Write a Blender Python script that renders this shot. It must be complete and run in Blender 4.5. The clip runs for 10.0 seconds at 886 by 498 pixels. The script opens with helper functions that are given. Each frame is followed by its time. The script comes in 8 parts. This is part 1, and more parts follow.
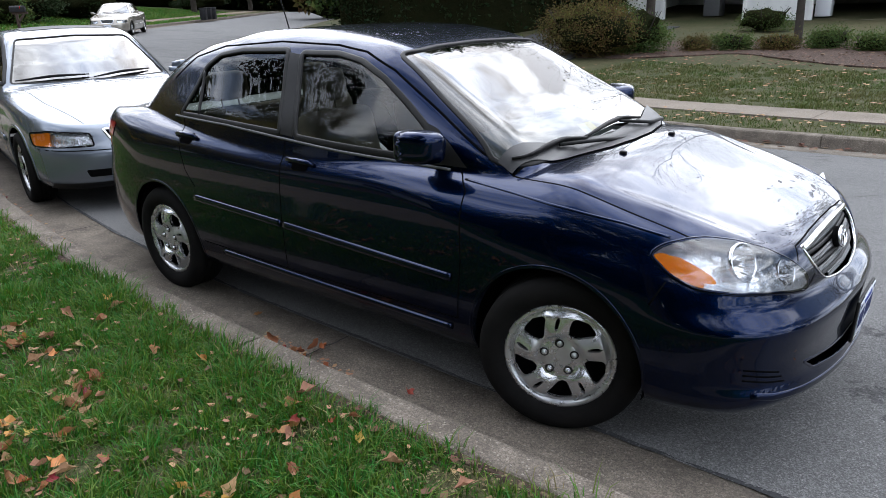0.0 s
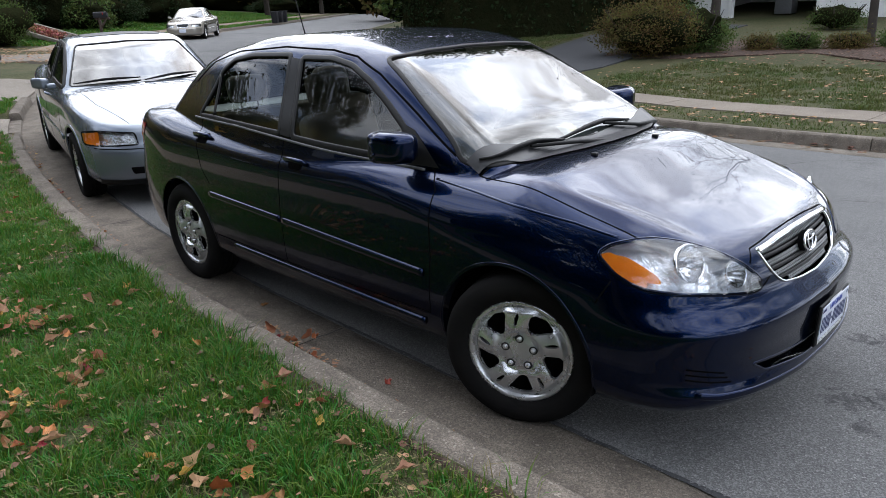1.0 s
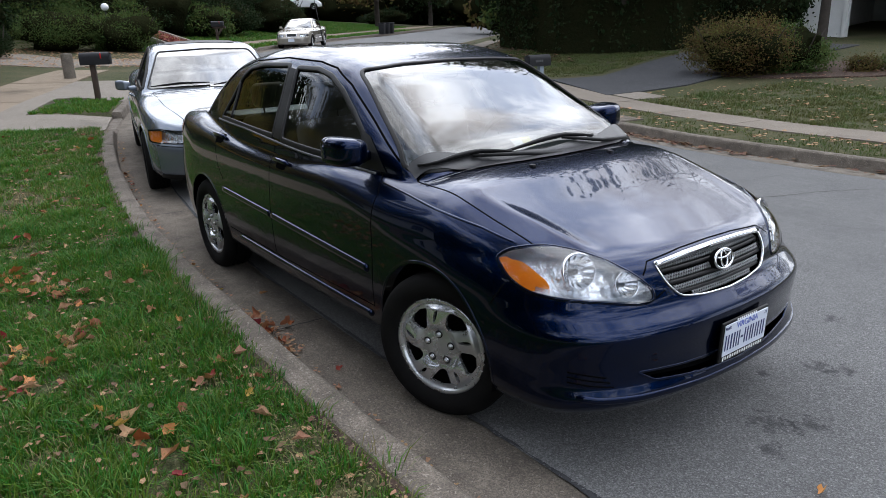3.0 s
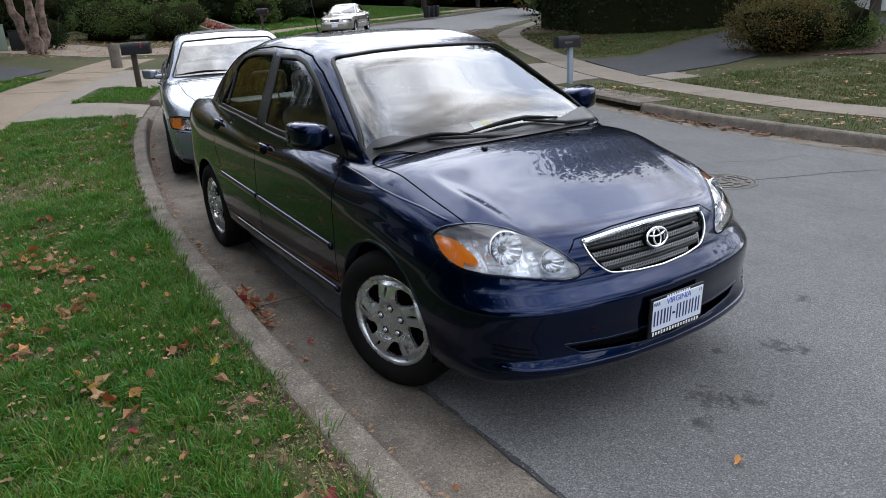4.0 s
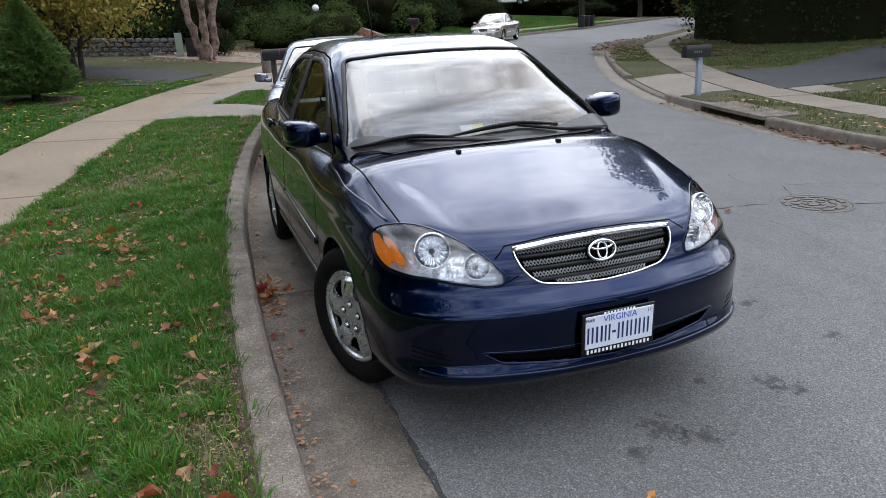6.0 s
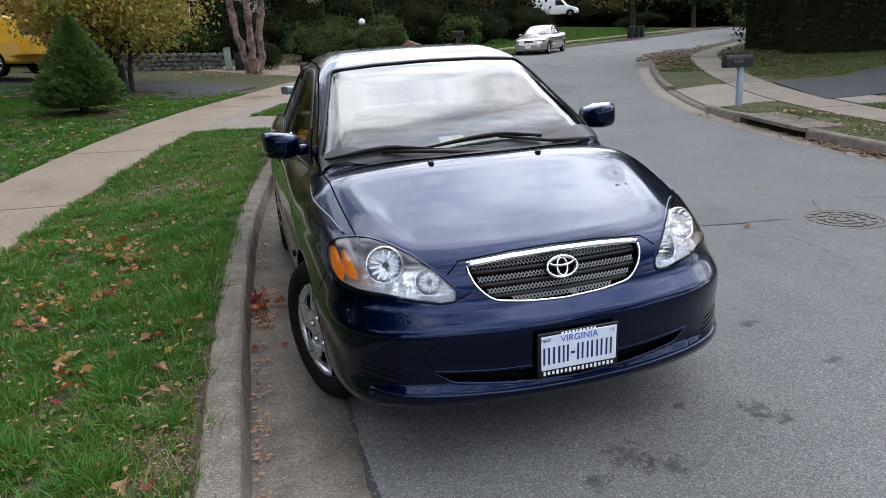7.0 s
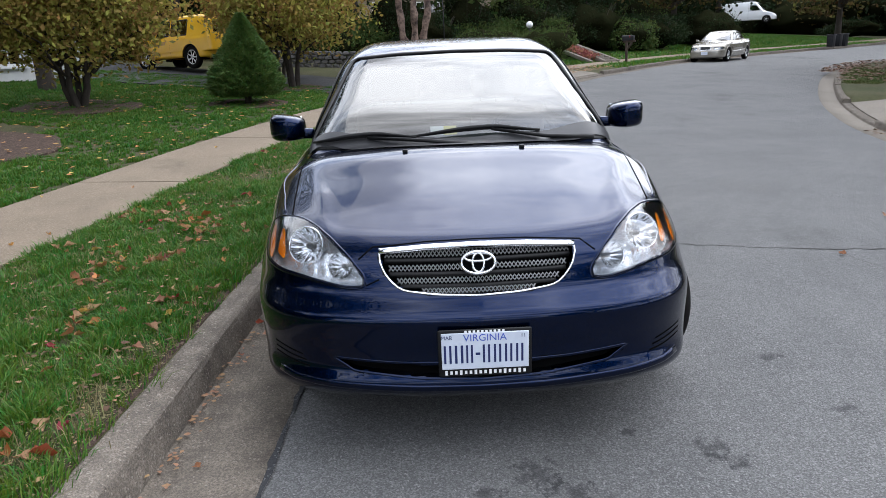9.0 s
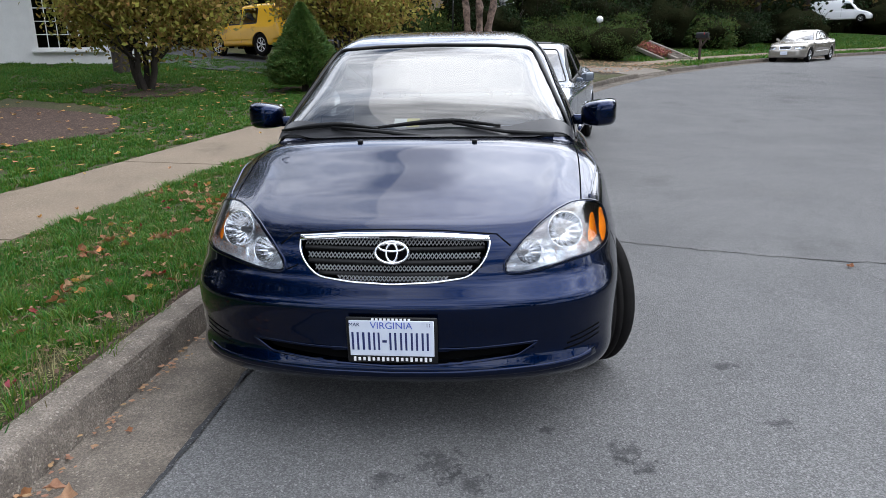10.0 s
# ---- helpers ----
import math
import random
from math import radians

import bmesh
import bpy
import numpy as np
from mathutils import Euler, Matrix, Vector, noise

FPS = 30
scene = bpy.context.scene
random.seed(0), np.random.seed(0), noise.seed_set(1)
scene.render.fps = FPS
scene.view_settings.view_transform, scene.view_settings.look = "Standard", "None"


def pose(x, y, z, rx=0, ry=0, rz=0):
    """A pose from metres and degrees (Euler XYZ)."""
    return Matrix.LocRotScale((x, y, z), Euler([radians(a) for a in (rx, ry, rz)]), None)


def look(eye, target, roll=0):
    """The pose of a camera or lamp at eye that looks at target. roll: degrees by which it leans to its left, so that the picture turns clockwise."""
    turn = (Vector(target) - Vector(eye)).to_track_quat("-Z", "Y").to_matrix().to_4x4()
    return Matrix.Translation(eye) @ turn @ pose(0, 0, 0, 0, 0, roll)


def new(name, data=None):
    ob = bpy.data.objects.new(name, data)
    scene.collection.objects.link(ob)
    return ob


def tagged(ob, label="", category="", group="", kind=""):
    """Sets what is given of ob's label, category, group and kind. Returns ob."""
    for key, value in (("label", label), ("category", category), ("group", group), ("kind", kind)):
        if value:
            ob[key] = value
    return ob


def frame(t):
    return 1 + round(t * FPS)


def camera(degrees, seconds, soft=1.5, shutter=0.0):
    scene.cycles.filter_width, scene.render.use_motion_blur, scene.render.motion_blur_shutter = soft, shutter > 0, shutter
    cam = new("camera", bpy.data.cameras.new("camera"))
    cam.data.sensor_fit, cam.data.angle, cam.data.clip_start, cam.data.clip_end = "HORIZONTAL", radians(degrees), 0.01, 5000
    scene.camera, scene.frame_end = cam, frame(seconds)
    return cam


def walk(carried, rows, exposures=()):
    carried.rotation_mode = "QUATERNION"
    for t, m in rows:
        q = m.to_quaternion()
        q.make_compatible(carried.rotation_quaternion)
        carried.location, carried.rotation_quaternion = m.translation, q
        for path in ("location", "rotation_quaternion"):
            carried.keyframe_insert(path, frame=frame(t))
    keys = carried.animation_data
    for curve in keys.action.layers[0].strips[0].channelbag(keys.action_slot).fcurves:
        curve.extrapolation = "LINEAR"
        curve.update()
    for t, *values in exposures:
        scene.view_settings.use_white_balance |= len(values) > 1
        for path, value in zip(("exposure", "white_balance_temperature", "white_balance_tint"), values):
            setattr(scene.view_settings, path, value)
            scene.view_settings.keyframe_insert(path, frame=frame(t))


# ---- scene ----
# Camera: carried round the front of the parked blue car.
cam = camera(64.6, 10.0, soft=0.85)
PATH = [
    (0, (1.19, -2.863, 1.547), (-0.015, -1.405, 0.897), -2.1),
    (0.5, (1.332, -2.768, 1.554), (0.077, -1.354, 0.902), -3.0),
    (1, (1.551, -2.695, 1.554), (0.204, -1.362, 0.913), -2.8),
    (1.5, (1.771, -2.643, 1.532), (0.397, -1.338, 0.892), -1.8),
    (2, (1.901, -2.568, 1.526), (0.447, -1.361, 0.87), -2.4),
    (2.5, (2.043, -2.44, 1.553), (0.527, -1.305, 0.91), -2.2),
    (2.7, (2.084, -2.406, 1.544), (0.563, -1.253, 0.946), -1.9),
    (3.8, (2.437, -2.09, 1.552), (0.834, -1.081, 0.91), -2.7),
    (4, (2.515, -2.061, 1.551), (0.903, -1.062, 0.915), -3.2),
    (4.5, (2.61, -1.891, 1.533), (0.951, -0.955, 0.924), -2.7),
    (5, (2.703, -1.687, 1.515), (1.02, -0.777, 0.93), -2.7),
    (5.5, (2.798, -1.531, 1.491), (1.057, -0.736, 0.911), -4.3),
    (5.7, (2.843, -1.457, 1.483), (1.069, -0.744, 0.897), -3.9),
    (7, (2.91, -0.994, 1.443), (1.051, -0.501, 0.895), -3.7),
    (7.5, (2.933, -0.823, 1.391), (1.035, -0.457, 0.877), -4.8),
    (8, (3.005, -0.6, 1.346), (1.083, -0.437, 0.818), -1.1),
    (8.5, (2.996, -0.371, 1.314), (1.075, -0.273, 0.766), -2.0),
    (9, (2.983, -0.145, 1.329), (1.05, -0.118, 0.816), -2.3),
    (9.5, (2.993, 0.11, 1.326), (1.067, -0.016, 0.801), -2.0),
    (10, (3.018, 0.371, 1.321), (1.096, 0.203, 0.794), -0.9),
]
walk(cam, [(t, look(eye, target, roll)) for t, eye, target, roll in PATH],
     [(0.0, 0.46), (2.0, 0.13), (5.0, 0.22), (7.5, 0.30), (10.0, 0.35)])

# Light: bright broken cloud, the sun veiled and high over the far side of the road.
SUN_EL, SUN_AZ = radians(45), radians(120)      # azimuth counted from +x towards +y
SUN_DIR = Vector((math.cos(SUN_EL) * math.cos(SUN_AZ), math.cos(SUN_EL) * math.sin(SUN_AZ), math.sin(SUN_EL)))


def link(nt, a, b):
    nt.links.new(a, b)


def node(nt, kind, **values):
    n = nt.nodes.new(kind)
    for k, v in values.items():
        if k in n.inputs:
            n.inputs[k].default_value = v
    return n


def math_node(nt, op, a, b=None, clamp=False):
    n = nt.nodes.new("ShaderNodeMath")
    n.operation, n.use_clamp = op, clamp
    for i, v in enumerate((a, b)):
        if v is None:
            continue
        if isinstance(v, (int, float)):
            n.inputs[i].default_value = v
        else:
            link(nt, v, n.inputs[i])
    return n.outputs[0]


def ramp(nt, fac, stops):
    n = nt.nodes.new("ShaderNodeValToRGB")
    e = n.color_ramp.elements
    while len(e) < len(stops):
        e.new(0.5)
    for el, (p, c) in zip(e, stops):
        el.position = p
        el.color = (*c, 1) if len(c) == 3 else c
    link(nt, fac, n.inputs[0])
    return n.outputs[0]


def mix_col(nt, fac, a, b, mode="MIX"):
    n = nt.nodes.new("ShaderNodeMix")
    n.data_type, n.blend_type = "RGBA", mode
    for sock, v in ((n.inputs[0], fac), (n.inputs[6], a), (n.inputs[7], b)):
        if isinstance(v, (int, float)):
            sock.default_value = v
        elif isinstance(v, tuple):
            sock.default_value = (*v, 1) if len(v) == 3 else v
        else:
            link(nt, v, sock)
    return n.outputs[2]


def make_world():
    w = bpy.data.worlds.new("sky")
    scene.world = w
    w.use_nodes = True
    nt = w.node_tree
    nt.nodes.clear()
    out, bg = nt.nodes.new("ShaderNodeOutputWorld"), nt.nodes.new("ShaderNodeBackground")
    sky = nt.nodes.new("ShaderNodeTexSky")
    sky.sky_type, sky.sun_disc = "NISHITA", False
    sky.sun_elevation, sky.sun_rotation = SUN_EL, math.pi / 2 - SUN_AZ
    tc = nt.nodes.new("ShaderNodeTexCoord")
    sep = nt.nodes.new("ShaderNodeSeparateXYZ")
    link(nt, tc.outputs["Generated"], sep.inputs[0])
    up = math_node(nt, "ADD", math_node(nt, "MAXIMUM", sep.outputs[2], 0.0), 0.16)
    flat = nt.nodes.new("ShaderNodeCombineXYZ")
    flat.inputs[2].default_value = 9.3
    link(nt, math_node(nt, "DIVIDE", sep.outputs[0], up), flat.inputs[0])
    link(nt, math_node(nt, "MULTIPLY", math_node(nt, "DIVIDE", sep.outputs[1], up), 0.62), flat.inputs[1])
    cloud = node(nt, "ShaderNodeTexNoise", Scale=2.3, Detail=9.0, Roughness=0.60, Distortion=0.45)
    link(nt, flat.outputs[0], cloud.inputs["Vector"])
    cover = ramp(nt, cloud.outputs[0], [(0.42, (0.0, 0.0, 0.0)), (0.49, (0.5, 0.5, 0.5)), (0.57, (1, 1, 1))])
    shade = node(nt, "ShaderNodeTexNoise", Scale=3.6, Detail=8.0, Roughness=0.6)
    link(nt, flat.outputs[0], shade.inputs["Vector"])
    tone = ramp(nt, shade.outputs[0], [(0.36, (0.34, 0.43, 0.63)), (0.60, (1.49, 1.55, 1.67))])
    dot = nt.nodes.new("ShaderNodeVectorMath")
    dot.operation = "DOT_PRODUCT"
    link(nt, tc.outputs["Generated"], dot.inputs[0])
    dot.inputs[1].default_value = SUN_DIR
    near = math_node(nt, "POWER", math_node(nt, "MAXIMUM", dot.outputs["Value"], 0.0), 6.0)
    glow = math_node(nt, "MULTIPLY_ADD", near, 1.6)
    glow.node.inputs[2].default_value = 2.15
    lit = nt.nodes.new("ShaderNodeVectorMath")
    lit.operation = "SCALE"
    link(nt, tone, lit.inputs[0])
    link(nt, glow, lit.inputs["Scale"])
    skyl = nt.nodes.new("ShaderNodeVectorMath")
    skyl.operation = "SCALE"
    link(nt, sky.outputs[0], skyl.inputs[0])
    skyl.inputs["Scale"].default_value = 0.10
    col = mix_col(nt, cover, skyl.outputs[0], lit.outputs[0])
    link(nt, col, bg.inputs[0])
    bg.inputs[1].default_value = 1.0
    link(nt, bg.outputs[0], out.inputs[0])


make_world()
sun = new("sun", bpy.data.lights.new("sun", "SUN"))
sun.data.energy, sun.data.angle, sun.data.color = 1.7, radians(100), (1.0, 0.97, 0.93)
sun.matrix_world = look(SUN_DIR * 50, (0, 0, 0))


# ---- materials ----
def mat(name, col, col2=None, rough=0.6, metal=0.0, scale=6.0, fine=60.0, bump=0.0, amount=0.5, coat=0.0, spec=None, random_hue=0.0, sub=0.0, bump_scale=None, rough_var=0.0):
    """A surface with stains at one scale and grain at another."""
    m = bpy.data.materials.new(name)
    m.use_nodes = True
    nt = m.node_tree
    b = nt.nodes["Principled BSDF"]
    b.inputs["Roughness"].default_value, b.inputs["Metallic"].default_value = rough, metal
    b.inputs["Coat Weight"].default_value, b.inputs["Coat Roughness"].default_value = coat, 0.02
    b.inputs["Specular IOR Level"].default_value = spec if spec is not None else (0.18 if rough > 0.8 else 0.4)
    col2 = col2 or tuple(c * 0.7 for c in col)
    tc = nt.nodes.new("ShaderNodeTexCoord")
    big = node(nt, "ShaderNodeTexNoise", Scale=scale, Detail=5.0, Roughness=0.6)
    small = node(nt, "ShaderNodeTexNoise", Scale=fine, Detail=3.0, Roughness=0.7)
    for n in (big, small):
        link(nt, tc.outputs["Object"], n.inputs["Vector"])
    a = ramp(nt, big.outputs[0], [(0.35, (0, 0, 0)), (0.65, (1, 1, 1))])
    g = ramp(nt, small.outputs[0], [(0.3, (0, 0, 0)), (0.7, (1, 1, 1))])
    c = mix_col(nt, math_node(nt, "MULTIPLY", a, amount), col, col2)
    c = mix_col(nt, math_node(nt, "MULTIPLY", g, amount * 0.6), c, col2)
    if random_hue:
        info = nt.nodes.new("ShaderNodeObjectInfo")
        geo = nt.nodes.new("ShaderNodeNewGeometry")
        r = math_node(nt, "FRACT", math_node(nt, "ADD", info.outputs["Random"], geo.outputs["Random Per Island"]))
        hsv = nt.nodes.new("ShaderNodeHueSaturation")
        link(nt, c, hsv.inputs["Color"])
        link(nt, math_node(nt, "ADD", math_node(nt, "MULTIPLY", r, random_hue * 0.16), 0.5 - random_hue * 0.08), hsv.inputs["Hue"])
        r2 = math_node(nt, "FRACT", math_node(nt, "MULTIPLY", r, 7.3))
        link(nt, math_node(nt, "ADD", math_node(nt, "MULTIPLY", r2, random_hue), 1.0 - random_hue * 0.5), hsv.inputs["Value"])
        c = hsv.outputs[0]
    link(nt, c, b.inputs["Base Color"])
    if rough_var:
        link(nt, math_node(nt, "ADD", math_node(nt, "MULTIPLY", a, rough_var), rough - rough_var / 2), b.inputs["Roughness"])
    if bump:
        bn = nt.nodes.new("ShaderNodeBump")
        bn.inputs["Distance"].default_value = bump
        bn.inputs["Strength"].default_value = 0.8
        src = small
        if bump_scale:
            src = node(nt, "ShaderNodeTexNoise", Scale=bump_scale, Detail=4.0, Roughness=0.6)
            link(nt, tc.outputs["Object"], src.inputs["Vector"])
        link(nt, src.outputs[0], bn.inputs["Height"])
        link(nt, bn.outputs[0], b.inputs["Normal"])
    if sub:
        b.inputs["Transmission Weight"].default_value = 0
        tr = nt.nodes.new("ShaderNodeBsdfTranslucent")
        link(nt, c, tr.inputs[0])
        mx = nt.nodes.new("ShaderNodeMixShader")
        mx.inputs[0].default_value = sub
        link(nt, b.outputs[0], mx.inputs[1])
        link(nt, tr.outputs[0], mx.inputs[2])
        link(nt, mx.outputs[0], nt.nodes["Material Output"].inputs[0])
    return m


def glass(name, tint, ior=1.5, rough=0.0, gain=1.9):
    """Thin sheet glass: what lies behind shows through, tinted, under the mirror image of the sky."""
    m = bpy.data.materials.new(name)
    m.use_nodes = True
    nt = m.node_tree
    nt.nodes.clear()
    out = nt.nodes.new("ShaderNodeOutputMaterial")
    tr, gl = nt.nodes.new("ShaderNodeBsdfTransparent"), nt.nodes.new("ShaderNodeBsdfGlossy")
    tr.inputs[0].default_value = (*tint, 1)
    gl.inputs["Roughness"].default_value = rough
    fr = nt.nodes.new("ShaderNodeFresnel")
    fr.inputs[0].default_value = ior
    mx = nt.nodes.new("ShaderNodeMixShader")
    link(nt, math_node(nt, "MINIMUM", math_node(nt, "MULTIPLY", fr.outputs[0], gain), 1.0), mx.inputs[0])
    link(nt, tr.outputs[0], mx.inputs[1])
    link(nt, gl.outputs[0], mx.inputs[2])
    link(nt, mx.outputs[0], out.inputs[0])
    return m


def car_paint(name, col, col2, metal, flake=0.0):
    """Clear-coated metallic paint with faint dust."""
    m = mat(name, col, col2, rough=0.26, metal=metal, scale=1.3, fine=220.0, amount=0.25, coat=1.0)
    b = m.node_tree.nodes["Principled BSDF"]
    b.inputs["Coat IOR"].default_value = 1.31
    if flake:
        b.inputs["Specular IOR Level"].default_value = flake
    b.inputs["Coat Roughness"].default_value = 0.025
    return m


BLUE = car_paint("navy_paint", (0.0002, 0.0064, 0.0320), (0.0002, 0.0052, 0.0270), 0.92, 0.02)
SILVER = car_paint("silver_paint", (0.165, 0.187, 0.222), (0.145, 0.165, 0.198), 0.6)
BEIGE = car_paint("champagne_paint", (0.34, 0.315, 0.275), (0.30, 0.28, 0.245), 0.5)
YELLOW = car_paint("yellow_paint", (0.75, 0.42, 0.02), (0.68, 0.37, 0.02), 0.0)
VANWHITE = car_paint("white_paint", (0.75, 0.76, 0.78), (0.68, 0.69, 0.71), 0.0)
CHROME = mat("chrome", (0.85, 0.86, 0.88), (0.75, 0.76, 0.78), rough=0.08, metal=1.0, scale=5, amount=0.3)
ALLOY = mat("wheel_silver", (0.64, 0.65, 0.67), (0.48, 0.48, 0.49), rough=0.28, metal=0.80, scale=9, amount=0.6, rough_var=0.2)
RUBBER = mat("tyre_rubber", (0.006, 0.006, 0.0065), (0.013, 0.012, 0.011), rough=0.8, scale=8, fine=90, bump=0.001, amount=0.6, spec=0.06)
BLACK = mat("black_plastic", (0.007, 0.007, 0.0075), (0.014, 0.014, 0.014), rough=0.45, scale=12, fine=300, amount=0.5, spec=0.2)
# near-black for gaps and cavities; in recesses it puts shade into the colour
DARK = mat("dark_cavity", (0.003, 0.003, 0.0035), (0.005, 0.005, 0.005), rough=0.9, scale=10, amount=0.5, spec=0.01)
MESHGREY = mat("grille_net_grey", (0.26, 0.265, 0.27), (0.18, 0.185, 0.19), rough=0.35, metal=0.4, scale=14, fine=200, amount=0.5)
GREYPL = mat("grey_plastic", (0.105, 0.108, 0.112), (0.07, 0.07, 0.073), rough=0.5, scale=14, fine=200, amount=0.5)
COWL = mat("cowl_plastic", (0.028, 0.028, 0.030), (0.018, 0.018, 0.020), rough=0.36, spec=0.5, scale=14, fine=240, bump=0.0005, amount=0.5)
SEAT = mat("seat_fabric", (0.20, 0.17, 0.14), (0.14, 0.12, 0.10), rough=0.9, scale=12, fine=260, bump=0.001, spec=0.1)
WSGLASS = glass("windscreen_glass", (0.40, 0.45, 0.44), 1.6, gain=1.75)
TINT = glass("tinted_glass", (0.62, 0.68, 0.65), 1.5, gain=1.0)
# mirror gain raised well past plain glass, standing in for sky glare
SKYGLASS = glass("sky_lit_windscreen_glass", (0.40, 0.46, 0.48), 1.6, gain=3.2)
LENS = glass("lamp_lens", (0.94, 0.95, 0.96), 1.5, 0.01)
REFLECTOR = mat("lamp_reflector", (0.95, 0.97, 1.0), (0.90, 0.93, 0.97), rough=0.11, metal=0.80, scale=30, fine=90, amount=0.4, bump=0.022, bump_scale=24)
AMBER = mat("amber_lens", (0.95, 0.30, 0.015), (0.85, 0.20, 0.01), rough=0.12, scale=30, fine=120, amount=0.5, coat=1.0, bump=0.002, bump_scale=90)
REDLENS = mat("red_lens", (0.45, 0.012, 0.012), (0.3, 0.008, 0.008), rough=0.15, scale=20, amount=0.4, coat=1.0)
PLATE = mat("plate_white", (0.62, 0.66, 0.74), (0.52, 0.56, 0.66), rough=0.35, scale=30, fine=200, amount=0.4, coat=0.3)
PLATEBLUE = mat("plate_navy", (0.012, 0.022, 0.10), (0.02, 0.03, 0.12), rough=0.4, scale=40, amount=0.3)
PLATETEXT = mat("plate_light_blue", (0.06, 0.10, 0.42), (0.05, 0.08, 0.35), rough=0.4, scale=40, amount=0.3)
WHITE = mat("white_print", (0.8, 0.8, 0.8), (0.7, 0.7, 0.7), rough=0.4, scale=40, amount=0.2)
YELLOWP = mat("sticker_yellow", (0.75, 0.65, 0.08), (0.65, 0.55, 0.08), rough=0.5, scale=40, amount=0.2)

# ---- geometry helpers ----
def mesh_from(name, verts, faces, smooth=True, normals=None):
    me = bpy.data.meshes.new(name)
    me.from_pydata([tuple(map(float, v)) for v in verts], [], [tuple(map(int, f)) for f in faces])
    if smooth:
        me.polygons.foreach_set("use_smooth", [True] * len(me.polygons))
    if normals is not None:
        me.normals_split_custom_set_from_vertices([tuple(map(float, n)) for n in normals])
    me.update()
    return me


def fast_mesh(name, verts, faces, smooth=False):
    """Many equal-sided faces at once, from arrays."""
    verts, faces = np.asarray(verts, np.float32), np.asarray(faces, np.int32)
    me = bpy.data.meshes.new(name)
    k = faces.shape[1]
    me.vertices.add(len(verts))
    me.vertices.foreach_set("co", verts.ravel())
    me.loops.add(faces.size)
    me.loops.foreach_set("vertex_index", faces.ravel())
    me.polygons.add(len(faces))
    me.polygons.foreach_set("loop_start", np.arange(0, faces.size, k, dtype=np.int32))
    if smooth:
        me.polygons.foreach_set("use_smooth", np.ones(len(faces), bool))
    me.update(calc_edges=True)
    me.validate()
    return me


def thing(name, label, category, at=None, group="", kind=""):
    ob = new(name)
    ob.empty_display_size = 0.1
    if at is not None:
        ob.matrix_world = at
    return tagged(ob, label, category, group, kind)


def part_mesh(name, me, material, parent=None, label=""):
    ob = new(name, me)
    if material is not None and len(me.materials) == 0:
        me.materials.append(material)
    if parent is not None:
        ob.parent = parent
    if label:
        ob["label"] = label
    return ob


def part(name, bm, material, parent=None, label="", smooth=True, angle=40):
    me = bpy.data.meshes.new(name)
    if smooth:
        for f in bm.faces:
            f.smooth = True
        for e in bm.edges:
            if len(e.link_faces) == 2 and e.calc_face_angle(0) > radians(angle):
                e.smooth = False
    bm.to_mesh(me)
    bm.free()
    return part_mesh(name, me, material, parent, label)


def box(bm, cx, cy, cz, sx, sy, sz, bev=0.0, m=None, seg=2):
    r = bmesh.ops.create_cube(bm, size=1.0)
    vs = r["verts"]
    bmesh.ops.scale(bm, vec=(sx, sy, sz), verts=vs)
    if bev:
        es = list({e for v in vs for e in v.link_edges})
        g = bmesh.ops.bevel(bm, geom=es, offset=bev, segments=seg, affect="EDGES", profile=0.5)
        vs = list({v for f in g["faces"] for v in f.verts} | {v for v in vs if v.is_valid})
    mm = Matrix.Translation((cx, cy, cz))
    if m is not None:
        mm = mm @ m
    bmesh.ops.transform(bm, matrix=mm, verts=vs)
    return vs


def lathe(bm, profile, seg=32, axis="z", m=None, start=0.0, sweep=360.0):
    """A turned form from (radius, height) pairs."""
    rings, closed = [], abs(sweep - 360) < 1e-6
    n = seg if closed else seg + 1
    for r, h in profile:
        ring = []
        for i in range(n):
            a = radians(start + sweep * i / seg)
            p = Vector((r * math.cos(a), r * math.sin(a), h))
            if axis == "y":
                p = Vector((p.x, p.z, p.y))
            elif axis == "x":
                p = Vector((p.z, p.x, p.y))
            if m is not None:
                p = m @ p
            ring.append(bm.verts.new(p))
        rings.append(ring)
    for a, b in zip(rings, rings[1:]):
        for i in range(seg if closed else seg):
            j = (i + 1) % n
            if not closed and i + 1 >= n:
                continue
            try:
                bm.faces.new((a[i], a[j], b[j], b[i]))
            except ValueError:
                pass
    return rings


def tube(bm, pts, radii, seg=8, cap=True):
    """A tapered tube through points."""
    pts = [Vector(p) for p in pts]
    if isinstance(radii, (int, float)):
        radii = [radii] * len(pts)
    rings, prev = [], None
    for i, p in enumerate(pts):
        d = (pts[min(i + 1, len(pts) - 1)] - pts[max(i - 1, 0)]).normalized()
        if prev is None:
            prev = Vector((0, 0, 1)) if abs(d.z) < 0.9 else Vector((1, 0, 0))
        a = d.cross(prev).normalized()
        b = a.cross(d).normalized()
        prev = b
        rings.append([bm.verts.new(p + (a * math.cos(2 * math.pi * k / seg) + b * math.sin(2 * math.pi * k / seg)) * radii[i]) for k in range(seg)])
    for r0, r1 in zip(rings, rings[1:]):
        for k in range(seg):
            bm.faces.new((r0[k], r0[(k + 1) % seg], r1[(k + 1) % seg], r1[k]))
    if cap:
        bm.faces.new(rings[0][::-1])
        bm.faces.new(rings[-1])


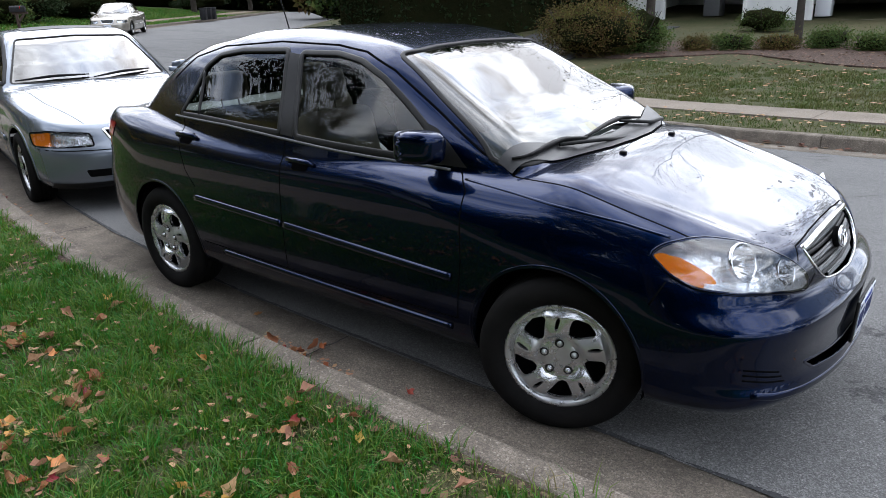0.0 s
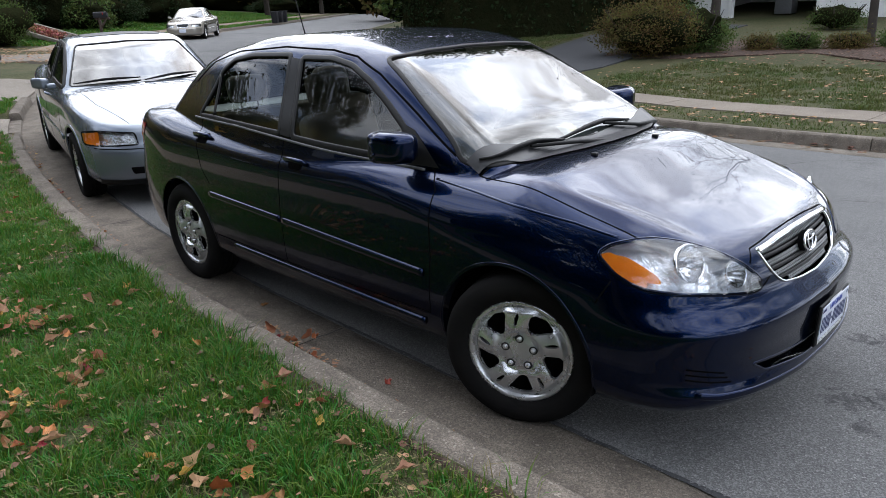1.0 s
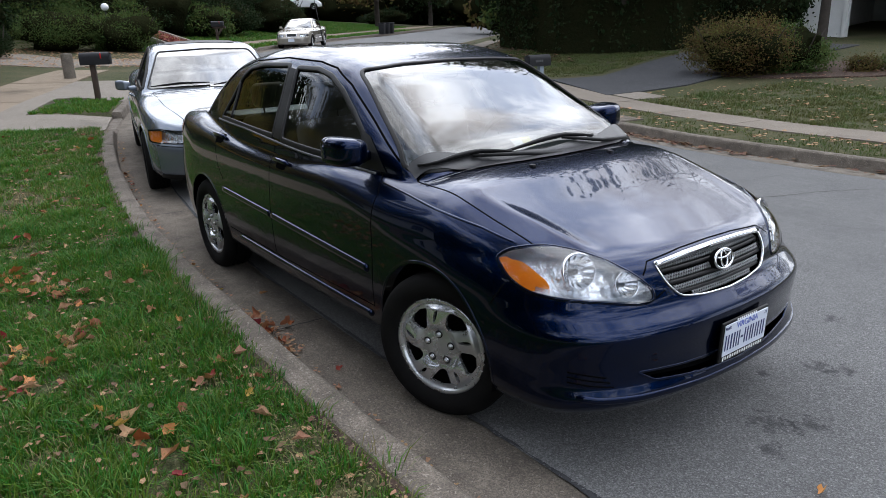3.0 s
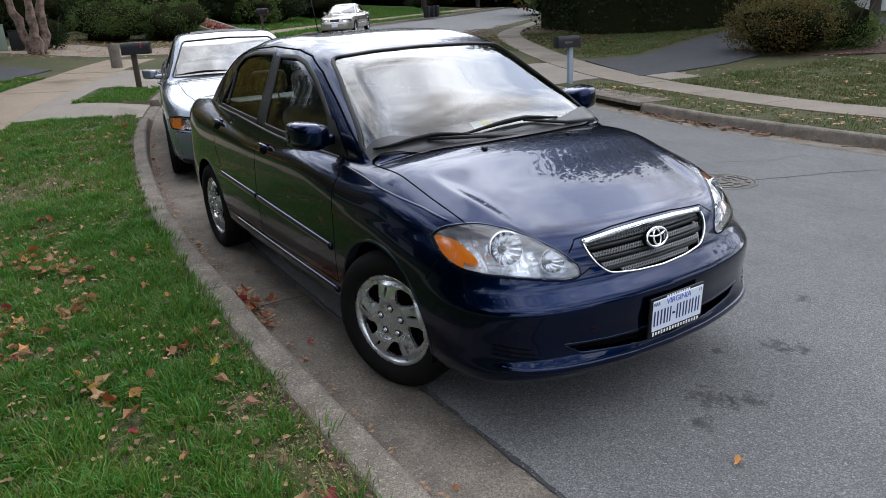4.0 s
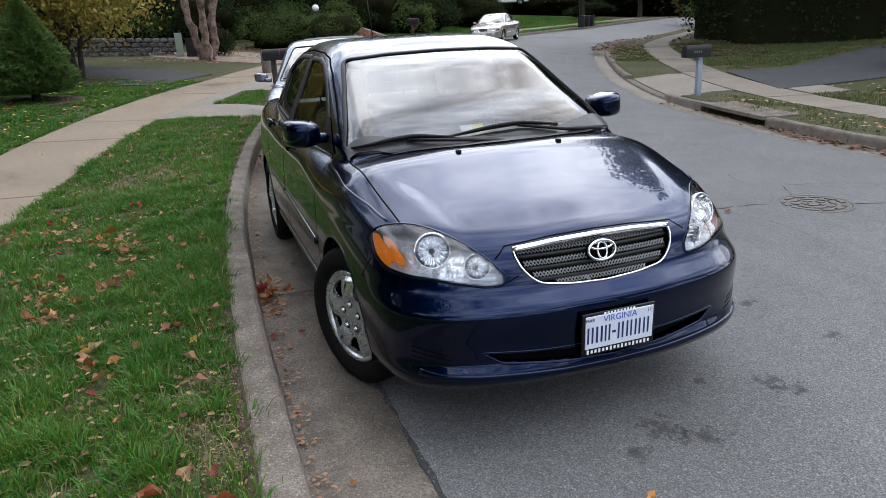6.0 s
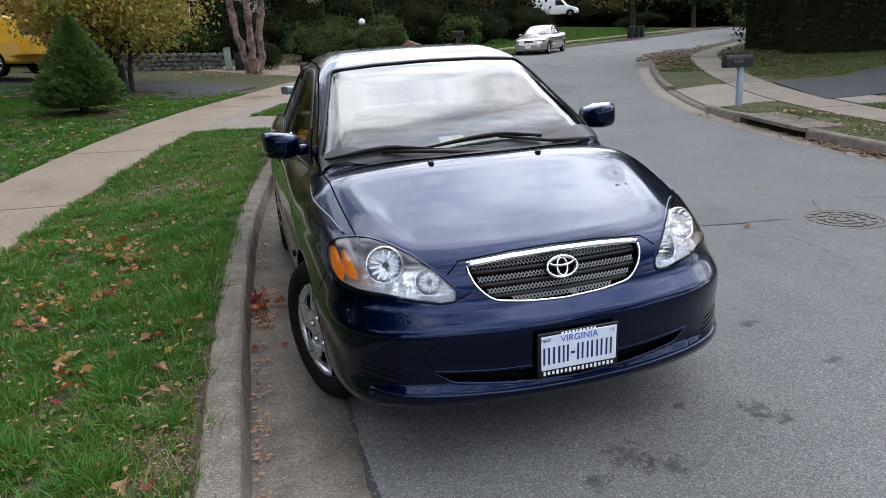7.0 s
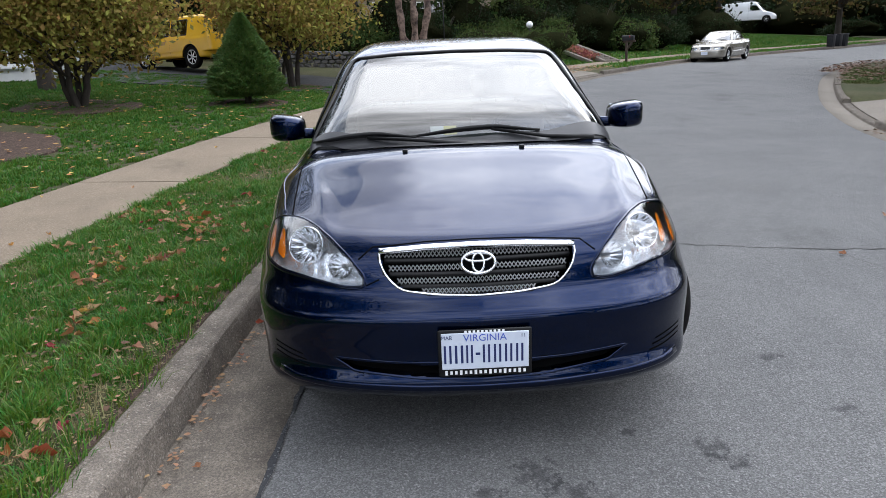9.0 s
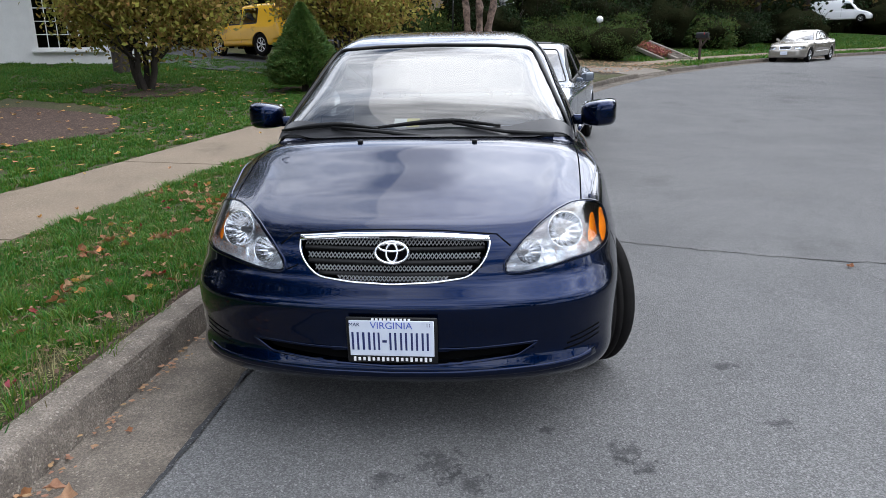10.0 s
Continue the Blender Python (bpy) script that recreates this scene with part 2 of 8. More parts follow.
def spline(xs, ys, sigma=0.03, step=0.004):
    """A smooth curve through a few stations: straight pieces, softened."""
    xs, ys = np.asarray(xs, float), np.asarray(ys, float)
    if xs[0] > xs[-1]:
        xs, ys = xs[::-1], ys[::-1]
    d = np.diff(ys) / np.diff(xs)
    t = np.concatenate([[d[0]], np.where(d[1:] * d[:-1] > 0, 2 * d[1:] * d[:-1] / (d[1:] + d[:-1] + 1e-12), 0), [d[-1]]])
    gx = np.arange(xs[0] - 1, xs[-1] + 1, step)
    i = np.clip(np.searchsorted(xs, gx) - 1, 0, len(xs) - 2)
    h = xs[i + 1] - xs[i]
    u = (gx - xs[i]) / h
    gy = (2 * u**3 - 3 * u**2 + 1) * ys[i] + (u**3 - 2 * u**2 + u) * h * t[i] + (3 * u**2 - 2 * u**3) * ys[i + 1] + (u**3 - u**2) * h * t[i + 1]
    gy = np.where(gx < xs[0], ys[0] + t[0] * (gx - xs[0]), np.where(gx > xs[-1], ys[-1] + t[-1] * (gx - xs[-1]), gy))
    if sigma > 0:
        k = np.exp(-0.5 * (np.arange(-int(3 * sigma / step), int(3 * sigma / step) + 1) * step / sigma) ** 2)
        pad = len(k) // 2
        gy = np.convolve(np.pad(gy, pad, mode="reflect", reflect_type="odd"), k / k.sum(), "valid")
    return lambda x: np.interp(x, gx, gy)


def smax(a, b, k):
    h = np.maximum(k - np.abs(a - b), 0) / k
    return np.maximum(a, b) + h * h * k * 0.25


def smin(a, b, k):
    return -smax(-a, -b, k)


# ---- car bodies ----
class CarForm:
    """A car's outer skin as one smooth form: below its value is negative. x points ahead from the front axle, y left, z up."""

    def __init__(self, top, roof, nose, plan, tail, side, width, gwide, gtaper, low=0.20, plan_r=None, crown=0.05, wsbow=0.22, gk=0.07, pinch=0.05, ridge=0.0, fall=0.0, fall_from=0.35, knee=0.10, tuck=0.0, arch=0.09, blend=0.035):
        self.arch, self.blend = arch, blend
        self.fall, self.fall_from, self.knee, self.tuck = fall, fall_from, knee, tuck
        self.top, self.roof, self.nose, self.plan = spline(*top, 0.05), spline(*roof, 0.05), spline(*nose, 0.012), spline(*plan, 0.03)
        self.tail, self.side, self.width = spline(*tail, 0.03), spline(*side, 0.03), spline(*width, 0.1)
        self.gwide, self.gtaper, self.low = spline(*gwide, 0.04), spline(*gtaper, 0.12), low
        self.plan_r = spline(*(plan_r or plan), 0.03)
        self.crown, self.wsbow, self.gk, self.pinch, self.ridge = crown, wsbow, gk, pinch, ridge

    def __call__(self, x, y, z):
        e = 0.01
        ay = np.abs(y)
        s = (self.top(x + e) - self.top(x - e)) / (2 * e)
        line = self.ridge * np.exp(-((ay - 0.632 + 0.17 * x) / (0.030 + 0.04 * np.clip(x, 0, 0.6))) ** 2) * np.clip((x - 0.06) / 0.25, 0, 1) * np.clip((0.74 - x) / 0.12, 0, 1)
        ahead = np.clip((x + 0.95) / 0.90, 0, 1)
        ahead = ahead * ahead * (3 - 2 * ahead)
        drop = ahead * self.fall * (np.maximum(ay - self.fall_from, 0) / 0.35) ** 2
        top = (z - self.top(x) + self.crown * ay * ay + drop - line) / np.sqrt(1 + s * s)
        side = ay - self.width(x) - self.side(z) + ahead * self.tuck * np.clip((z - 0.68) / 0.2, 0, 1.4) ** 2
        n = (self.nose(z + e) - self.nose(z - e)) / (2 * e)
        ap = ay * (1 + self.pinch * np.clip((z - 0.55) / 0.2, 0, 1) ** 2)
        p = (self.plan(ap + e) - self.plan(ap - e)) / (2 * e)
        nose = (x - self.nose(z) + self.plan(ap)) / np.sqrt(1 + n * n + p * p)
        q = (self.plan_r(ay + e) - self.plan_r(ay - e)) / (2 * e)
        tail = (self.tail(z) + self.plan_r(ay) - x) / np.sqrt(1 + q * q)
        body = smax(smax(top, side, 0.10 + (self.knee - 0.10) * ahead), smax(nose, tail, 0.05), 0.07)
        body = smax(body, self.low - z, 0.10)
        w = 1 / (1 + np.exp(-np.clip((x + 1.5) / 0.15, -50, 50)))
        xs = x + self.wsbow * ay * ay * (2 * w - 1)
        r = (self.roof(xs + e) - self.roof(xs - e)) / (2 * e)
        roof = (z - self.roof(xs) + self.arch * ay * ay) / np.sqrt(1 + r * r)
        gs = (ay - self.gwide(z) * self.gtaper(x)) / 1.12
        cab = smax(smax(roof, gs, self.gk), 0.6 - z, 0.05)
        return smin(body, cab, self.blend)

    def grad(self, p, e=0.009):
        x, y, z = p[:, 0], p[:, 1], p[:, 2]
        g = np.stack([self(x + e, y, z) - self(x - e, y, z), self(x, y + e, z) - self(x, y - e, z), self(x, y, z + e) - self(x, y, z - e)], 1)
        return g / (np.linalg.norm(g, axis=1, keepdims=True) + 1e-12)

    def cast(self, a, b, axis, sign, off=0.0):
        """Where rays along an axis, coming in from the sign's side, meet the skin. a, b: the other two coordinates in order."""
        a, b = np.asarray(a, float), np.asarray(b, float)
        far, mid = {"x": (1.6 if sign > 0 else -4.6, -1.3), "y": (1.3 * sign, 0.0), "z": (2.2, 0.5)}[axis]
        def f(v):
            return self(*{"x": (v, a, b), "y": (a, v, b), "z": (a, b, v)}[axis]) - off
        n = 400
        lo, hi = np.full(a.shape, mid, float), np.full(a.shape, far, float)
        t = np.linspace(far, mid, n)
        done = np.zeros(a.shape, bool)
        for t0, t1 in zip(t, t[1:]):
            inside = (f(np.full(a.shape, t1)) < 0) & ~done
            lo[inside], hi[inside] = t1, t0
            done |= inside
        for _ in range(24):
            m = (lo + hi) / 2
            neg = f(m) < 0
            lo, hi = np.where(neg, m, lo), np.where(neg, hi, m)
        v = (lo + hi) / 2
        return np.stack({"x": (v, a, b), "y": (a, v, b), "z": (a, b, v)}[axis], 1)

    def skin(self, box3, h):
        """The skin as even four-sided faces."""
        (x0, x1), (y0, y1), (z0, z1) = box3
        gx, gy, gz = np.arange(x0, x1, h), np.arange(y0, y1, h), np.arange(z0, z1, h)
        X, Y, Z = np.meshgrid(gx, gy, gz, indexing="ij")
        F = self(X, Y, Z)
        S = F < 0
        cell = np.zeros(tuple(d - 1 for d in S.shape), int)
        for i in (0, 1):
            for j in (0, 1):
                for k in (0, 1):
                    cell += S[i:i + cell.shape[0], j:j + cell.shape[1], k:k + cell.shape[2]]
        act = (cell > 0) & (cell < 8)
        idx = -np.ones(act.shape, int)
        idx[act] = np.arange(act.sum())
        ii = np.argwhere(act)
        p = np.stack([gx[ii[:, 0]], gy[ii[:, 1]], gz[ii[:, 2]]], 1) + h / 2
        for _ in range(8):
            step = self.grad(p) * self(p[:, 0], p[:, 1], p[:, 2])[:, None]
            p -= np.clip(step, -h, h)
        faces = []
        for ax in range(3):
            a = np.moveaxis(S, ax, 0)
            cross = a[:-1] != a[1:]
            pos = a[:-1]
            I = np.argwhere(cross[:, 1:-1, 1:-1])
            m = np.moveaxis(idx, ax, 0)
            i, j, k = I[:, 0], I[:, 1] + 1, I[:, 2] + 1
            q = np.stack([m[i, j - 1, k - 1], m[i, j, k - 1], m[i, j, k], m[i, j - 1, k]], 1)
            flip = ~pos[i, j, k]
            if ax == 1:
                flip = ~flip
            q[flip] = q[flip][:, ::-1]
            faces.append(q)
        return p, np.concatenate(faces)


def in_poly(px, py, poly):
    inside = np.zeros(px.shape, bool)
    n = len(poly)
    for i in range(n):
        (x0, y0), (x1, y1) = poly[i], poly[(i + 1) % n]
        hit = ((y0 > py) != (y1 > py)) & (px < (x1 - x0) * (py - y0) / (y1 - y0 + 1e-12) + x0)
        inside ^= hit
    return inside


def round_poly(pts, r, n=5):
    """Corners of a polygon rounded off by r."""
    out, m = [], len(pts)
    for i in range(m):
        p, a, b = Vector(pts[i]), Vector(pts[i - 1]), Vector(pts[(i + 1) % m])
        da, db = (a - p), (b - p)
        k = min(r, da.length * 0.45, db.length * 0.45)
        s, e = p + da.normalized() * k, p + db.normalized() * k
        for j in range(n + 1):
            t = j / n
            out.append(tuple(s * (1 - t) ** 2 + p * 2 * t * (1 - t) + e * t * t))
    return out


def dense(poly, step=0.02, closed=True):
    out, n = [], len(poly)
    for i in range(n if closed else n - 1):
        a, b = Vector(poly[i]), Vector(poly[(i + 1) % n])
        k = max(1, int((b - a).length / step))
        out += [tuple(a.lerp(b, j / k)) for j in range(k)]
    if not closed:
        out.append(tuple(poly[-1]))
    return out


def fill(poly, step=0.03):
    """A polygon in the plane filled with small faces."""
    from mathutils.geometry import delaunay_2d_cdt
    edge = dense(poly, step)
    xs, ys = [p[0] for p in edge], [p[1] for p in edge]
    gx, gy = np.meshgrid(np.arange(min(xs), max(xs), step), np.arange(min(ys), max(ys), step))
    gx, gy = gx.ravel() + 1e-4, gy.ravel() + 1e-4
    ok = in_poly(gx, gy, edge)
    pts = np.stack([gx[ok], gy[ok]], 1)
    ea = np.array(edge)
    if len(pts):
        dmin = np.min(np.hypot(pts[:, None, 0] - ea[None, :, 0], pts[:, None, 1] - ea[None, :, 1]), axis=1)
        pts = pts[dmin > step * 0.45]
    vs = [Vector(p) for p in edge] + [Vector(p) for p in pts]
    n = len(edge)
    v, _, f, _, _, _ = delaunay_2d_cdt(vs, [(i, (i + 1) % n) for i in range(n)], [], 1, 1e-5)
    return np.array([tuple(p) for p in v]), [tuple(t) for t in f]


def panel(form, poly, axis, sign, off, step=0.03, mirror=False):
    """A sheet that follows the car's skin over a polygon drawn on the plane across axis."""
    v, f = fill(poly, step)
    p = form.cast(v[:, 0], v[:, 1], axis, sign, off)
    n = form.grad(p)
    if mirror:
        p[:, 1], n[:, 1] = -p[:, 1], -n[:, 1]
    c = np.cross(p[f[0][1]] - p[f[0][0]], p[f[0][2]] - p[f[0][0]])
    if np.dot(c, n[f[0][0]]) < 0:
        f = [t[::-1] for t in f]
    return mesh_from("sheet", p, f, True, n)


def strip(form, line, axis, sign, width, height, off=0.0, closed=False, step=0.02, mirror=False):
    """A thin raised band along a line drawn on the plane across axis, lying on the car's skin."""
    pl = dense(line, step, closed)
    a = np.array(pl)
    p = form.cast(a[:, 0], a[:, 1], axis, sign, off)
    n = form.grad(p)
    if mirror:
        p[:, 1], n[:, 1] = -p[:, 1], -n[:, 1]
    m = len(p)
    if closed:
        t = np.roll(p, -1, 0) - np.roll(p, 1, 0)
    else:
        t = np.gradient(p, axis=0)
    t /= np.linalg.norm(t, axis=1, keepdims=True) + 1e-12
    b = np.cross(n, t)
    w = width / 2
    prof = [(-w, -0.004), (-w, height * 0.5), (-w * 0.6, height), (w * 0.6, height), (w, height * 0.5), (w, -0.004)]
    verts = np.concatenate([p + b * q[0] + n * q[1] for q in prof])
    faces = []
    for i in range(m if closed else m - 1):
        j = (i + 1) % m
        for k in range(len(prof) - 1):
            faces.append((k * m + i, k * m + j, (k + 1) * m + j, (k + 1) * m + i))
    if not closed:
        faces.append(tuple(k * m for k in range(len(prof))))
        faces.append(tuple(k * m + m - 1 for k in range(len(prof)))[::-1])
    return mesh_from("band", verts, faces, True)


BLUE_FORM = CarForm(
    top=([-3.9, -3.62, -3.45, -3.0, -2.5, -1.5, -0.6, -0.06, 0.2, 0.45, 0.62, 0.72, 0.82, 1.0],
         [0.86, 0.98, 1.035, 1.055, 1.02, 0.97, 0.977, 0.980, 0.911, 0.835, 0.775, 0.744, 0.66, 0.45]),
    roof=([-3.35, -3.05, -2.75, -2.45, -2.25, -2.0, -1.7, -1.35, -1.1, -0.93, -0.6, -0.28, -0.12, 0.1],
          [0.90, 1.06, 1.295, 1.406, 1.434, 1.472, 1.480, 1.468, 1.436, 1.394, 1.233, 1.058, 0.93, 0.72]),
    nose=([0.1, 0.2, 0.255, 0.285, 0.312, 0.345, 0.40, 0.46, 0.525, 0.56, 0.60, 0.66, 0.74, 0.80, 1.0],
          [0.70, 0.80, 0.850, 0.865, 0.861, 0.845, 0.845, 0.853, 0.858, 0.826, 0.787, 0.768, 0.735, 0.69, 0.5]),
    plan=([0.0, 0.2, 0.35, 0.5, 0.6, 0.68, 0.74, 0.79, 0.83, 0.87, 0.92], [0.0, 0.008, 0.028, 0.063, 0.104, 0.157, 0.220, 0.307, 0.412, 0.62, 0.95]),
    plan_r=([0.0, 0.3, 0.5, 0.65, 0.75, 0.82, 0.9], [0.0, 0.02, 0.07, 0.16, 0.30, 0.5, 0.8]),
    tail=([0.1, 0.3, 0.45, 0.6, 0.75, 0.95, 1.1], [-3.45, -3.55, -3.64, -3.64, -3.59, -3.55, -3.5]),
    side=([0.1, 0.22, 0.32, 0.45, 0.6, 0.72, 0.82, 0.90, 0.97, 1.05, 1.2], [-0.09, -0.045, -0.02, -0.004, 0.0, -0.004, -0.012, -0.026, -0.055, -0.10, -0.25]),
    width=([-3.9, -3.5, -3.1, -2.6, -1.5, -0.4, 0.1, 0.5, 0.9], [0.76, 0.80, 0.83, 0.848, 0.852, 0.85, 0.842, 0.825, 0.80]),
    gwide=([0.6, 0.9, 1.0, 1.2, 1.38, 1.46, 1.6], [0.86, 0.805, 0.785, 0.683, 0.590, 0.543, 0.44]),
    gtaper=([-3.4, -3.0, -2.5, -2.0, -1.2, -0.6, -0.1], [0.74, 0.83, 0.93, 0.98, 1.0, 0.918, 0.865]), ridge=0.009, fall=0.012, knee=0.22, arch=0.04, wsbow=0.02, gk=0.125, blend=0.012)


def mir(poly):
    return [(-a, b) for a, b in poly]


def car_shell(car, form, paint, span, h, holes, arches, groups):
    """The painted skin, open at windows, lamps and wheels, split into its panels.
    holes: (axis, polygon, (x from, x to), sides); groups: (name, label, test on face centres)."""
    v, f = form.skin(span, h)
    n = form.grad(v)
    c = v[f].mean(1)
    g = np.cross(v[f[:, 2]] - v[f[:, 0]], v[f[:, 3]] - v[f[:, 1]])
    wrong = (g * n[f].mean(1)).sum(1) < 0
    f[wrong] = f[wrong][:, ::-1]
    keep = np.ones(len(f), bool)
    for axis, poly, (x0, x1), sides in holes:
        a, b = (c[:, 0], c[:, 2]) if axis == "y" else (c[:, 1], c[:, 2])
        hit = in_poly(a, b, poly) & (c[:, 0] > x0) & (c[:, 0] < x1)
        if axis == "y":
            hit &= (np.abs(c[:, 1]) > 0.35) & (np.sign(c[:, 1]) == sides if sides else True)
        keep &= ~hit
    for ax, az, r in arches:
        d = np.hypot(c[:, 0] - ax, c[:, 2] - az)
        keep &= ~((d < r) & (np.abs(c[:, 1]) > 0.5))
    f, c = f[keep], c[keep]
    for ax, az, r in arches:
        d = np.hypot(v[:, 0] - ax, v[:, 2] - az)
        m = (np.abs(d - r) < h * 0.75) & (np.abs(v[:, 1]) > 0.55) & (v[:, 2] > form.low + 0.05)
        k = (r / d[m])
        v[m, 0], v[m, 2] = ax + (v[m, 0] - ax) * k, az + (v[m, 2] - az) * k
        s = np.sign(v[m, 1])
        for sg in (-1, 1):
            w = np.where(m)[0][s == sg]
            v[w] = form.cast(v[w, 0], v[w, 2], "y", sg)
    n = form.grad(v)
    left = np.ones(len(f), bool)
    made = {}
    for name, label, test in groups + [("body", "", lambda q: np.ones(len(q), bool))]:
        s = left & test(c)
        left &= ~s
        if not s.any():
            continue
        ids, inv = np.unique(f[s], return_inverse=True)
        me = mesh_from(name, v[ids], inv.reshape(-1, 4), True, n[ids])
        made[name] = part_mesh(name, me, paint, car, label)
    return made


def wheel(parent, x, y, z, r, rim, width, steer=0.0, cover=True, spokes=5, material=None):
    """A wheel with tyre, cover and bolts; its outer face looks along -y before it is turned."""
    right = y < 0
    m = pose(x, y, z, 0, 0, (0 if right else 180) + steer)
    w = new("wheel")
    w.parent = parent
    w.matrix_local = m
    w.empty_display_size = 0.1
    hw = width / 2
    bm = bmesh.new()
    side = [(rim, hw * 0.72), (rim + 0.012, hw * 0.92), (rim + (r - rim) * 0.45, hw * 1.04), (rim + (r - rim) * 0.78, hw * 0.98), (r - 0.012, hw * 0.86), (r - 0.002, hw * 0.70)]
    tread = [(r, hw * 0.62), (r, hw * 0.40), (r - 0.008, hw * 0.38), (r - 0.008, hw * 0.30), (r, hw * 0.28), (r, 0.06 * hw), (r - 0.008, 0.04 * hw)]
    prof = [(a, -b) for a, b in side + tread]
    prof += [(a, -b) for a, b in reversed(prof)]
    lathe(bm, prof, 56, "y")
    part("tyre", bm, RUBBER, w, angle=50)
    bm = bmesh.new()
    lathe(bm, [(0.001, -hw * 0.28), (rim * 0.985, -hw * 0.28), (rim, -hw * 0.3), (rim, -hw * 0.60), (rim * 0.97, hw * 0.5)], 40, "y")
    part("wheel_drum", bm, DARK, w)
    bm = bmesh.new()
    lathe(bm, [(rim * 0.90, -hw * 0.66), (rim * 0.935, -hw * 0.80), (rim * 0.975, -hw * 0.86), (rim * 1.02, -hw * 0.84), (rim * 1.03, -hw * 0.74)], 56, "y")
    part("rim", bm, material or ALLOY, w)
    if not cover:
        bm = bmesh.new()
        lathe(bm, [(0.001, -hw * 0.72), (rim * 0.26, -hw * 0.70), (rim * 0.30, -hw * 0.55)], 24, "y")
        part("wheel_cap", bm, material or ALLOY, w)
        for i in range(spokes):
            bm = bmesh.new()
            box(bm, rim * 0.58, -hw * 0.60, 0, rim * 0.74, hw * 0.22, rim * 0.20, 0.008, seg=1)
            bmesh.ops.transform(bm, matrix=Matrix.Rotation(2 * math.pi * i / spokes, 4, "Y"), verts=bm.verts)
            part("spoke", bm, material or ALLOY, w)
        return w
    qs = [0.0, 0.08, 0.16, 0.24, 0.26, 0.33, 0.40, 0.44] + [0.46 + 0.40 * i / 16 for i in range(17)] + [0.88, 0.905, 0.93]
    cols = 30
    bm = bmesh.new()
    grid, kind = [], []
    for q in qs:
        e = min(1.0, abs((q - 0.66) / 0.2))
        half = max(0.010, (0.15 + 0.14 * (q - 0.46) / 0.40) * (1 - e ** 4) ** 0.5) if 0.45 < q < 0.87 else 0.010
        e2 = min(1.0, abs((q - 0.675) / 0.115))
        slit = max(0.006, 0.042 * (1 - e2 ** 4) ** 0.5)
        brk = [-0.5, -0.5 + half, -slit, slit, 0.5 - half, 0.5]
        us, ks = [], []
        for j, (n, k) in enumerate(((4, 1), (9, 0), (4, 2), (9, 0), (4, 1))):
            for i in range(n):
                us.append(brk[j] + (brk[j + 1] - brk[j]) * i / n)
                ks.append(k)
        row = []
        for w_ in range(spokes):
            for u in us:
                a = 2 * math.pi * (w_ + 0.5 + u - 0.30 * q) / spokes
                dish = hw * (0.87 - 0.10 * max(0.0, min(1.0, (q - 0.26) / 0.10)) * max(0.0, min(1.0, (0.46 - q) / 0.08))) if q < 0.46 else hw * (0.85 - 0.15 * ((q - 0.46) / 0.47) ** 2)
                crown = 0.018 * max(0.0, 1 - (abs(u) / 0.36) ** 2) * max(0.0, min(1.0, (q - 0.36) / 0.15)) * max(0.0, min(1.0, (0.93 - q) / 0.1))
                row.append(bm.verts.new((rim * q * math.cos(a), -dish - crown, rim * q * math.sin(a))))
        grid.append(row)
    na = len(grid[0])
    for i in range(len(qs) - 1):
        mid = (qs[i] + qs[i + 1]) / 2
        for j in range(na):
            k = ks[j % len(ks)]
            if (k == 1 and 0.46 < mid < 0.86) or (k == 2 and 0.56 < mid < 0.80):
                continue
            n = (j + 1) % na
            if i == 0:
                bm.faces.new((grid[1][j], grid[1][n], grid[0][j]))
            else:
                bm.faces.new((grid[i][j], grid[i][n], grid[i + 1][n], grid[i + 1][j]))
    bmesh.ops.delete(bm, geom=[v for v in bm.verts if not v.link_faces], context="VERTS")
    rim_edges = [e for e in bm.edges if len(e.link_faces) == 1]
    ex = bmesh.ops.extrude_edge_only(bm, edges=rim_edges)
    bmesh.ops.translate(bm, verts=[g for g in ex["geom"] if isinstance(g, bmesh.types.BMVert)], vec=(0, 0.016, 0))
    bmesh.ops.recalc_face_normals(bm, faces=bm.faces)
    part("wheel_cover", bm, material or ALLOY, w, angle=32)
    for i in range(5):
        a = 2 * math.pi * i / 5 + 0.3
        bm = bmesh.new()
        mm = Matrix.Translation((rim * 0.285 * math.cos(a), -hw * 0.84, rim * 0.285 * math.sin(a)))
        lathe(bm, [(0.013, 0.004), (0.013, -0.002), (0.0085, -0.003), (0.0085, -0.012), (0.006, -0.015), (0.0005, -0.0155)], 12, "y", mm)
        part("lug_nut", bm, ALLOY, w)
        # black ring lying proud round the nut
        bm = bmesh.new()
        lathe(bm, [(0.017, -0.0015), (0.017, -0.0035), (0.012, -0.0040)], 16, "y", mm)
        part("nut_ring", bm, BLACK, w)
    return w


def arch_liner(car, form, ax, az, r, sign):
    bm = bmesh.new()
    lathe(bm, [(0.001, 0.42 * sign), (r + 0.004, 0.42 * sign), (r + 0.004, 0.80 * sign)], 36, "y", Matrix.Translation((ax, 0, az)), -12, 204)
    part("wheel_arch_liner", bm, DARK, car)
    a = [radians(t) for t in range(-14, 195, 4)]
    line = [(ax + (r + 0.010) * math.cos(t), az + (r + 0.010) * math.sin(t)) for t in a]
    return line


